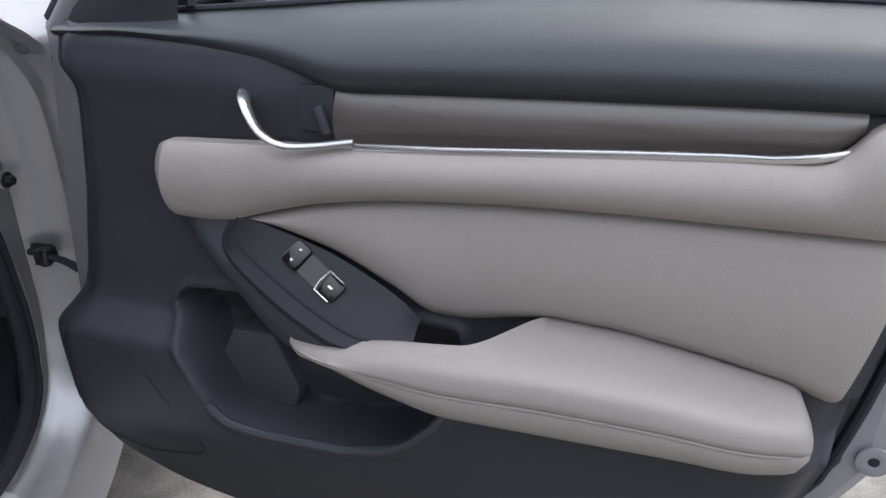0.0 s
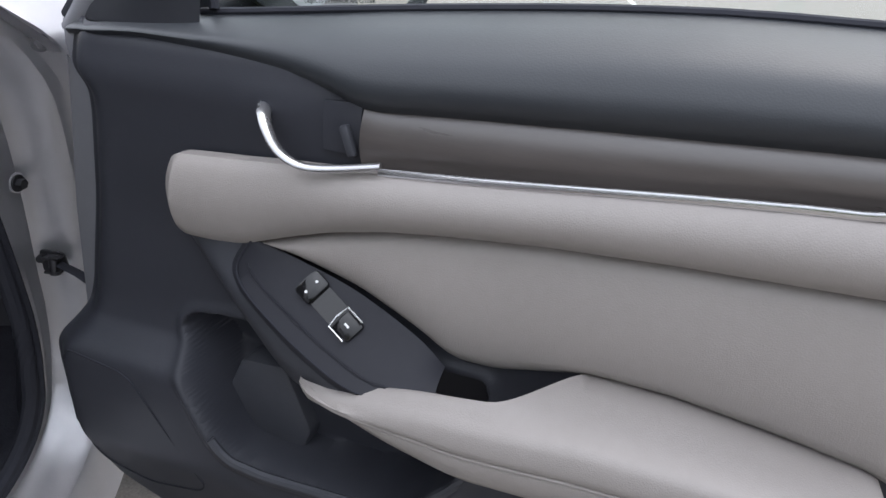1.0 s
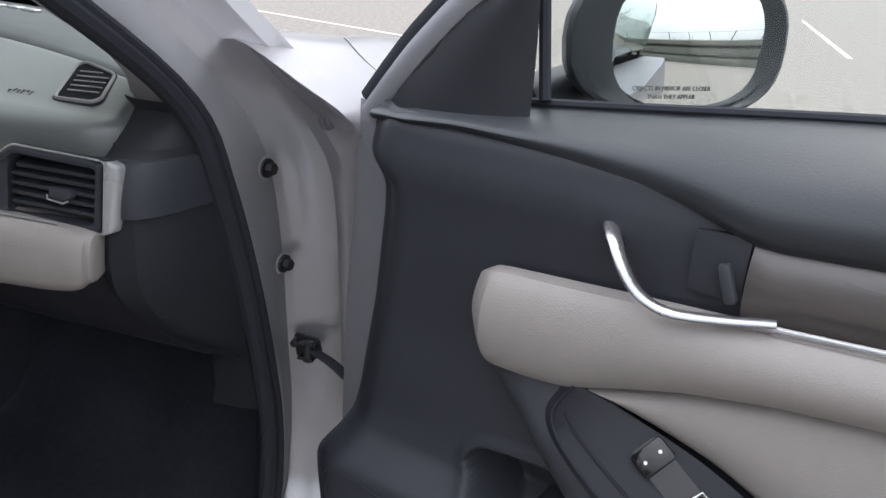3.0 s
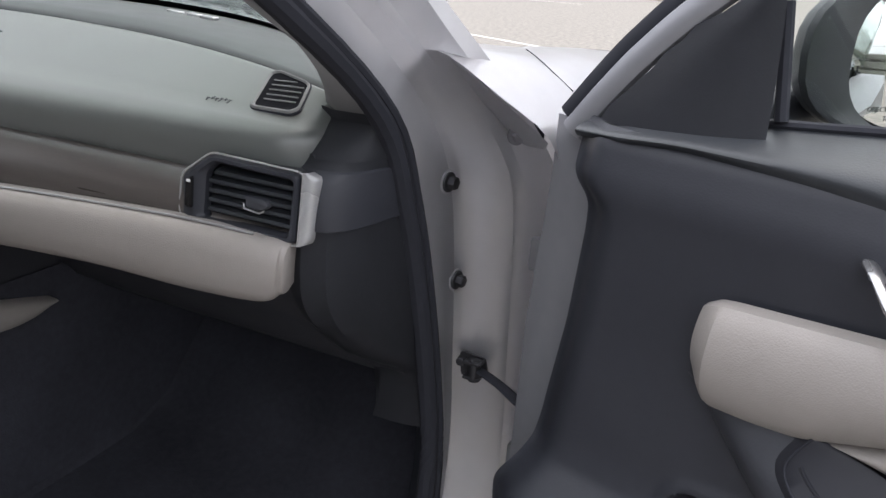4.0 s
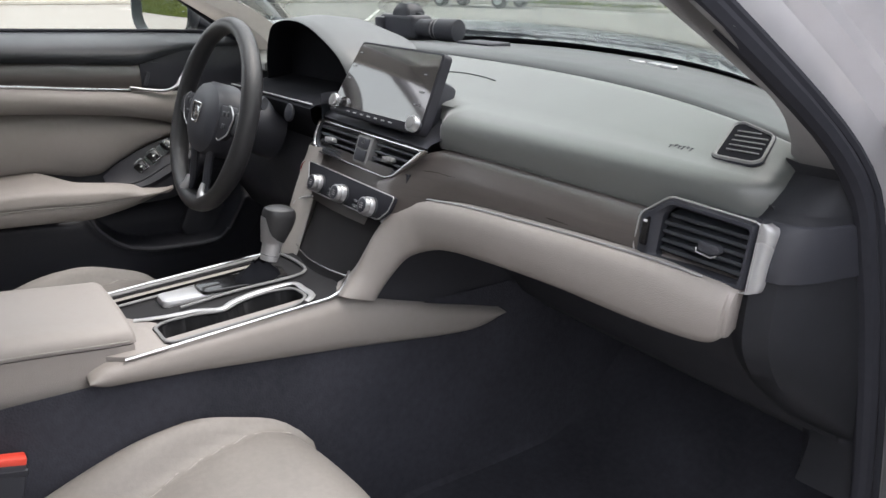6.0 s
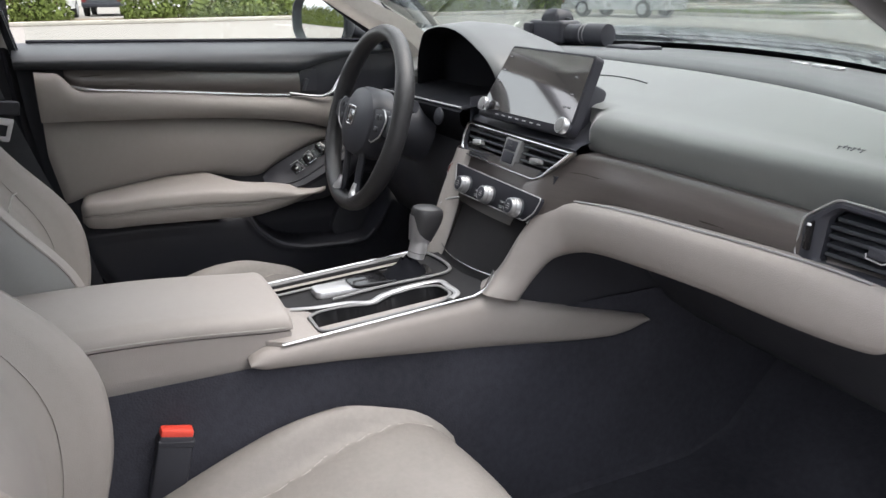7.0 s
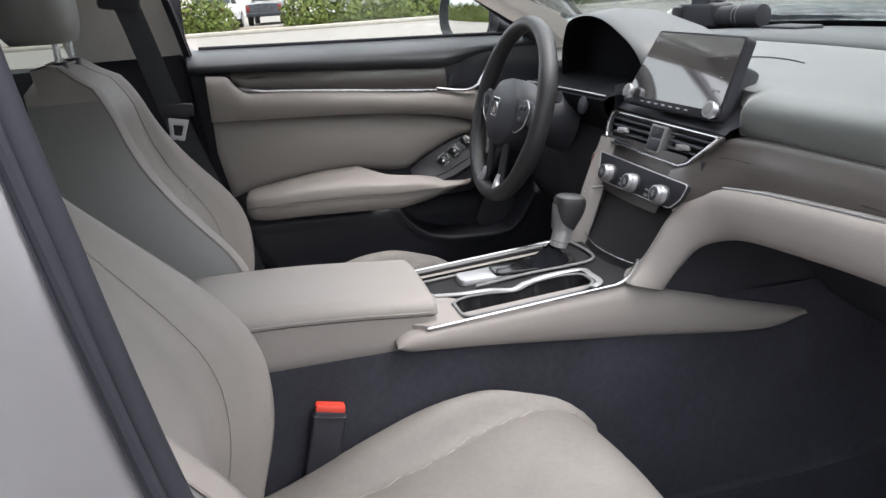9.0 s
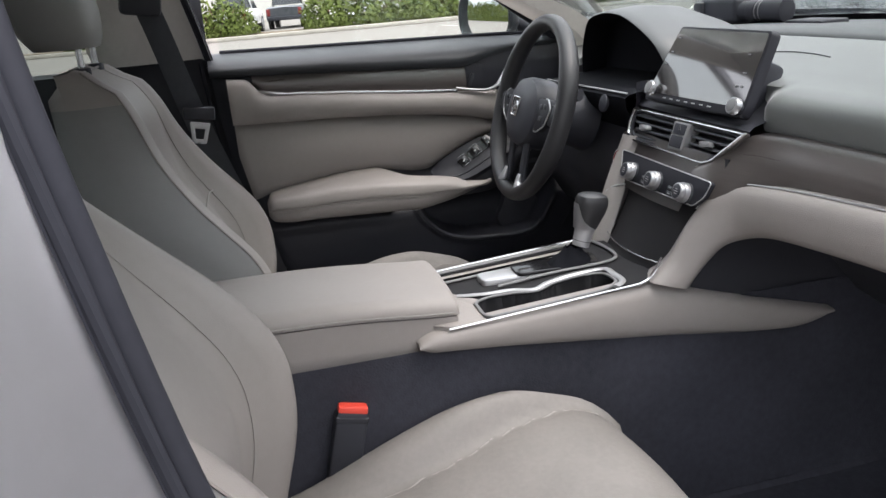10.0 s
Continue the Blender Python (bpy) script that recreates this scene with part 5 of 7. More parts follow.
tube(bm, [Vector((*p, 0.0025)) for p in outer + outer[:1]], 0.0016, 6)
part("rim_shadow_gap", bm, RUBBER, vent)
bm = bmesh.new()
plate(bm, inner, 0.002, Matrix.Translation((0, 0, 0.0022)))
part("back", bm, GAUGE, vent)
for k in range(5):
    bm = bmesh.new()
    y = -0.016 + 0.0095 * k
    xa, xb = poly([(-0.025, -0.010), (0.030, -0.027)])(y), poly([(-0.02, 0.030), (0.017, 0.020), (0.03, -0.015)])(y)
    box(bm, (xa, y - 0.0007, 0.0042), (xb, y + 0.0007, 0.0056), 0.0002, 1)
    part("slat", bm, SATIN_DARK, vent)
bm = bmesh.new()
for k, (w, a) in enumerate(((0.0035, 20), (0.006, -28), (0.005, 24), (0.007, -24), (0.005, 30), (0.0045, -20))):
    x = -0.014 + 0.0056 * k
    box(bm, (x - 0.0007, -w / 2, 0.0), (x + 0.0007, w / 2, 0.0005), 0, 1, pose(0, 0, 0, 0, 0, a * 0.5))
    box(bm, (x - 0.002, w / 2 - 0.0012, 0.0), (x + 0.002, w / 2, 0.0005), 0, 1)
mark = part("airbag_mark", bm, DARK, dash)
mark.matrix_local = axes((0.568, 0.038, pad_z(0.568, 0.038) + 0.0004), (1, 0.1, 0.0), (0, 0.93, 0.36))

# centre stack: vents, climate panel, glossy pocket
stack = thing("centre_stack", "centre stack with air vents, climate knobs and glossy pocket", "centre console")
vm = axes((0.008, -0.068, 0.886), (1, 0.02, 0), (0, 0.38, 1))
outer = rounded([(-0.170, 0.0262), (-0.1735, -0.001), (-0.166, -0.024), (-0.143, -0.0338), (0.088, -0.0358), (0.110, -0.028), (0.171, 0.0262)], 0.006, 4)
inner = rounded([(-0.164, 0.0212), (-0.167, -0.001), (-0.161, -0.020), (-0.141, -0.0290), (0.087, -0.0312), (0.106, -0.0245), (0.156, 0.0212)], 0.005, 4)
bm = bmesh.new()
frame_band(bm, outer, inner, 0.008, vm)
part("vent_frame", bm, CHROME, stack, "satin silver vent frame")
bm = bmesh.new()
plate(bm, inner, 0.002, vm @ Matrix.Translation((0, 0, -0.020)))
part("vent_back", bm, BLACK_LOWER, stack)
bm = bmesh.new()
frame_band(bm, inner, [(x * 0.965, y * 0.86) for x, y in inner], 0.004, vm)
part("vent_lining", bm, DARK, stack, "dark inner lip of the vents")
for x0, x1 in ((-0.158, -0.026), (0.032, 0.146)):
    for k in range(4):
        y = -0.0205 + 0.0115 * k
        trim = 0.032 * (3 - k) / 3
        bm = bmesh.new()
        sec = [(-0.0035, 0.001), (-0.002, 0.0035), (0.0008, 0.003), (0.0045, -0.013), (0.003, -0.014)]
        xa, xb = x0 + (0.5 * trim if x0 < 0 else 0), x1 - (trim if x0 > 0 else 0)
        grid(bm, [[vm @ Vector((x, y + a, b)) for a, b in sec] for x in (xa, xb)], loop=True, ends=True)
        part("slat", bm, DARK_SOFT, stack)
    bm = bmesh.new()
    cx = (x0 + x1) / 2 - (0.008 if x0 > 0 else 0.02)
    plate(bm, rounded([(cx - 0.014, -0.002), (cx + 0.013, 0.001), (cx + 0.017, -0.007), (cx - 0.010, -0.012)], 0.003), 0.010, vm @ Matrix.Translation((0, 0, 0.001)), 0.002)
    part("tab", bm, SATIN_DARK if x0 > 0 else SATIN, stack, "grey vent tab")
bm = bmesh.new()
plate(bm, rounded([(-0.024, 0.0205), (0.028, 0.0205), (0.023, -0.027), (-0.020, -0.027)], 0.005), 0.020, vm @ Matrix.Translation((0, 0, -0.012)), 0.003)
hz = part("hazard_block", bm, SATIN_DARK, stack, "grey hazard switch block")
for y0, y1 in ((-0.001, 0.0165), (-0.023, -0.0035)):
    bm = bmesh.new()
    box(bm, (-0.0155, y0, 0.005), (0.019, y1, 0.0098), 0.002, 2, vm)
    part("switch", bm, DARK, hz)
bm = bmesh.new()
tri = [Vector((0.002 + 0.006 * math.cos(q), 0.009 + 0.005 * math.sin(q), 0.0101)) for q in (math.pi / 2, math.pi * 7 / 6, math.pi * 11 / 6, math.pi / 2)]
tube(bm, [vm @ p for p in tri], 0.0005, 6)
part("hazard_mark", bm, GREY_MARK, hz)
# wood fascia round the vents and the climate panel
bm, rows = bmesh.new(), []
for x in np.linspace(-0.180, 0.106, 28):
    rows.append([Vector((x * (1 - 0.16 * v), lerp(-0.0790, -0.1240, v) + 0.012 * (abs(x) / 0.17) ** 2, lerp(0.872, 0.782, v))) for v in np.linspace(0, 1, 8)])
grid(bm, rows)
bmesh.ops.solidify(bm, geom=bm.faces[:], thickness=0.006)
part("fascia", bm, WOOD, stack, "grey-brown woodgrain fascia round the climate panel")
cm = axes((0.012, -0.1075, 0.816), (1, 0.01, 0), (0, 0.36, 1))
outer = rounded([(-0.142, 0.0265), (0.148, 0.0245), (0.141, 0.000), (0.120, -0.0185), (-0.098, -0.0215), (-0.124, -0.010)], 0.007)
bm = bmesh.new()
plate(bm, outer, 0.008, cm, 0.002)
climate = part("climate_panel", bm, SWITCH, stack, "black climate panel")
bm = bmesh.new()
tube(bm, [cm @ Vector((*p, 0.0078)) for p in outer + outer[:1]], 0.0010, 6)
part("panel_line", bm, SATIN, climate)
for x in (-0.080, 0.004, 0.096):
    km = cm @ Matrix.Translation((x, -0.004, 0.007))
    bm = bmesh.new()
    disc(bm, 0.0165, 0.006, km, 32, 0.002)
    base = part("knob_collar", bm, DARK_SOFT, climate)
    bm = bmesh.new()
    disc(bm, 0.0158, 0.014, km, 36, 0.002)
    disc(bm, 0.0140, 0.021, km, 36, 0.002)
    knob = part("climate_knob", bm, KNOB, climate, "satin chrome climate knob")
    bm = bmesh.new()
    disc(bm, 0.0115, 0.0216, km, 32, 0.001)
    cap = part("knob_face", bm, DARK, knob)
    bm = bmesh.new()
    for dy, w in ((-0.0035, 0.004), (0.0, 0.005), (0.0035, 0.003)):
        box(bm, (-w, dy - 0.0006, 0.0212), (w, dy + 0.0006, 0.0219), 0, 1, km)
    part("knob_mark", bm, GREY_LIGHT, knob)
for x in (-0.038, 0.050):
    for y0, y1 in ((-0.018, -0.011), (-0.009, -0.003)):
        bm = bmesh.new()
        box(bm, (x - 0.010, y0, 0.006), (x + 0.010, y1, 0.0105), 0.0015, 1, cm)
        button = part("button", bm, DARK_SOFT, climate)
        bm = bmesh.new()
        box(bm, (x - 0.004, y0 + 0.003, 0.0104), (x + 0.003, y0 + 0.0042, 0.0108), 0, 1, cm)
        part("button_mark", bm, GREY_LIGHT, button)
bm, rows = bmesh.new(), []
for x in np.linspace(-0.112, 0.118, 20):
    rows.append([Vector((x * (1 - 0.16 * v), lerp(-0.116, -0.176, v) + 0.004 * math.sin(math.pi * v) + 0.02 * (abs(x) / 0.12) ** 2, lerp(0.792, 0.684, v))) for v in np.linspace(0, 1, 8)])
grid(bm, rows)
part("pocket_door", bm, POCKET_FACE, stack, "smooth black pocket door")
bm = bmesh.new()
tube(bm, [Vector((x, -0.1685 + 0.02 * (abs(x) / 0.12) ** 2, 0.701 + 0.25 * abs(x) ** 2)) for x in np.linspace(-0.10, 0.105, 16)], 0.0015, 8)
part("pocket_line", bm, CHROME, stack)
# pale left flank of the stack with the start button
bm, rows = bmesh.new(), []
for p in curve([(-0.160, -0.066, 0.866), (-0.158, -0.080, 0.836), (-0.150, -0.104, 0.790), (-0.140, -0.126, 0.745), (-0.130, -0.150, 0.695), (-0.126, -0.160, 0.660)], 18):
    rows.append([p + Vector(d) for d in ((0.040, -0.004, 0), (0.032, -0.020, 0), (0.020, -0.026, 0), (0.0, -0.026, 0), (-0.016, -0.014, 0), (-0.02, 0.01, 0), (-0.01, 0.06, 0))])
grid(bm, rows)
part("left_flank", bm, LEATHER, stack, "pale grey stack flank")
bm = bmesh.new()
tube(bm, curve([(-0.100, -0.118, 0.786), (-0.124, -0.132, 0.778), (-0.136, -0.140, 0.765), (-0.140, -0.146, 0.740)], 12), 0.0022, 8)
part("flank_line", bm, SATIN, stack, "thin silver line on the flank")
bmk = axes((-0.152, -0.098, 0.822), (1, 0.1, 0), (0, 0.3, 1))
bm = bmesh.new()
disc(bm, 0.0185, 0.010, bmk, 28, 0.003)
start = part("start_button", bm, SATIN, stack, "red start button in silver ring")
bm = bmesh.new()
disc(bm, 0.0135, 0.0115, bmk, 24, 0.001)
part("button_face", bm, LAMP_RED, start)

bm = bmesh.new()
rows = [[Vector((x, y, z)) for x, z in ((-0.115, 0.30), (-0.12, 0.70), (-0.135, 0.80), (-0.15, 0.87), (0.15, 0.87), (0.135, 0.80), (0.112, 0.70), (0.112, 0.30))] for y in (-0.072, 0.0, 0.5)]
rows[0] = [p + Vector((0, -0.06 * clamp((0.80 - p.z) / 0.12), 0)) for p in rows[0]]
grid(bm, rows, loop=True, ends=True)
part("stack_core", bm, BLACK_LOWER, stack)

bm, rows = bmesh.new(), []
for x in np.linspace(-0.190, 0.172, 24):
    rows.append([Vector((x, y + dash_shift(x), z)) for y, z in ((-0.052, 0.905), (-0.056, 0.913), (-0.048, 0.919), (-0.020, 0.926), (0.002, 0.945), (0.012, 0.965))])
rows.insert(0, [p + Vector((-0.006, 0.02, -0.008)) for p in rows[0]])
grid(bm, rows)
part("screen_base", bm, DARK, stack, "dark ledge under the screen")
bm = bmesh.new()
grid(bm, [[Vector((x, y, z)) for x, y in ((-0.20, 0.06), (-0.192, 0.0), (-0.182, -0.045), (-0.170, -0.060))] for z in (0.955, 0.91, 0.87, 0.80, 0.66)])
part("stack_cheek", bm, DARK, stack, "dark cheek beside the steering column")

# touchscreen
sm = axes((0.003, -0.028, 0.989), (1, 0.03, 0), (0, 0.46, 1))
tablet = thing("touchscreen", "tablet-like touchscreen with two silver knobs, switched off", "display", m=sm)
bm = bmesh.new()
plate(bm, rounded([(-0.104, 0.067), (0.142, 0.065), (0.151, -0.052), (0.146, -0.066), (-0.136, -0.067), (-0.134, -0.052)], 0.010), 0.016, Matrix.Translation((0, 0, -0.010)), 0.004)
part("bezel", bm, SWITCH, tablet, "satin black bezel")
bm = bmesh.new()
plate(bm, rounded([(-0.100, 0.062), (0.137, 0.060), (0.145, -0.052), (-0.128, -0.053)], 0.006), 0.0012, Matrix.Translation((0, 0, 0.0055)))
part("panel", bm, SCREEN, tablet, "dark reflecting glass panel")
for kx, ky in ((-0.1065, -0.048), (0.1390, -0.053)):
    km = Matrix.Translation((kx, ky, 0.005))
    bm = bmesh.new()
    disc(bm, 0.0085, 0.010, km, 24, 0.001)
    stem = part("knob_stem", bm, DARK, tablet)
    bm = bmesh.new()
    disc(bm, 0.0128, 0.010, km @ Matrix.Translation((0, 0, 0.008)), 36, 0.002)
    knob = part("knob", bm, KNOB, tablet, "knurled satin chrome knob")
    bm = bmesh.new()
    disc(bm, 0.0100, 0.0106, km @ Matrix.Translation((0, 0, 0.008)), 28, 0.001)
    part("knob_face", bm, SATIN_DARK, knob)
for kx, ky, w in ((-0.092, 0.046, 0.006), (-0.098, 0.021, 0.006), (-0.103, -0.001, 0.005), (0.113, 0.027, 0.005), (0.119, -0.001, 0.006), (0.112, -0.022, 0.004), (0.124, -0.022, 0.004)):
    bm = bmesh.new()
    box(bm, (kx - w, ky - 0.0016, 0.0062), (kx + w, ky + 0.0016, 0.0073), 0.0004, 1)
    key = part("key", bm, DARK, tablet)
    bm = bmesh.new()
    box(bm, (kx - w * 0.7, ky - 0.0006, 0.0072), (kx + w * 0.7, ky + 0.0006, 0.0076))
    part("key_mark", bm, GREY_LIGHT, key)
for k in range(7):
    bm = bmesh.new()
    x = -0.070 + 0.0222 * k
    box(bm, (x - 0.005, -0.0600, 0.0050), (x + 0.005, -0.0578, 0.0068), 0.0004, 1)
    part("key", bm, GREY_LIGHT, tablet)
bm = bmesh.new()
box(bm, (-0.06, -0.05, -0.06), (0.12, 0.03, -0.008), 0.01)
part("mount", bm, DARK, tablet)

# instrument binnacle
hood = thing("instrument_binnacle", "hooded dark instrument binnacle behind the steering wheel", "instrument panel")
bm, rows = bmesh.new(), []
arch = curve([(-0.580, 0.880, 0), (-0.567, 0.920, 0), (-0.545, 0.985, 0), (-0.510, 1.034, 0), (-0.479, 1.058, 0), (-0.425, 1.070, 0), (-0.372, 1.073, 0), (-0.325, 1.069, 0), (-0.283, 1.058, 0), (-0.240, 1.040, 0), (-0.198, 1.017, 0), (-0.172, 0.987, 0), (-0.180, 0.965, 0), (-0.205, 0.944, 0), (-0.250, 0.925, 0)], 56)
for g, dy, dz in ((1.16, 0.22, -0.050), (1.12, 0.14, -0.014), (1.07, 0.07, 0.0), (1.035, 0.025, 0.001), (1.015, 0.004, 0.001), (1.0, 0.0, 0.0), (0.985, 0.004, 0.0), (0.965, 0.02, 0.0), (0.94, 0.055, 0.0)):
    rows.append([Vector((-0.372 + (p.x + 0.372) * g, -0.15 * (p.y - 0.95) + dy, 0.93 + (p.y - 0.93) * g + dz)) for p in arch])
grid(bm, rows[:6])
# same vinyl as the dash top, its shaded slope put into the colour
part("hood", bm, DASH_SHADED, hood, "dark grey instrument hood", angle=60)
bm = bmesh.new()
vs = grid(bm, rows[5:])
bm.faces.new(vs[-1])
part("hood_lining", bm, GAUGE, hood, "matte black lining of the hood")
bm = bmesh.new()
grid(bm, [[Vector((x, y, z + 0.02 * (x + 0.37))) for x in np.linspace(-0.575, -0.16, 16)] for y, z in ((0.06, 0.952), (0.0, 0.942), (-0.055, 0.935), (-0.078, 0.932), (-0.088, 0.926), (-0.085, 0.905), (-0.05, 0.86), (0.0, 0.80))])
part("lower_shelf", bm, GAUGE, hood, "dark panel under the gauges")
bm = bmesh.new()
tube(bm, [Vector((x, -0.081, 0.9335 + 0.02 * (x + 0.37))) for x in np.linspace(-0.57, -0.165, 14)], 0.0018, 8)
part("lower_line", bm, SATIN, hood)
bm = bmesh.new()
disc(bm, 0.017, 0.006, axes((-0.245, -0.088, 0.912), (1, 0, 0), (0, 0.25, 1)), 24, 0.002)
part("trip_knob", bm, DARK, hood, "round dark trim knob")


# ---- centre console ----
console = thing("centre_console", "pale grey centre console with cup holders and gear lever", "centre console")
TOPZ = soft([(-0.60, 0.660), (-0.50, 0.664), (-0.18, 0.686), (-0.10, 0.70)], 0.02)
SIDE_HI = soft([(-0.60, 0.658), (-0.548, 0.658), (-0.53, 0.661), (-0.50, 0.664), (-0.18, 0.684), (-0.09, 0.654), (0.0, 0.628), (0.10, 0.602), (0.14, 0.590)], 0.015)
SIDE_LO = soft([(-0.60, 0.634), (-0.555, 0.632), (-0.40, 0.615), (-0.19, 0.588), (0.0, 0.568), (0.06, 0.564), (0.10, 0.570), (0.13, 0.583), (0.14, 0.588)], 0.015)
for sx in (1, -1):
    bm, rows = bmesh.new(), []
    for y in [-0.560, -0.558, -0.554, -0.549, -0.543, -0.536, *np.linspace(-0.528, 0.137, 50)]:
        lo, hi = SIDE_LO(y), SIDE_HI(y)
        e = math.sqrt(clamp((y + 0.561) / 0.022))
        lo, hi = lerp((lo + hi) / 2, lo, e), lerp((lo + hi) / 2, hi, e)
        out = 0.014 * math.sin(math.pi * 0.5) + 0.012 * smooth01(-0.2, 0.12, y)
        rows.append([Vector((sx * (0.112 + (out if 0 < v < 1 else out - 0.010) + 0.008 * math.sin(math.pi * v)), y, lerp(lo, hi, v))) for v in np.linspace(0, 1, 9)])
    rows = [[Vector((sx * 0.09, r[0].y, r[0].z + 0.002))] + r + [Vector((sx * 0.09, r[-1].y, r[-1].z - 0.001))] for r in rows]
    grid(bm, rows)
    part("side_panel", bm, LEATHER, console, "pale grey leatherette console flank", angle=60)
    bm = bmesh.new()
    tube(bm, [Vector((sx * 0.126, y, TOPZ(y) + 0.002)) for y in np.linspace(-0.512, -0.205, 24)] + [Vector((sx * 0.1255, -0.192, 0.6905)), Vector((sx * 0.1245, -0.183, 0.697)), Vector((sx * 0.1225, -0.174, 0.708)), Vector((sx * 0.120, -0.165, 0.722))], 0.0024, 8, 0.8)
    part("edge_strip", bm, CHROME, console, "thin bright edge strip")
    bm = bmesh.new()
    grid(bm, [[Vector((sx * x, y, z)) for y in np.linspace(-0.95, 0.62, 20)] for x, z in ((0.118, 0.635), (0.122, 0.58), (0.125, 0.45), (0.135, 0.28))])
    part("tunnel_side", bm, CARPET, console, "black carpeted tunnel side")


def holes(rects, x0, x1, y0, y1, zf, depth, bm, nx=40, ny=60):
    """A top plate whose pockets are sunk by depth where the signed outline says so."""
    rows = []
    for y in np.linspace(y0, y1, ny):
        row = []
        for x in np.linspace(x0, x1, nx):
            d = min(inside(r, x, y) for r in rects)
            row.append(Vector((x, y, zf(y) - depth * smooth01(0.001, -0.005, d) + 0.0015 * math.exp(-((d - 0.004) / 0.004) ** 2))))
        rows.append(row)
    grid(bm, rows)


CUPS = rounded([(0.052, -0.452), (0.117, -0.452), (0.118, -0.36), (0.117, -0.255), (0.098, -0.228), (0.052, -0.230), (0.040, -0.27), (0.046, -0.320), (0.066, -0.350), (0.048, -0.385), (0.042, -0.43)], 0.018, 4)
TRAY = rounded([(-0.100, -0.50), (-0.062, -0.50), (-0.060, -0.40), (-0.062, -0.22), (-0.100, -0.22)], 0.010, 3)
GATE = rounded([(-0.056, -0.36), (-0.004, -0.36), (0.004, -0.215), (-0.056, -0.205)], 0.014, 3)
bm = bmesh.new()
holes([CUPS, TRAY], -0.122, 0.122, -0.502, -0.165, TOPZ, 0.055, bm, 70, 100)
part("top_plate", bm, POCKET_FACE, console, "dark console top with cup holders and tray", angle=70)
bm = bmesh.new()
tube(bm, [Vector((x, y, TOPZ(y) + 0.003)) for x, y in CUPS + CUPS[:1]], 0.0029, 8, 0.7)
part("cup_rim", bm, SATIN_DARK, console, "grey rim round the cup holders")
bm = bmesh.new()
tube(bm, [Vector((p.x, p.y, TOPZ(p.y) + 0.003)) for p in curve([(0.116, -0.240, 0), (0.100, -0.221, 0), (0.066, -0.220, 0), (0.036, -0.226, 0), (0.030, -0.28, 0), (0.040, -0.325, 0), (0.054, -0.352, 0), (0.036, -0.385, 0), (0.026, -0.43, 0), (0.010, -0.470, 0)], 50)], 0.0056, 10, 0.40)
part("cup_band", bm, SATIN, console, "broad satin band beside the cup holders")
bm = bmesh.new()
plate(bm, rounded([(-0.012, -0.545), (0.098, -0.545), (0.124, -0.510), (0.1235, -0.452), (0.118, -0.449), (0.052, -0.456), (0.036, -0.440), (-0.012, -0.478)], 0.008), 0.0075, Matrix.Translation((0, 0, 0.6610)), 0.001)
part("rear_plate", bm, LEATHER, console)
bm = bmesh.new()
tube(bm, [Vector((-0.108, y, TOPZ(y) + 0.004)) for y in np.linspace(-0.53, -0.19, 16)], 0.0040, 8, 0.6)
part("tray_rail", bm, SATIN_DARK, console, "satin chrome tray rail")
bm = bmesh.new()
tube(bm, [Vector((-0.058, y, TOPZ(y) + 0.004)) for y in np.linspace(-0.53, -0.22, 16)], 0.0034, 8, 0.6)
part("tray_rail", bm, SATIN_DARK, console, "satin chrome tray rail")
bm = bmesh.new()
tube(bm, [Vector((p[0], p[1], TOPZ(p[1]) + 0.004)) for p in curve([(-0.108, -0.20, 0), (-0.09, -0.185, 0), (-0.03, -0.18, 0), (0.006, -0.19, 0), (0.012, -0.23, 0), (0.006, -0.30, 0), (0.01, -0.40, 0)], 24)], 0.003, 8, 0.8)
part("tray_rail", bm, SATIN_DARK, console, "satin chrome tray rail")
bm = bmesh.new()
plate(bm, GATE, 0.006, Matrix.Translation((0, 0, 0.680)), 0.002)
part("gate_plate", bm, BLACK_GLOSS, console)
bm = bmesh.new()
plate(bm, rounded([(-0.054, -0.42), (-0.010, -0.42), (-0.004, -0.30), (-0.054, -0.30)], 0.012), 0.011, Matrix.Translation((0, 0, 0.670)), 0.005)
part("gate_silver", bm, SATIN, console, "silver brake-switch surround")
bm = bmesh.new()
box(bm, (-0.045, -0.535, 0.662), (-0.004, -0.500, 0.668), 0.001, 1)
part("socket_plate", bm, SATIN, console)
bm = bmesh.new()
for dx in (-0.036, -0.020):
    box(bm, (dx, -0.527, 0.6675), (dx + 0.010, -0.510, 0.6685))
part("socket", bm, BLACK_GLOSS, console)
# gear lever
bm = bmesh.new()
grid(bm, [[Vector((-0.022 + 0.030 * r * math.cos(q) * 0.85, -0.262 + 0.010 * k / 5 + 0.036 * r * math.sin(q), 0.684 + 0.030 * k / 5 + 0.003 * math.sin(5 * q + k))) for q in np.linspace(0, 2 * math.pi, 24, endpoint=False)] for k, r in enumerate((1.1, 0.98, 0.78, 0.60, 0.46, 0.40))], loop=True)
part("gaiter", bm, GAUGE, console, "black leather gear gaiter")
bm = bmesh.new()
tube(bm, [Vector((-0.022, lerp(-0.240, -0.229, t), lerp(0.712, 0.748, t))) for t in np.linspace(0, 1, 8)], lambda t: 0.0146 + 0.0024 * t, 24)
part("lever_collar", bm, SATIN, console, "satin silver gear lever collar")
bm = bmesh.new()
ring(bm, 0.0130, 0.0158, 0.0015, axes((-0.022, -0.2375, 0.7205), (1, 0, 0), (0, 1, -0.3)), 28)
part("collar_groove", bm, SATIN_DARK, console)
bm, rows = bmesh.new(), []
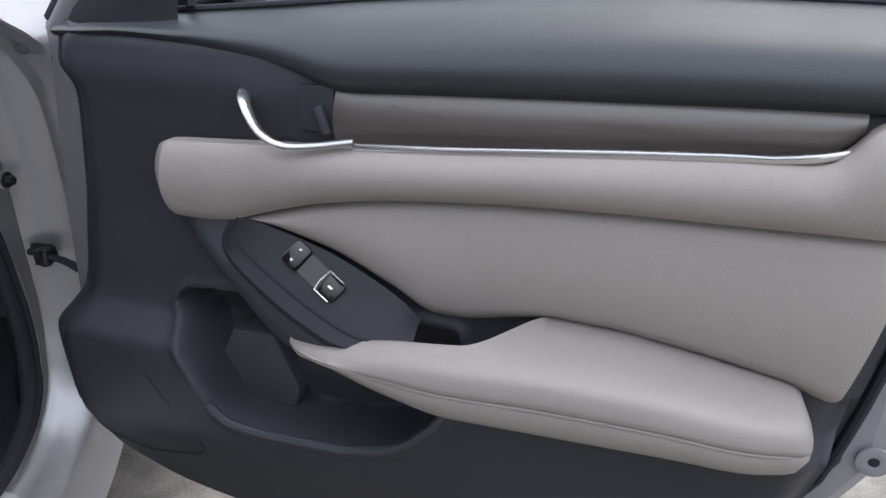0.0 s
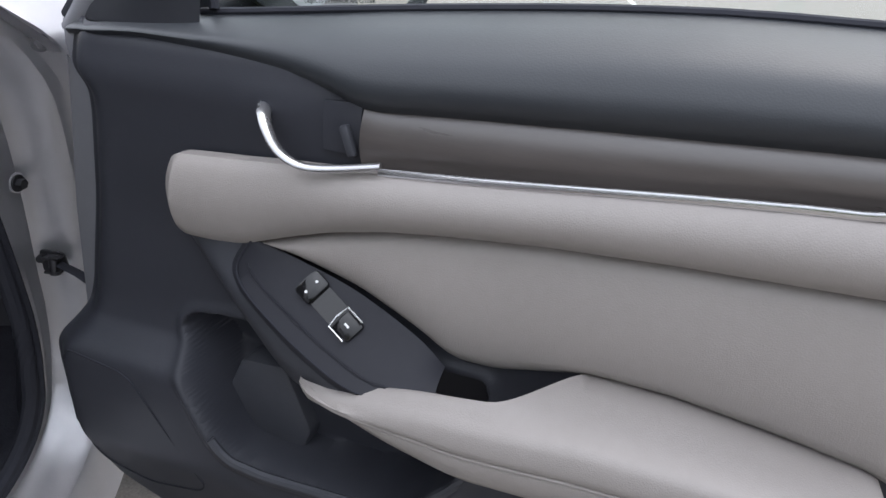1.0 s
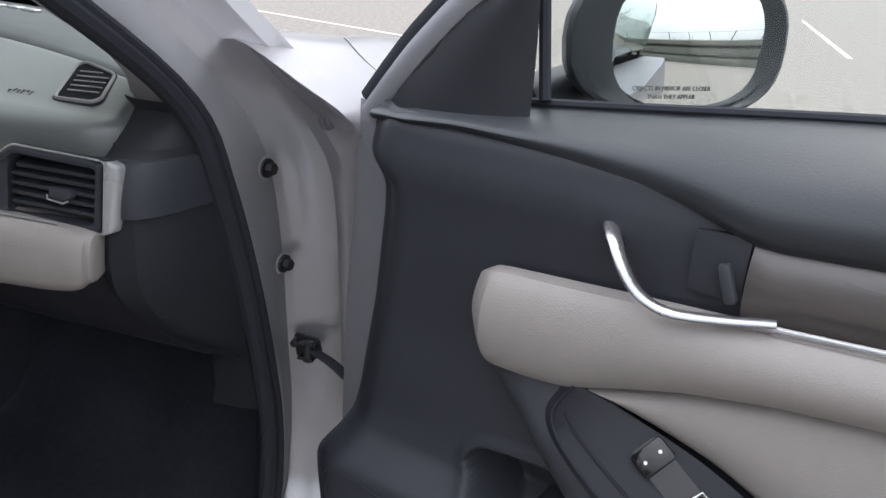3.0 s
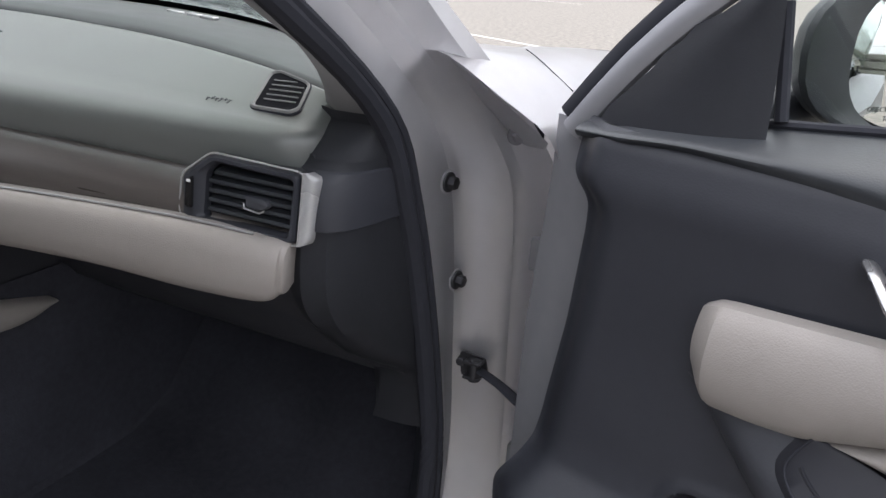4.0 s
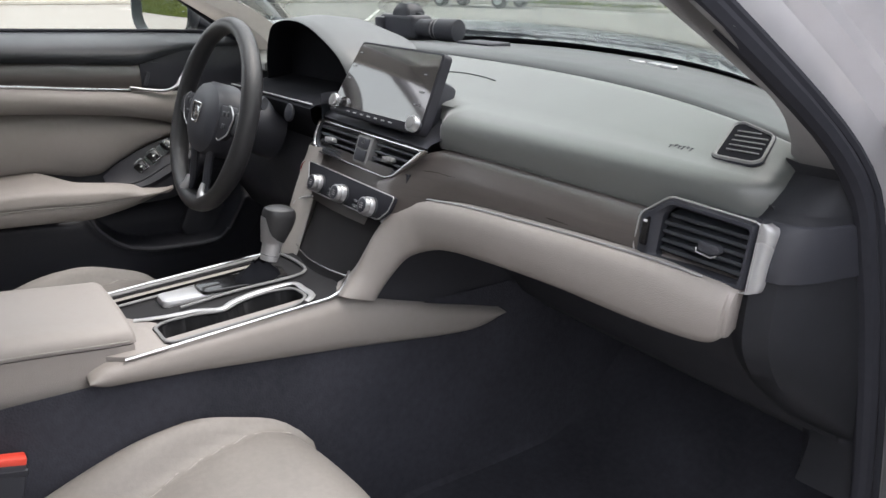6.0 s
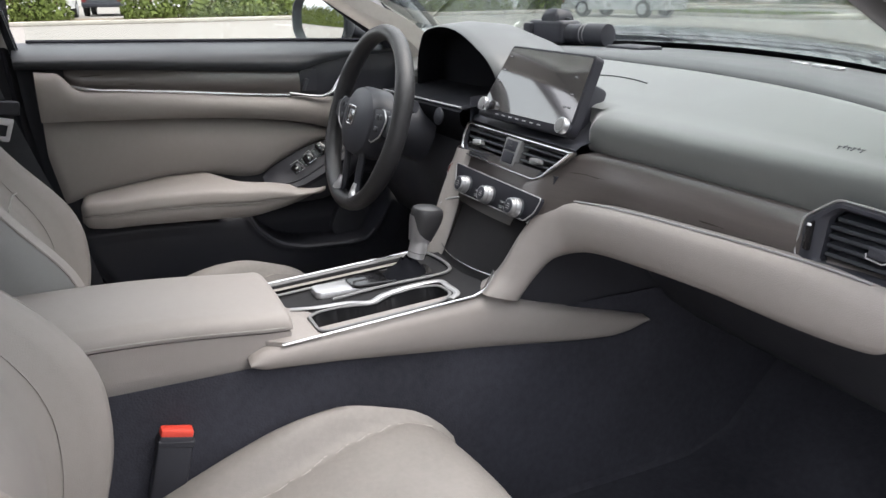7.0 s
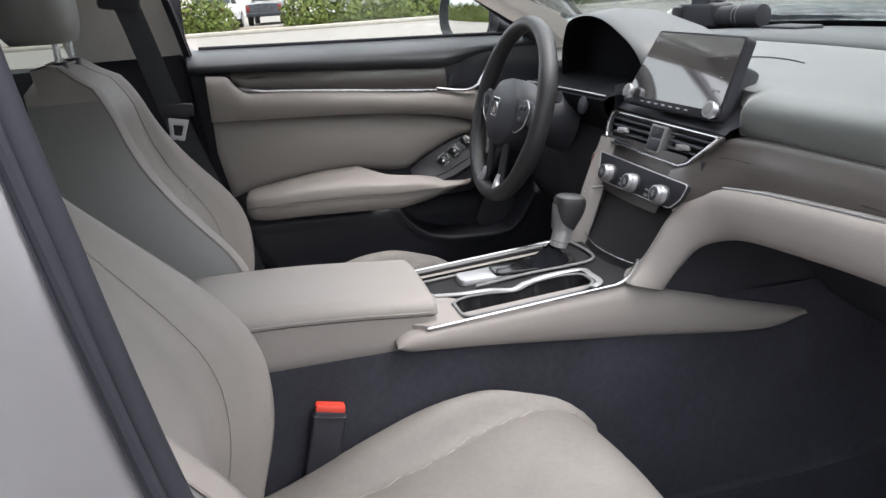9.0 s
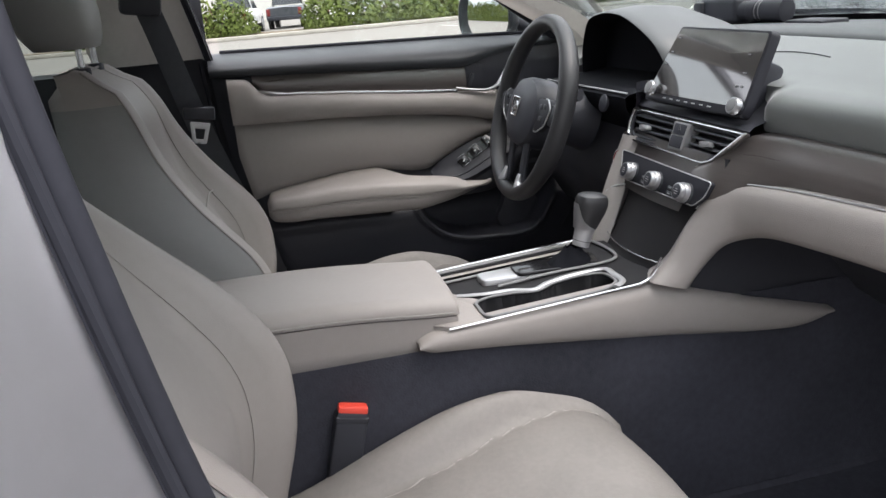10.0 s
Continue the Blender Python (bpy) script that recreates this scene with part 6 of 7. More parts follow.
HEAD = [(0.0172, 0.742, -0.2305), (0.0185, 0.748, -0.2285), (0.0203, 0.756, -0.2255), (0.0226, 0.765, -0.2225), (0.0243, 0.775, -0.2195), (0.0250, 0.784, -0.2175), (0.0245, 0.791, -0.2165), (0.0222, 0.7965, -0.2160), (0.0165, 0.8000, -0.2160), (0.008, 0.8015, -0.2160)]
for r, h, cy in HEAD:
    rows.append([Vector((-0.022 + r * 0.94 * math.copysign(abs(math.cos(q)) ** 0.8, math.cos(q)), cy + r * 1.08 * math.copysign(abs(math.sin(q)) ** 0.8, math.sin(q)), h - 0.16 * r * math.sin(q))) for q in np.linspace(0, 2 * math.pi, 32, endpoint=False)])
grid(bm, rows, loop=True, ends=True)
part("lever_knob", bm, WHEEL, console, "black leather gear knob")
bm, rows = bmesh.new(), []
for (r, h, cy), a in zip(HEAD[:6], (2.2, 1.55, 1.05, 0.75, 0.52, 0.30)):
    rows.append([Vector((-0.022 + (r * 0.94 + 0.0012) * math.copysign(abs(math.cos(q)) ** 0.8, math.cos(q)), cy + (r * 1.08 + 0.0012) * math.copysign(abs(math.sin(q)) ** 0.8, math.sin(q)), h - 0.16 * r * math.sin(q))) for q in np.linspace(-math.pi / 2 - a, -math.pi / 2 + a, 15)])
grid(bm, rows)
bmesh.ops.solidify(bm, geom=bm.faces[:], thickness=0.001)
part("knob_accent", bm, SATIN, console, "satin silver blade of the gear knob")
# armrest box
armbox = thing("console_armrest", "pale grey leatherette armrest lid over the console box", "armrest")
RISE = soft([(-1.0, 0.021), (-0.74, 0.021), (-0.64, 0.016), (-0.49, 0.0)], 0.06)
LID = [(-0.108, 0.676), (-0.1105, 0.686), (-0.108, 0.694), (-0.100, 0.6995), (-0.085, 0.7025), (-0.04, 0.7055), (0.0, 0.7065), (0.04, 0.7055), (0.082, 0.7020), (0.097, 0.6985), (0.105, 0.692), (0.1085, 0.684), (0.1085, 0.677)]
bm, rows = bmesh.new(), []
for y, e, w in [(-0.4895, 0.25, 0.93), (-0.4895, 0.62, 0.95), (-0.4915, 0.82, 0.97), (-0.4955, 0.94, 0.985), (-0.502, 1.0, 0.995), *[(y, 1.0, 1.0) for y in np.linspace(-0.512, -0.90, 24)]]:
    rows.append([Vector((x * w, y, 0.677 + (z - 0.677) * e + RISE(y))) for x, z in LID])
rows.insert(0, [Vector((p.x, p.y, 0.676)) for p in rows[0]])
grid(bm, rows)
part("lid", bm, LEATHER, armbox, "padded armrest lid", angle=50)
bm = bmesh.new()
tube(bm, [Vector((0.1090, y, 0.6815 + RISE(y))) for y in np.linspace(-0.500, -0.90, 40)], 0.0011, 6)
tube(bm, [Vector((x, -0.4902, 0.681)) for x in np.linspace(-0.10, 0.10, 10)], 0.0011, 6)
part("stitching", bm, STITCH, armbox)
bm = bmesh.new()
rows = [[Vector((x, y, z)) for x, z in ((-0.106, 0.674 + RISE(y)), (-0.110, 0.64), (-0.10, 0.60), (0.10, 0.60), (0.1085, 0.629 + 0.018 * smooth01(-0.55, -0.75, y)), (0.1080, 0.650), (0.1070, 0.6745 + RISE(y)))] for y in np.linspace(-0.493, -0.90, 14)]
grid(bm, rows, loop=True, ends=True)
part("box", bm, LEATHER, armbox, "pale grey console box")


# ---- seats ----
F_BOL = soft([(0.40, -0.80), (0.48, -0.778), (0.56, -0.752), (0.62, -0.745), (0.70, -0.752), (0.76, -0.786), (0.84, -0.862), (0.92, -0.938), (1.0, -0.985), (1.06, -1.020), (1.10, -1.045)], 0.04)
BACK_W = soft([(0.40, 0.225), (0.50, 0.240), (0.65, 0.258), (0.80, 0.250), (0.90, 0.228), (0.97, 0.208), (1.03, 0.188), (1.075, 0.150), (1.09, 0.11)], 0.03)
REAR_Y = poly([(0.40, -0.95), (0.7, -1.03), (1.10, -1.155)])


def seat(name, x0, label, lean=0.0):
    s = thing(name, label, "car seat", (x0, 0, 0), group="front seats")
    # cushion
    bm, rows = bmesh.new(), []
    seamL, seamR = [], []
    for k in range(33):
        t = k / 32
        y = lerp(-0.86, -0.262, t)
        ys = y + 0.016 * t
        front = smooth01(0.82, 1.0, t)
        w = 0.255 - 0.012 * smooth01(0.6, 1, t) - 0.035 * front ** 3
        zc = soft([(-0.86, 0.455), (-0.70, 0.470), (-0.55, 0.500), (-0.42, 0.522), (-0.34, 0.524), (-0.29, 0.505), (-0.262, 0.46), (-0.25, 0.42)], 0.02)(y)
        zb = soft([(-0.86, 0.43), (-0.74, 0.468), (-0.62, 0.521), (-0.53, 0.554), (-0.45, 0.565), (-0.38, 0.560), (-0.31, 0.536), (-0.26, 0.47)], 0.03)(y - 0.03 * front)
        su = lerp(0.56, 0.84, smooth01(0.30, 0.95, t))     # the centre panel widens toward the front
        row = []
        for u in np.linspace(-1, 1, 57):
            au = abs(u)
            bol = smooth01(su - 0.04, su + 0.24 * (1 - 0.5 * t), au)
            z = lerp(zc, zb, bol) - 0.006 * math.exp(-((au - su) / 0.035) ** 2) - 0.10 * max(0, (au - 0.86) / 0.14) ** 2.2
            z += 0.0025 * noise.noise((u * 3, y * 9, x0)) - 0.004 * smooth01(0.5, 0, au)
            row.append(Vector((u * w, ys - 0.03 * max(0, t - 0.55) / 0.45 * au ** 2.2, z)))
        seamL.append(row[round(28 - 28 * su)].lerp(row[round(28 - 28 * su) + 1], 0.5) - Vector((0, 0, 0.0006)))
        seamR.append(row[round(28 + 28 * su)].lerp(row[round(28 + 28 * su) - 1], 0.5) - Vector((0, 0, 0.0006)))
        rows.append([Vector((-w * 0.97, ys, 0.30))] + row + [Vector((w * 0.97, ys, 0.30))])
    rows.append([Vector((p.x * 0.98, p.y + 0.012, min(p.z - 0.03, 0.36))) for p in rows[-1]])
    rows.append([Vector((p.x * 0.95, p.y - 0.02, 0.30)) for p in rows[-1]])
    grid(bm, rows)
    cushion = part("seat_cushion", bm, SEAT_WORN, s, "pale grey seat cushion", angle=70)
    # backrest
    bm, rows, backs = bmesh.new(), [], []
    lines = {0.60: [], -0.60: []}
    for k in range(35):
        z = lerp(0.44, 1.092, k / 34)
        tip = lean * smooth01(0.78, 1.06, z)                # a more upright backrest
        w, yb, yr = BACK_W(z), F_BOL(z) + tip, REAR_Y(z) + tip
        top = smooth01(1.05, 1.092, z)
        yb, yr = lerp(yb, (yb + yr) / 2, 0.6 * top), lerp(yr, (yb + yr) / 2, 0.6 * top)
        rec = 0.066 * smooth01(1.0, 0.72, z) + 0.014
        row = []
        z -= 0.030 * smooth01(0.88, 1.09, z)
        for u in np.linspace(-1, 1, 27):
            au = abs(u)
            y = yb - rec * (1 - smooth01(0.50, 0.82, au)) - 0.006 * math.exp(-((au - 0.60) / 0.04) ** 2) - 0.05 * max(0, (au - 0.86) / 0.14) ** 2
            row.append(Vector((u * w, y, z)))
        for q in lines:
            u = (q + 1) / 2 * 26
            lines[q].append(row[int(round(u))] + Vector((0, 0.0012, 0)))
        back = [Vector((w * 1.0, lerp(row[-1].y, yr, 0.5), z)), Vector((w * 0.93, yr + 0.01, z)), Vector((w * 0.5, yr, z)), Vector((-w * 0.5, yr, z)), Vector((-w * 0.93, yr + 0.01, z)), Vector((-w, lerp(row[0].y, yr, 0.5), z))]
        rows.append(row[1:26])
        backs.append(row[25:] + back + row[:2])
    top = [p + Vector((0, -0.02, 0.006)) for p in rows[-1]]
    grid(bm, rows + [top])
    rest = part("backrest", bm, LEATHER, s, "pale grey bolstered backrest", angle=70)
    bm = bmesh.new()
    grid(bm, backs[:32])
    part("side_panel", bm, SEAT_SIDE, s, "grey side and back of the seat, darker than its front", angle=70)
    bm = bmesh.new()
    vs = grid(bm, backs[31:])
    bm.faces.new([v for v in vs[-1]])
    part("shoulder", bm, LEATHER, rest, "pale grey top of the backrest", angle=70)
    bm = bmesh.new()
    tube(bm, [r[-1] + Vector((0, 0.001, 0)) for r in rows] + [r[0] + Vector((0, 0.001, 0)) for r in rows[::-1]], 0.0022, 6)
    part("piping", bm, LEATHER, rest)
    bm = bmesh.new()
    for q in lines:
        bm = bmesh.new()
        tube(bm, lines[q], 0.0009, 6)
        part("back_stitching", bm, LEATHER, rest)
    bm = bmesh.new()
    tube(bm, seamL[3:-2], 0.0012, 6)
    part("cushion_stitching", bm, STITCH, cushion)
    bm = bmesh.new()
    tube(bm, seamR[3:-2], 0.0012, 6)
    part("cushion_stitching", bm, STITCH, cushion)
    # headrest on two posts
    bm, rows = bmesh.new(), []
    for k in range(13):
        q = k / 12
        z = lerp(1.100, 1.285, q)
        r = math.sin(math.pi * (0.12 + 0.76 * q)) ** 0.35
        rows.append([Vector((0.135 * r * math.copysign(abs(math.cos(a)) ** 0.7, math.cos(a)), -1.112 + lean - 0.04 * q + 0.072 * r * math.copysign(abs(math.sin(a)) ** 0.8, math.sin(a)), z)) for a in np.linspace(0, 2 * math.pi, 28, endpoint=False)])
    grid(bm, rows, loop=True, ends=True)
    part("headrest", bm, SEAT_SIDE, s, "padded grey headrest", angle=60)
    for x in (-0.065, 0.065):
        bm = bmesh.new()
        tube(bm, [Vector((x, -1.085 + lean, z)) for z in np.linspace(1.02, 1.13, 5)], 0.006, 12)
        part("headrest_post", bm, CHROME, s, "chrome headrest post")
        bm = bmesh.new()
        disc(bm, 0.014, 0.012, Matrix.Translation((x, -1.085 + lean, 1.056)), 16, 0.003)
        part("post_guide", bm, DARK, s)
    for sx in (-1, 1):
        bm = bmesh.new()
        box(bm, (sx * 0.18 - 0.02, -0.82, 0.27), (sx * 0.18 + 0.02, -0.36, 0.315), 0.005)
        part("seat_rail", bm, DARK, s)
    if x0 > 0:
        return s
    bm = bmesh.new()
    w, yb = BACK_W(0.785), F_BOL(0.785)
    tube(bm, [Vector((u * w, yb - 0.047 * (1 - smooth01(0.50, 0.82, abs(u))) - 0.006, 0.785)) for u in np.linspace(-0.58, 0.58, 14)], 0.0016, 6)
    part("cross_seam", bm, STITCH, rest)
    return s


seat("passenger_seat", 0.372, "pale grey leatherette front passenger seat")
seat("driver_seat", -0.372, "pale grey leatherette driver's seat with headrest", 0.065)
bench = thing("rear_bench", "pale grey rear bench backrest", "car seat")
bm = bmesh.new()
grid(bm, [[Vector((x, y - 0.02 * math.cos(x * 6), z)) for x in np.linspace(-0.66, 0.66, 20)] for y, z in ((-1.45, 0.30), (-1.42, 0.47), (-1.50, 0.52), (-1.85, 0.50), (-1.95, 0.62), (-2.02, 0.85), (-2.10, 1.0), (-2.16, 1.03), (-2.25, 0.98))])
part("backrest", bm, LEATHER, bench)
bm = bmesh.new()
box(bm, (-0.66, -2.2, 0.28), (0.66, -1.47, 0.44), 0.02)
part("base", bm, DARK, bench)

# seat belt on the driver's side, buckle beside the passenger seat
belt = thing("seat_belt", "dark seat belt hanging from the centre pillar with silver tongue", "seat belt")
bm, rows = bmesh.new(), []
for p in curve([(-0.648, -0.945, 1.19), (-0.660, -0.925, 1.12), (-0.668, -0.880, 0.93), (-0.672, -0.835, 0.78), (-0.685, -0.775, 0.60), (-0.70, -0.74, 0.45)], 24):
    rows.append([p + Vector((0.010 * w, 0.026 * w, 0.006 * w)) for w in (-1, -0.5, 0, 0.5, 1)])
grid(bm, rows)
bmesh.ops.solidify(bm, geom=bm.faces[:], thickness=0.002)
part("webbing", bm, BELT, belt)
bm = bmesh.new()
box(bm, (-0.012, -0.034, -0.012), (0.014, 0.034, 0.016), 0.005, 2, axes((-0.661, -0.868, 0.928), (1, 0.1, 0), (0, 1, -0.1)))
part("tongue_grip", bm, DARK, belt)
tm = axes((-0.652, -0.872, 0.888), (0, 1, -0.2), (0.1, 0.2, 1))
bm = bmesh.new()
frame_band(bm, rounded([(-0.022, 0.024), (0.022, 0.024), (0.015, -0.024), (-0.015, -0.024)], 0.004, 3), rounded([(-0.011, 0.010), (0.011, 0.010), (0.008, -0.014), (-0.008, -0.014)], 0.002, 3), 0.003, tm)
part("tongue", bm, SILVER, belt, "bright metal belt tongue")
bm = bmesh.new()
box(bm, (-0.018, -0.042, -0.03), (0.018, 0.042, 0.035), 0.010, 2, axes((-0.652, -0.945, 1.175), (1, 0.1, 0), (0, 1, -0.15)))
part("guide", bm, DARK, belt, "dark belt guide")
buckle = thing("belt_buckle", "black seat-belt buckle with red release button", "buckle", (0.138, -0.667, 0.575))
bm = bmesh.new()
box(bm, (-0.012, -0.026, -0.13), (0.012, 0.022, -0.004), 0.006, 2, pose(0, 0, 0, -14, 0, 0))
part("stalk", bm, DARK, buckle)
bm = bmesh.new()
box(bm, (-0.010, -0.024, -0.012), (0.010, 0.020, 0.004), 0.004, 2, pose(0, 0, 0, -13, 0, 0))
part("button", bm, RED, buckle, "red release button")
bm = bmesh.new()
box(bm, (-0.0125, -0.027, -0.022), (0.0125, 0.023, -0.011), 0.002, 1, pose(0, 0, 0, -13, 0, 0))
part("collar", bm, DARK, buckle)

# ---- steering wheel ----
WC = (-0.373, -0.196, 0.8985)
wm = axes(WC, (1, 0, 0), (0, 0.294, 0.956))       # z toward the driver
wheel_thing = thing("steering_wheel", "black leather three-spoke steering wheel", "steering wheel", m=wm)
bm = bmesh.new()
R = 0.176
rows = []
for q in np.linspace(0, 2 * math.pi, 64, endpoint=False):
    rr = 0.0155 + 0.0015 * math.exp(-((math.cos(q) ** 2 - 0.8) / 0.2) ** 2)
    rows.append([Vector(((R + rr * math.cos(a)) * math.cos(q), (R + rr * math.cos(a)) * math.sin(q), rr * 1.15 * math.sin(a))) for a in np.linspace(0, 2 * math.pi, 16, endpoint=False)])
rows.append(rows[0])
grid(bm, rows, loop=True)
bmesh.ops.remove_doubles(bm, verts=bm.verts[:], dist=1e-5)
part("rim", bm, WHEEL, wheel_thing)
bm, rows = bmesh.new(), []
for q, z in ((0.078, -0.03), (0.078, 0.004), (0.072, 0.018), (0.055, 0.027), (0.03, 0.031), (0.008, 0.032)):
    rows.append([Vector((q * 1.06 * math.copysign(abs(math.cos(a)) ** 0.85, math.cos(a)), q * 0.92 * math.copysign(abs(math.sin(a)) ** 0.8, math.sin(a)) - 0.008, z)) for a in np.linspace(0, 2 * math.pi, 36, endpoint=False)])
grid(bm, rows, loop=True, ends=True)
part("hub", bm, DARK, wheel_thing, "dark airbag hub")
bm = bmesh.new()
frame_band(bm, rounded([(-0.024, 0.020), (0.024, 0.020), (0.017, -0.020), (-0.017, -0.020)], 0.007), rounded([(-0.020, 0.016), (0.020, 0.016), (0.0135, -0.0165), (-0.0135, -0.0165)], 0.006), 0.004, Matrix.Translation((0, 0, 0.031)))
box(bm, (-0.0125, -0.011, 0.0310), (0.0125, 0.011, 0.0335), 0.002, 2)
part("emblem", bm, CHROME, wheel_thing, "chrome emblem plate")
for sx in (-1, 1):
    bm = bmesh.new()
    box(bm, (0.060 * sx if sx > 0 else -0.172, -0.020, -0.012), (0.172 if sx > 0 else -0.060, 0.022, 0.010), 0.008)
    spoke = part("spoke", bm, DARK_SOFT, wheel_thing)
    shape = [(sx * 0.062, 0.026), (sx * 0.118, 0.030), (sx * 0.140, 0.012), (sx * 0.124, -0.022), (sx * 0.086, -0.040), (sx * 0.062, -0.030)]
    bm = bmesh.new()
    plate(bm, rounded(shape[::sx], 0.010), 0.014, Matrix.Identity(4), 0.004)
    pod = part("button_pod", bm, SWITCH, spoke, "dark button pod")
    bm = bmesh.new()
    lp = rounded(shape, 0.010)
    tube(bm, [Vector((*p, 0.0125)) for p in lp if abs(p[0]) > 0.074], 0.0015, 6)
    part("pod_rim", bm, SATIN, spoke, "silver pod outline")
    for dx, dy, w in ((0.094, 0.012, 0.007), (0.113, 0.014, 0.006), (0.102, -0.010, 0.009)):
        bm = bmesh.new()
        box(bm, (sx * dx - w, dy - 0.005, 0.012), (sx * dx + w, dy + 0.005, 0.0162), 0.002, 2)
        key = part("button", bm, DARK_SOFT, spoke)
for sx in (-1, 1):
    bm = bmesh.new()
    tube(bm, curve([(sx * 0.045, -0.055, 0.006), (sx * 0.040, -0.10, 0.002), (sx * 0.040, -0.14, -0.002), (sx * 0.050, -0.168, 0.0)], 10), 0.012, 10, 0.6, up=(0, 0, 1))
    part("lower_spoke", bm, DARK, wheel_thing)
for sx in (-1, 1):
    bm = bmesh.new()
    tube(bm, curve([(sx * 0.043, -0.130, 0.006), (sx * 0.044, -0.148, 0.007), (sx * 0.052, -0.163, 0.007)], 8), lambda t: 0.006 + 0.009 * t, 10, 0.6)
    part("spoke_accent", bm, SATIN, wheel_thing, "bright lower spoke accent")
bm = bmesh.new()
tube(bm, [Vector((0, 0, z)) for z in np.linspace(-0.02, -0.13, 6)], lambda t: 0.045 + 0.02 * t, 24)
part("column_shroud", bm, DARK, wheel_thing, "dark column shroud")
for sx in (-1, 1):
    bm = bmesh.new()
    tube(bm, [Vector((sx * (0.04 + 0.10 * t), 0.035 + 0.015 * t, -0.045 + 0.006 * t)) for t in np.linspace(0, 1, 6)], lambda t: 0.008 + 0.004 * t, 10, 0.6)
    part("stalk", bm, DARK, wheel_thing, "dark control stalk")

# ---- camera left on the dash ----
dslr = thing("photo_camera", "black digital photo camera with long lens lying on the dash", "photo camera", m=pose(-0.432, 0.292, 1.0265, 0, 0, 4))
bm = bmesh.new()
box(bm, (-0.070, -0.030, 0.0), (0.062, 0.028, 0.052), 0.010, 3)
box(bm, (-0.076, -0.040, 0.006), (-0.044, -0.018, 0.046), 0.007, 2)
part("camera_body", bm, DARK, dslr)
bm, rows = bmesh.new(), []
for z, w, d in ((0.044, 0.034, 0.026), (0.058, 0.032, 0.025), (0.068, 0.026, 0.022), (0.076, 0.018, 0.016)):
    rows.append([Vector((0.006 + x * w, y * d, z)) for x, y in ((-1, -0.8), (-0.8, -1), (0.8, -1), (1, -0.8), (1, 0.8), (0.8, 1), (-0.8, 1), (-1, 0.8))])
grid(bm, rows, loop=True, ends=True)
part("prism", bm, DARK, dslr)
for x, r, h in ((-0.042, 0.010, 0.010), (0.040, 0.008, 0.008)):
    bm = bmesh.new()
    disc(bm, r, h, Matrix.Translation((x, 0.004, 0.049)), 18, 0.001)
    part("dial", bm, DARK_SOFT, dslr)
lm = axes((0.048, -0.006, 0.0245), (0, 0, 1), (-0.16, 1, 0))
if lm.to_3x3().col[2].x < 0:
    lm = lm @ pose(0, 0, 0, 180, 0, 0)
bm = bmesh.new()
for r, d0, d1 in ((0.0205, 0.0, 0.030), (0.0215, 0.030, 0.052), (0.0200, 0.052, 0.070), (0.0240, 0.070, 0.122)):
    disc(bm, r, d1 - d0, lm @ Matrix.Translation((0, 0, d0)), 28, 0.002)
lens = part("lens", bm, DARK, dslr)
for d in (0.054, 0.064):
    bm = bmesh.new()
    ring(bm, 0.0190, 0.0212, 0.0022, lm @ Matrix.Translation((0, 0, d)), 28)
    part("lens_ring", bm, SATIN_DARK, lens)
bm = bmesh.new()
box(bm, (0.20, -0.02, -0.004), (0.30, 0.045, 0.008), 0.004, 2)
part("lens_cap", bm, DARK, dslr, "flat black pouch beside the lens")
bm = bmesh.new()
tube(bm, curve([(-0.056, 0, 0.040), (-0.085, 0.01, 0.038), (-0.10, 0.0, 0.022), (-0.125, -0.01, 0.008), (-0.16, -0.01, 0.004)], 14), 0.006, 8, 0.4)
part("strap", bm, BELT, dslr)


# ---- the parking lot ----
rng = random.Random(7)


def leafy(bm, centre, size, count, leaf):
    for _ in range(count):
        d = Vector((rng.gauss(0, 1), rng.gauss(0, 1), rng.gauss(0, 1))).normalized()
        r = rng.uniform(0.72, 1.05) * (1 + 0.25 * noise.noise(d * 2.1 + Vector(centre)))
        c = Vector(centre) + Vector((d.x * size[0] * r, d.y * size[1] * r, abs(d.z) * size[2] * r if d.z > -0.2 else d.z * 0.2 * size[2]))
        a = Vector((rng.gauss(0, 1), rng.gauss(0, 1), rng.gauss(0, 1))).normalized()
        b = a.cross(d + Vector((0.01, 0.02, 0.03))).normalized()
        s = leaf * rng.uniform(0.6, 1.3)
        vs = [bm.verts.new(c + a * s), bm.verts.new(c + b * s * 0.5), bm.verts.new(c - a * s), bm.verts.new(c - b * s * 0.5)]
        bm.faces.new(vs)


def shrub(name, x, y, w, d, h, mat, label, leaf=0.09, count=900, group=""):
    t = thing(name, label, "shrub", (x, y, 0), group=group)
    bm = bmesh.new()
    for k in range(5):
        q = rng.uniform(0, 6.28)
        tube(bm, curve([(0, 0, 0), (0.2 * w * math.cos(q), 0.2 * d * math.sin(q), 0.4 * h), (0.45 * w * math.cos(q), 0.45 * d * math.sin(q), 0.75 * h)], 5), 0.025, 6)
    part("stems", bm, BARK, t)
    bm = bmesh.new()
    lumps = max(3, int(w * 1.6))
    for k in range(lumps):
        cx = lerp(-w / 2, w / 2, (k + 0.5) / lumps)
        leafy(bm, (cx + rng.uniform(-0.1, 0.1), rng.uniform(-0.15, 0.15) * d, 0.05 * h), (w / lumps * 0.95, d * 0.5 * rng.uniform(0.8, 1.1), h * rng.uniform(0.78, 1.05)), count // lumps, leaf)
    tagged(part("foliage", bm, mat, t, smooth=False), kind="stuff")
    return t


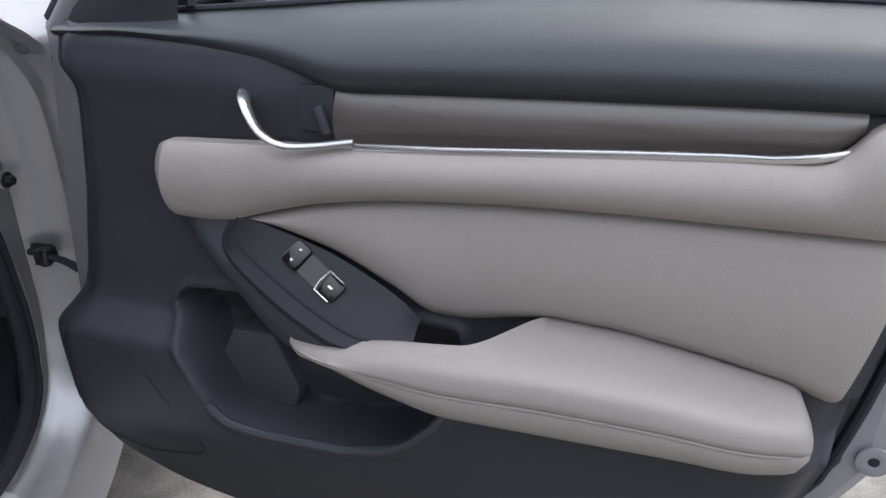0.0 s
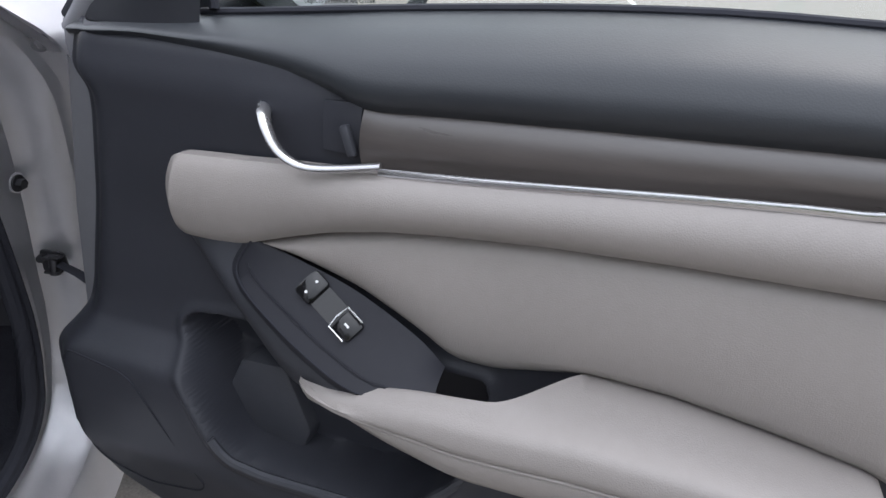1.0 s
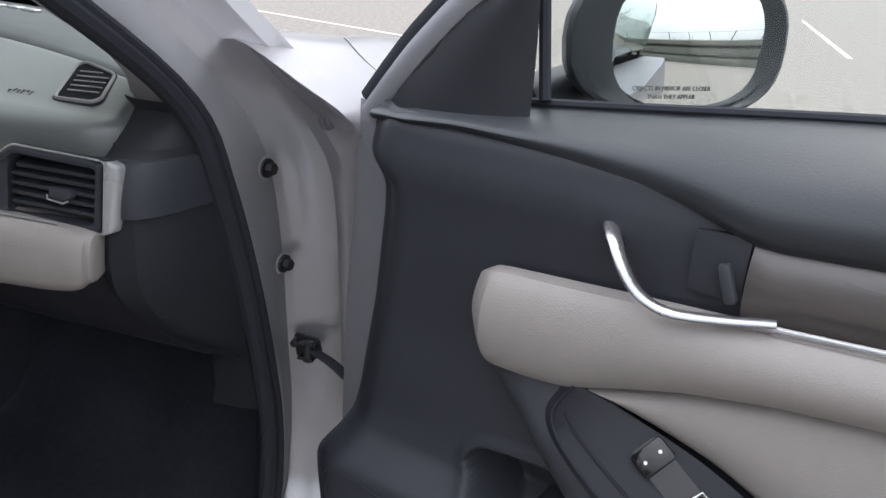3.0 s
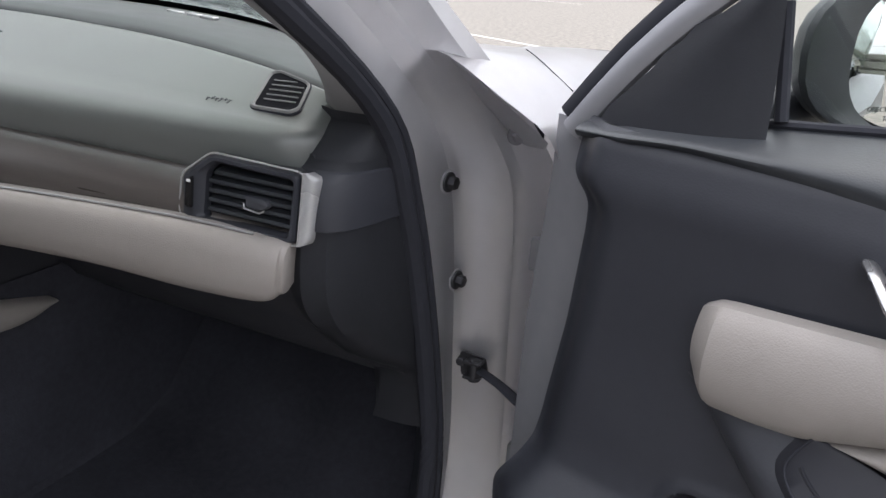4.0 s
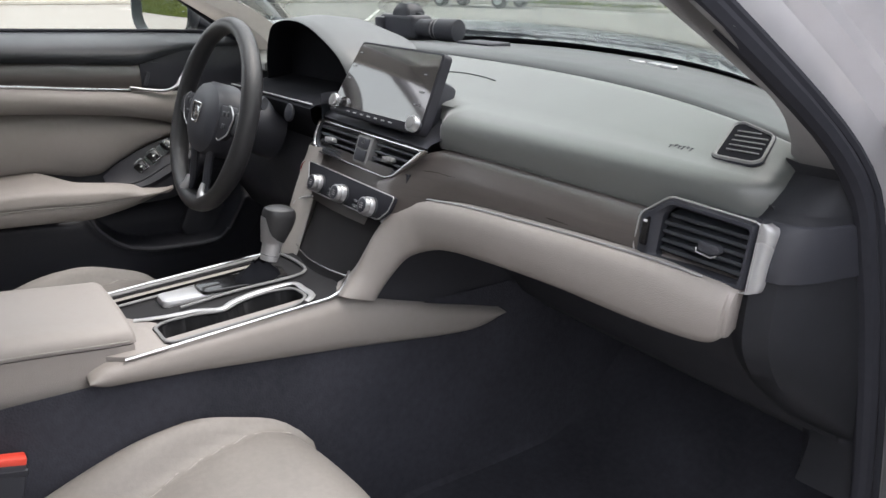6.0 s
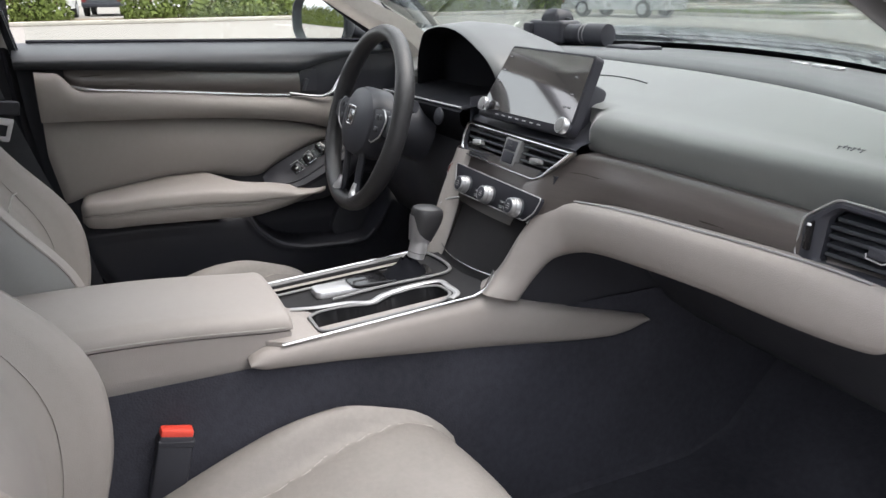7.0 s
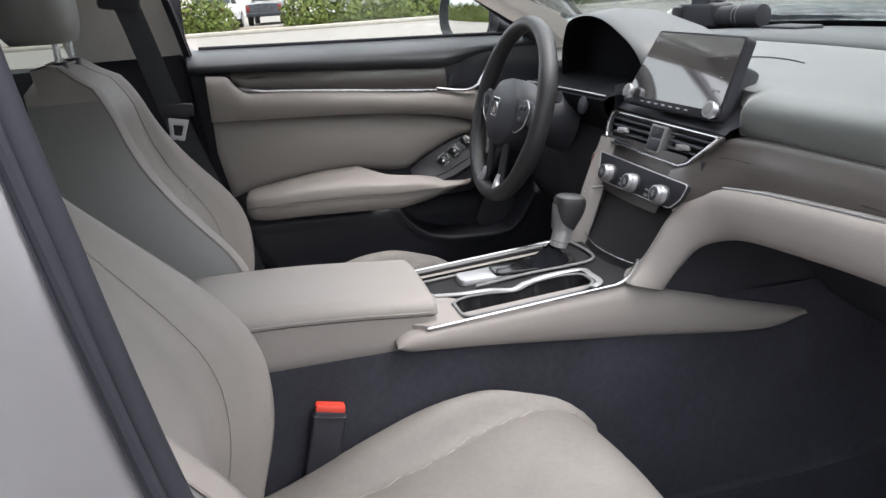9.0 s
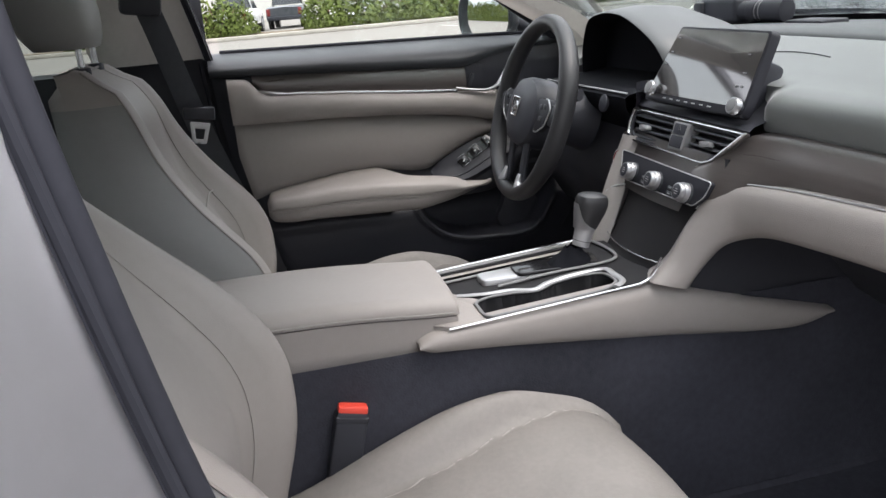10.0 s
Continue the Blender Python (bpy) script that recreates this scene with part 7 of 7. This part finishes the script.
# hedge bank beyond the driver's window, with vehicles behind
bm = bmesh.new()
box(bm, (-33.6, -16.0, 0.0), (-31.0, 40.0, 0.15), 0.03)
tagged(part("kerb_island", bm, KERB), "pale concrete planting island kerb", "kerb", kind="structure")
bm = bmesh.new()
grid(bm, [[Vector((x, y, 0.16 + 0.03 * noise.noise((x, y, 0)))) for y in np.linspace(-15.8, 39.8, 60)] for x in np.linspace(-33.4, -31.2, 6)])
tagged(part("planting_bed", bm, SOIL), "mulch in the planting island", "soil", kind="structure")
for k, (y, w, h) in enumerate(((-5.5, 3.4, 1.7), (-1.7, 2.2, 1.35), (4.1, 4.6, 1.5), (7.6, 3.0, 1.25), (11.3, 3.2, 1.5), (16.0, 4.0, 1.4), (21, 4, 1.3), (26, 4, 1.4))):
    t = shrub("hedge", -32.3, y, w, 1.7, h, LEAF, "clipped green hedge in a planting island", 0.10, int(5000 * w / 3), "hedges")
    t.matrix_world = pose(-32.3, y, 0.15, 0, 0, 90)
for k in range(6):        # tall hedge behind the car
    shrub("tall_hedge", -26 + 5.2 * k, -22 + rng.uniform(-0.5, 0.5), 5.8, 2.2, 6.0, LEAF, "tall green hedge behind the parking bays", 0.26, 7000, "tall hedges")
# hedges in front, on a kerb
bm = bmesh.new()
box(bm, (-60, 33.0, 0.0), (-3.4, 38.0, 0.15), 0.03)
tagged(part("kerb_front", bm, KERB), "pale concrete kerb at the lot's edge", "kerb", kind="structure")
bm = bmesh.new()
grid(bm, [[Vector((x, y, 0.16 + 0.04 * noise.noise((x * 0.7, y, 0)))) for x in np.linspace(-59.8, -3.6, 70)] for y in np.linspace(33.3, 37.9, 6)])
tagged(part("planting_strip", bm, SOIL), "mulch in the planting strip", "soil", kind="structure")
x = -44.0
while x < -7:
    w = rng.uniform(1.0, 3.0)
    shrub("shrub", x + w / 2, 35.0 + rng.uniform(-0.6, 0.6), w, 1.5, rng.uniform(0.7, 1.5), rng.choice((LEAF, LEAF_DARK)), "rounded green shrub in a planting strip", 0.07, int(800 * w), "shrubs").location.z = 0.15
    x += w + rng.uniform(0.8, 3.0)
bm = bmesh.new()
box(bm, (-60, 46.0, 0), (-1.5, 46.4, 5.0))
tagged(part("backdrop_wall", bm, STUCCO), "long pale stucco wall behind the shrubs", "wall", kind="structure")
# palms in the strip
for px in (-15.1, -14.0, -5.0):
    palm = thing("palm_trunk", "young palm with reddish trunk and green fronds", "palm", (px, 34.6, 0.15), group="palms")
    bm = bmesh.new()
    tube(bm, [Vector((0.05 * math.sin(z), 0, z)) for z in np.linspace(0, 2.4, 14)], lambda t: 0.20 - 0.07 * t + 0.012 * math.sin(40 * t), 12)
    part("trunk", bm, BARK, palm)
    for k in range(14):
        q = k * 2.4
        bm, rows = bmesh.new(), []
        for p in curve([(0, 0, 2.35), (0.5 * math.cos(q), 0.5 * math.sin(q), 2.9), (1.1 * math.cos(q), 1.1 * math.sin(q), 2.85), (1.6 * math.cos(q), 1.6 * math.sin(q), 2.3)], 10):
            wv = Vector((-math.sin(q), math.cos(q), 0)) * 0.13
            rows.append([p - wv - Vector((0, 0, 0.06)), p, p + wv - Vector((0, 0, 0.06))])
        grid(bm, rows)
        part("frond", bm, LEAF, palm)

# painted bay lines
for k, (x0, y0, x1, y1) in enumerate(((-9.5, 13.6, -2.2, 10.2), (-24.0, 14.0, -8.0, 3.6), (3.95, 28.3, 3.55, 14.6), (-27, 6.0, -14, 9.3), (-20, 20, -6, 24))):
    d = Vector((x1 - x0, y1 - y0, 0)).normalized()
    nrm = Vector((-d.y, d.x, 0)) * 0.05
    bm = bmesh.new()
    rows = []
    for t in np.linspace(0, 1, 12):
        p = Vector((lerp(x0, x1, t), lerp(y0, y1, t), 0.004))
        rows.append([p - nrm, p + nrm])
    grid(bm, rows)
    tagged(part("bay_line", bm, LINE_PAINT), "worn white parking line", "road marking", kind="structure")

# island with parked cars ahead to the left
bm = bmesh.new()
plate(bm, rounded([(-40, 21.0), (-18.5, 22.2), (-17.5, 24.8), (-40, 24.2)], 1.0), 0.15, Matrix.Identity(4), 0.03)
tagged(part("kerb_grass_island", bm, KERB), "pale concrete kerb of a grass island", "kerb", kind="structure")
bm = bmesh.new()
for _ in range(4000):
    x, y = rng.uniform(-38.5, -19), rng.uniform(21.6, 24.0)
    h = rng.uniform(0.05, 0.12)
    q = rng.uniform(0, 3.14)
    a = Vector((0.03 * math.cos(q), 0.03 * math.sin(q), 0))
    c = Vector((x, y, 0.15))
    bm.faces.new([bm.verts.new(c - a), bm.verts.new(c + a), bm.verts.new(c + Vector((0.03, 0.02, h)))])
tagged(part("grass", bm, LEAF, smooth=False), "grass on the island", "grass", kind="stuff")


def parked(name, m, paint, label, pickup=False):
    c = thing(name, label, "pickup truck" if pickup else "car", m=m, group="parked vehicles")
    L, W = (5.3, 0.92) if pickup else (4.7, 0.88)
    z0 = 0.42 if pickup else 0.28
    deck = 1.08 if pickup else 0.93
    bm = bmesh.new()
    st = [(-L / 2, deck * 0.95, 0.9), (-L / 2 + 0.15, deck, 1.0), (-L / 4, deck + 0.02, 1.0), (L * 0.12, deck, 1.0), (L * 0.3, deck - 0.02, 0.99), (L / 2 - 0.2, deck - 0.12, 0.96), (L / 2, deck - 0.25, 0.85)]
    rows = [[Vector((x * w, y, z)) for x, z in ((-W, z0), (-W * 1.02, 0.65), (-W, t - 0.12), (-W * 0.92, t), (0, t + 0.03), (W * 0.92, t), (W, t - 0.12), (W * 1.02, 0.65), (W, z0))] for y, t, w in st]
    grid(bm, rows, loop=True, ends=True)
    part("body", bm, paint, c, angle=40)
    y0, y1 = (-0.5, 1.3) if pickup else (-1.7, 0.9)
    hi = 1.80 if pickup else 1.43
    bm = bmesh.new()
    grid(bm, [[Vector((-W * 0.9, y, z)), Vector((-W * q, yy, hi)), Vector((W * q, yy, hi)), Vector((W * 0.9, y, z))] for y, yy, z, q in ((y0, y0 + (0.15 if pickup else 0.6), deck, 0.72), (lerp(y0, y1, 0.5), lerp(y0, y1, 0.5), deck, 0.76), (y1, y1 - 0.65, deck, 0.72))])
    part("cabin", bm, paint, c)
    for sgn in (-1, 1):
        bm = bmesh.new()
        grid(bm, [[Vector((sgn * (lerp(W * 0.9, W * 0.745, v) + 0.012), lerp(lerp(y0 + 0.25, y0 + 0.5, v), lerp(y1 - 0.2, y1 - 0.72, v), u), lerp(deck + 0.05, hi - 0.08, v))) for u in np.linspace(0, 1, 5)] for v in (0, 0.5, 1)])
        part("side_window", bm, TINT, c)
    for ya, yb in ((y0, y0 + (0.15 if pickup else 0.6)), (y1, y1 - 0.65)):
        bm = bmesh.new()
        off = -0.015 if ya < 0 else 0.015
        grid(bm, [[Vector((u * lerp(W * 0.84, W * 0.68, v), lerp(ya, yb, v) + off, lerp(deck + 0.05, hi - 0.06, v))) for u in (-1, 0, 1)] for v in (0.05, 0.5, 0.95)])
        part("end_window", bm, TINT, c)
    rw = 0.38 if pickup else 0.32
    for x in (-W + 0.02, W - 0.02):
        for y in (-L * 0.29, L * 0.31):
            bm = bmesh.new()
            mw = axes((x - math.copysign(0.2, x), y, rw), (0, math.copysign(1, x), 0), (0, 0, 1))
            disc(bm, rw, 0.24, mw, 24, 0.03)
            wh = part("wheel", bm, TYRE, c)
            bm = bmesh.new()
            disc(bm, rw * 0.62, 0.252, mw, 20, 0.01)
            part("rim", bm, SATIN, wh)
    for x in (-W * 0.86, W * 0.86):
        bm = bmesh.new()
        box(bm, (x - 0.09, -L / 2 - 0.02, deck - 0.42), (x + 0.09, -L / 2 + 0.05, deck - 0.08), 0.02)
        part("tail_lamp", bm, LAMP_RED, c)
    bm = bmesh.new()
    box(bm, (-W * 0.95, -L / 2 - 0.12, z0), (W * 0.95, -L / 2 + 0.05, z0 + 0.2), 0.03)
    part("rear_bumper", bm, DARK if pickup else paint, c)
    return c


parked("pickup_truck", pose(-39.0, -1.1, 0, 0, 0, 80), WHITE_PAINT, "white pickup truck parked beyond the hedge", True)
parked("pickup_truck", pose(-44.0, 1.6, 0, 0, 0, 82), DARK_PAINT, "dark pickup truck parked beyond the hedge", True)
parked("parked_car", pose(-45.5, 4.6, 0, 0, 0, 84), WHITE_PAINT, "white car parked beyond the hedge")
parked("parked_car", pose(-47.0, 11.0, 0, 0, 0, 84), WHITE_PAINT, "white car parked beyond the hedge")
parked("parked_car", pose(-47.0, 15.0, 0, 0, 0, 84), PAINT, "silver car parked beyond the hedge")
parked("parked_car", pose(-25.5, 19.6, 0, 0, 0, -72), PAINT, "silver car parked beside a grass island")
parked("parked_car", pose(-34.5, 17.5, 0, 0, 0, -72), WHITE_PAINT, "white car parked beside a grass island")
bm = bmesh.new()
box(bm, (-75.4, -60, 0), (-75, 60, 6.0))
tagged(part("backdrop_building", bm, STUCCO), "pale building front beyond the parked cars", "building", kind="structure")

# concrete retaining wall and fence to the side, seen in the door mirror
for z0, z1, off in ((0.0, 0.42, -0.10), (0.42, 0.58, 0.30), (0.58, 1.00, -0.10), (1.00, 1.18, 0.30), (1.18, 1.48, -0.35)):
    bm = bmesh.new()
    box(bm, (11 + 0.5 * off, -40, z0), (11.5, 14, z1), 0.01)
    tagged(part("wall_concrete", bm, OLD_CONCRETE), "stained concrete retaining wall in stepped courses", "wall", kind="structure")
fence = thing("chain_fence", "wire fence with thin posts on the concrete wall", "fence", (11.2, 0, 1.48))
for k in range(36):
    bm = bmesh.new()
    tube(bm, [Vector((0, -38 + 1.4 * k, z)) for z in (0, 0.3, 0.55)], 0.026, 8)
    part("post", bm, STEEL, fence)
for z in (0.05, 0.53):
    bm = bmesh.new()
    tube(bm, [Vector((0, y, z)) for y in np.linspace(-38, 11, 12)], 0.006, 6)
    part("rail", bm, STEEL, fence)
for k in range(14):
    y = -36 + 4 * k + rng.uniform(-1.5, 1.5)
    t = shrub("distant_tree", 26 + rng.uniform(0, 3), y, rng.uniform(0.25, 0.6), 0.9, rng.uniform(2.0, 2.8), LEAF_DARK, "dark tree behind the concrete wall", 0.12, 500, "distant trees")
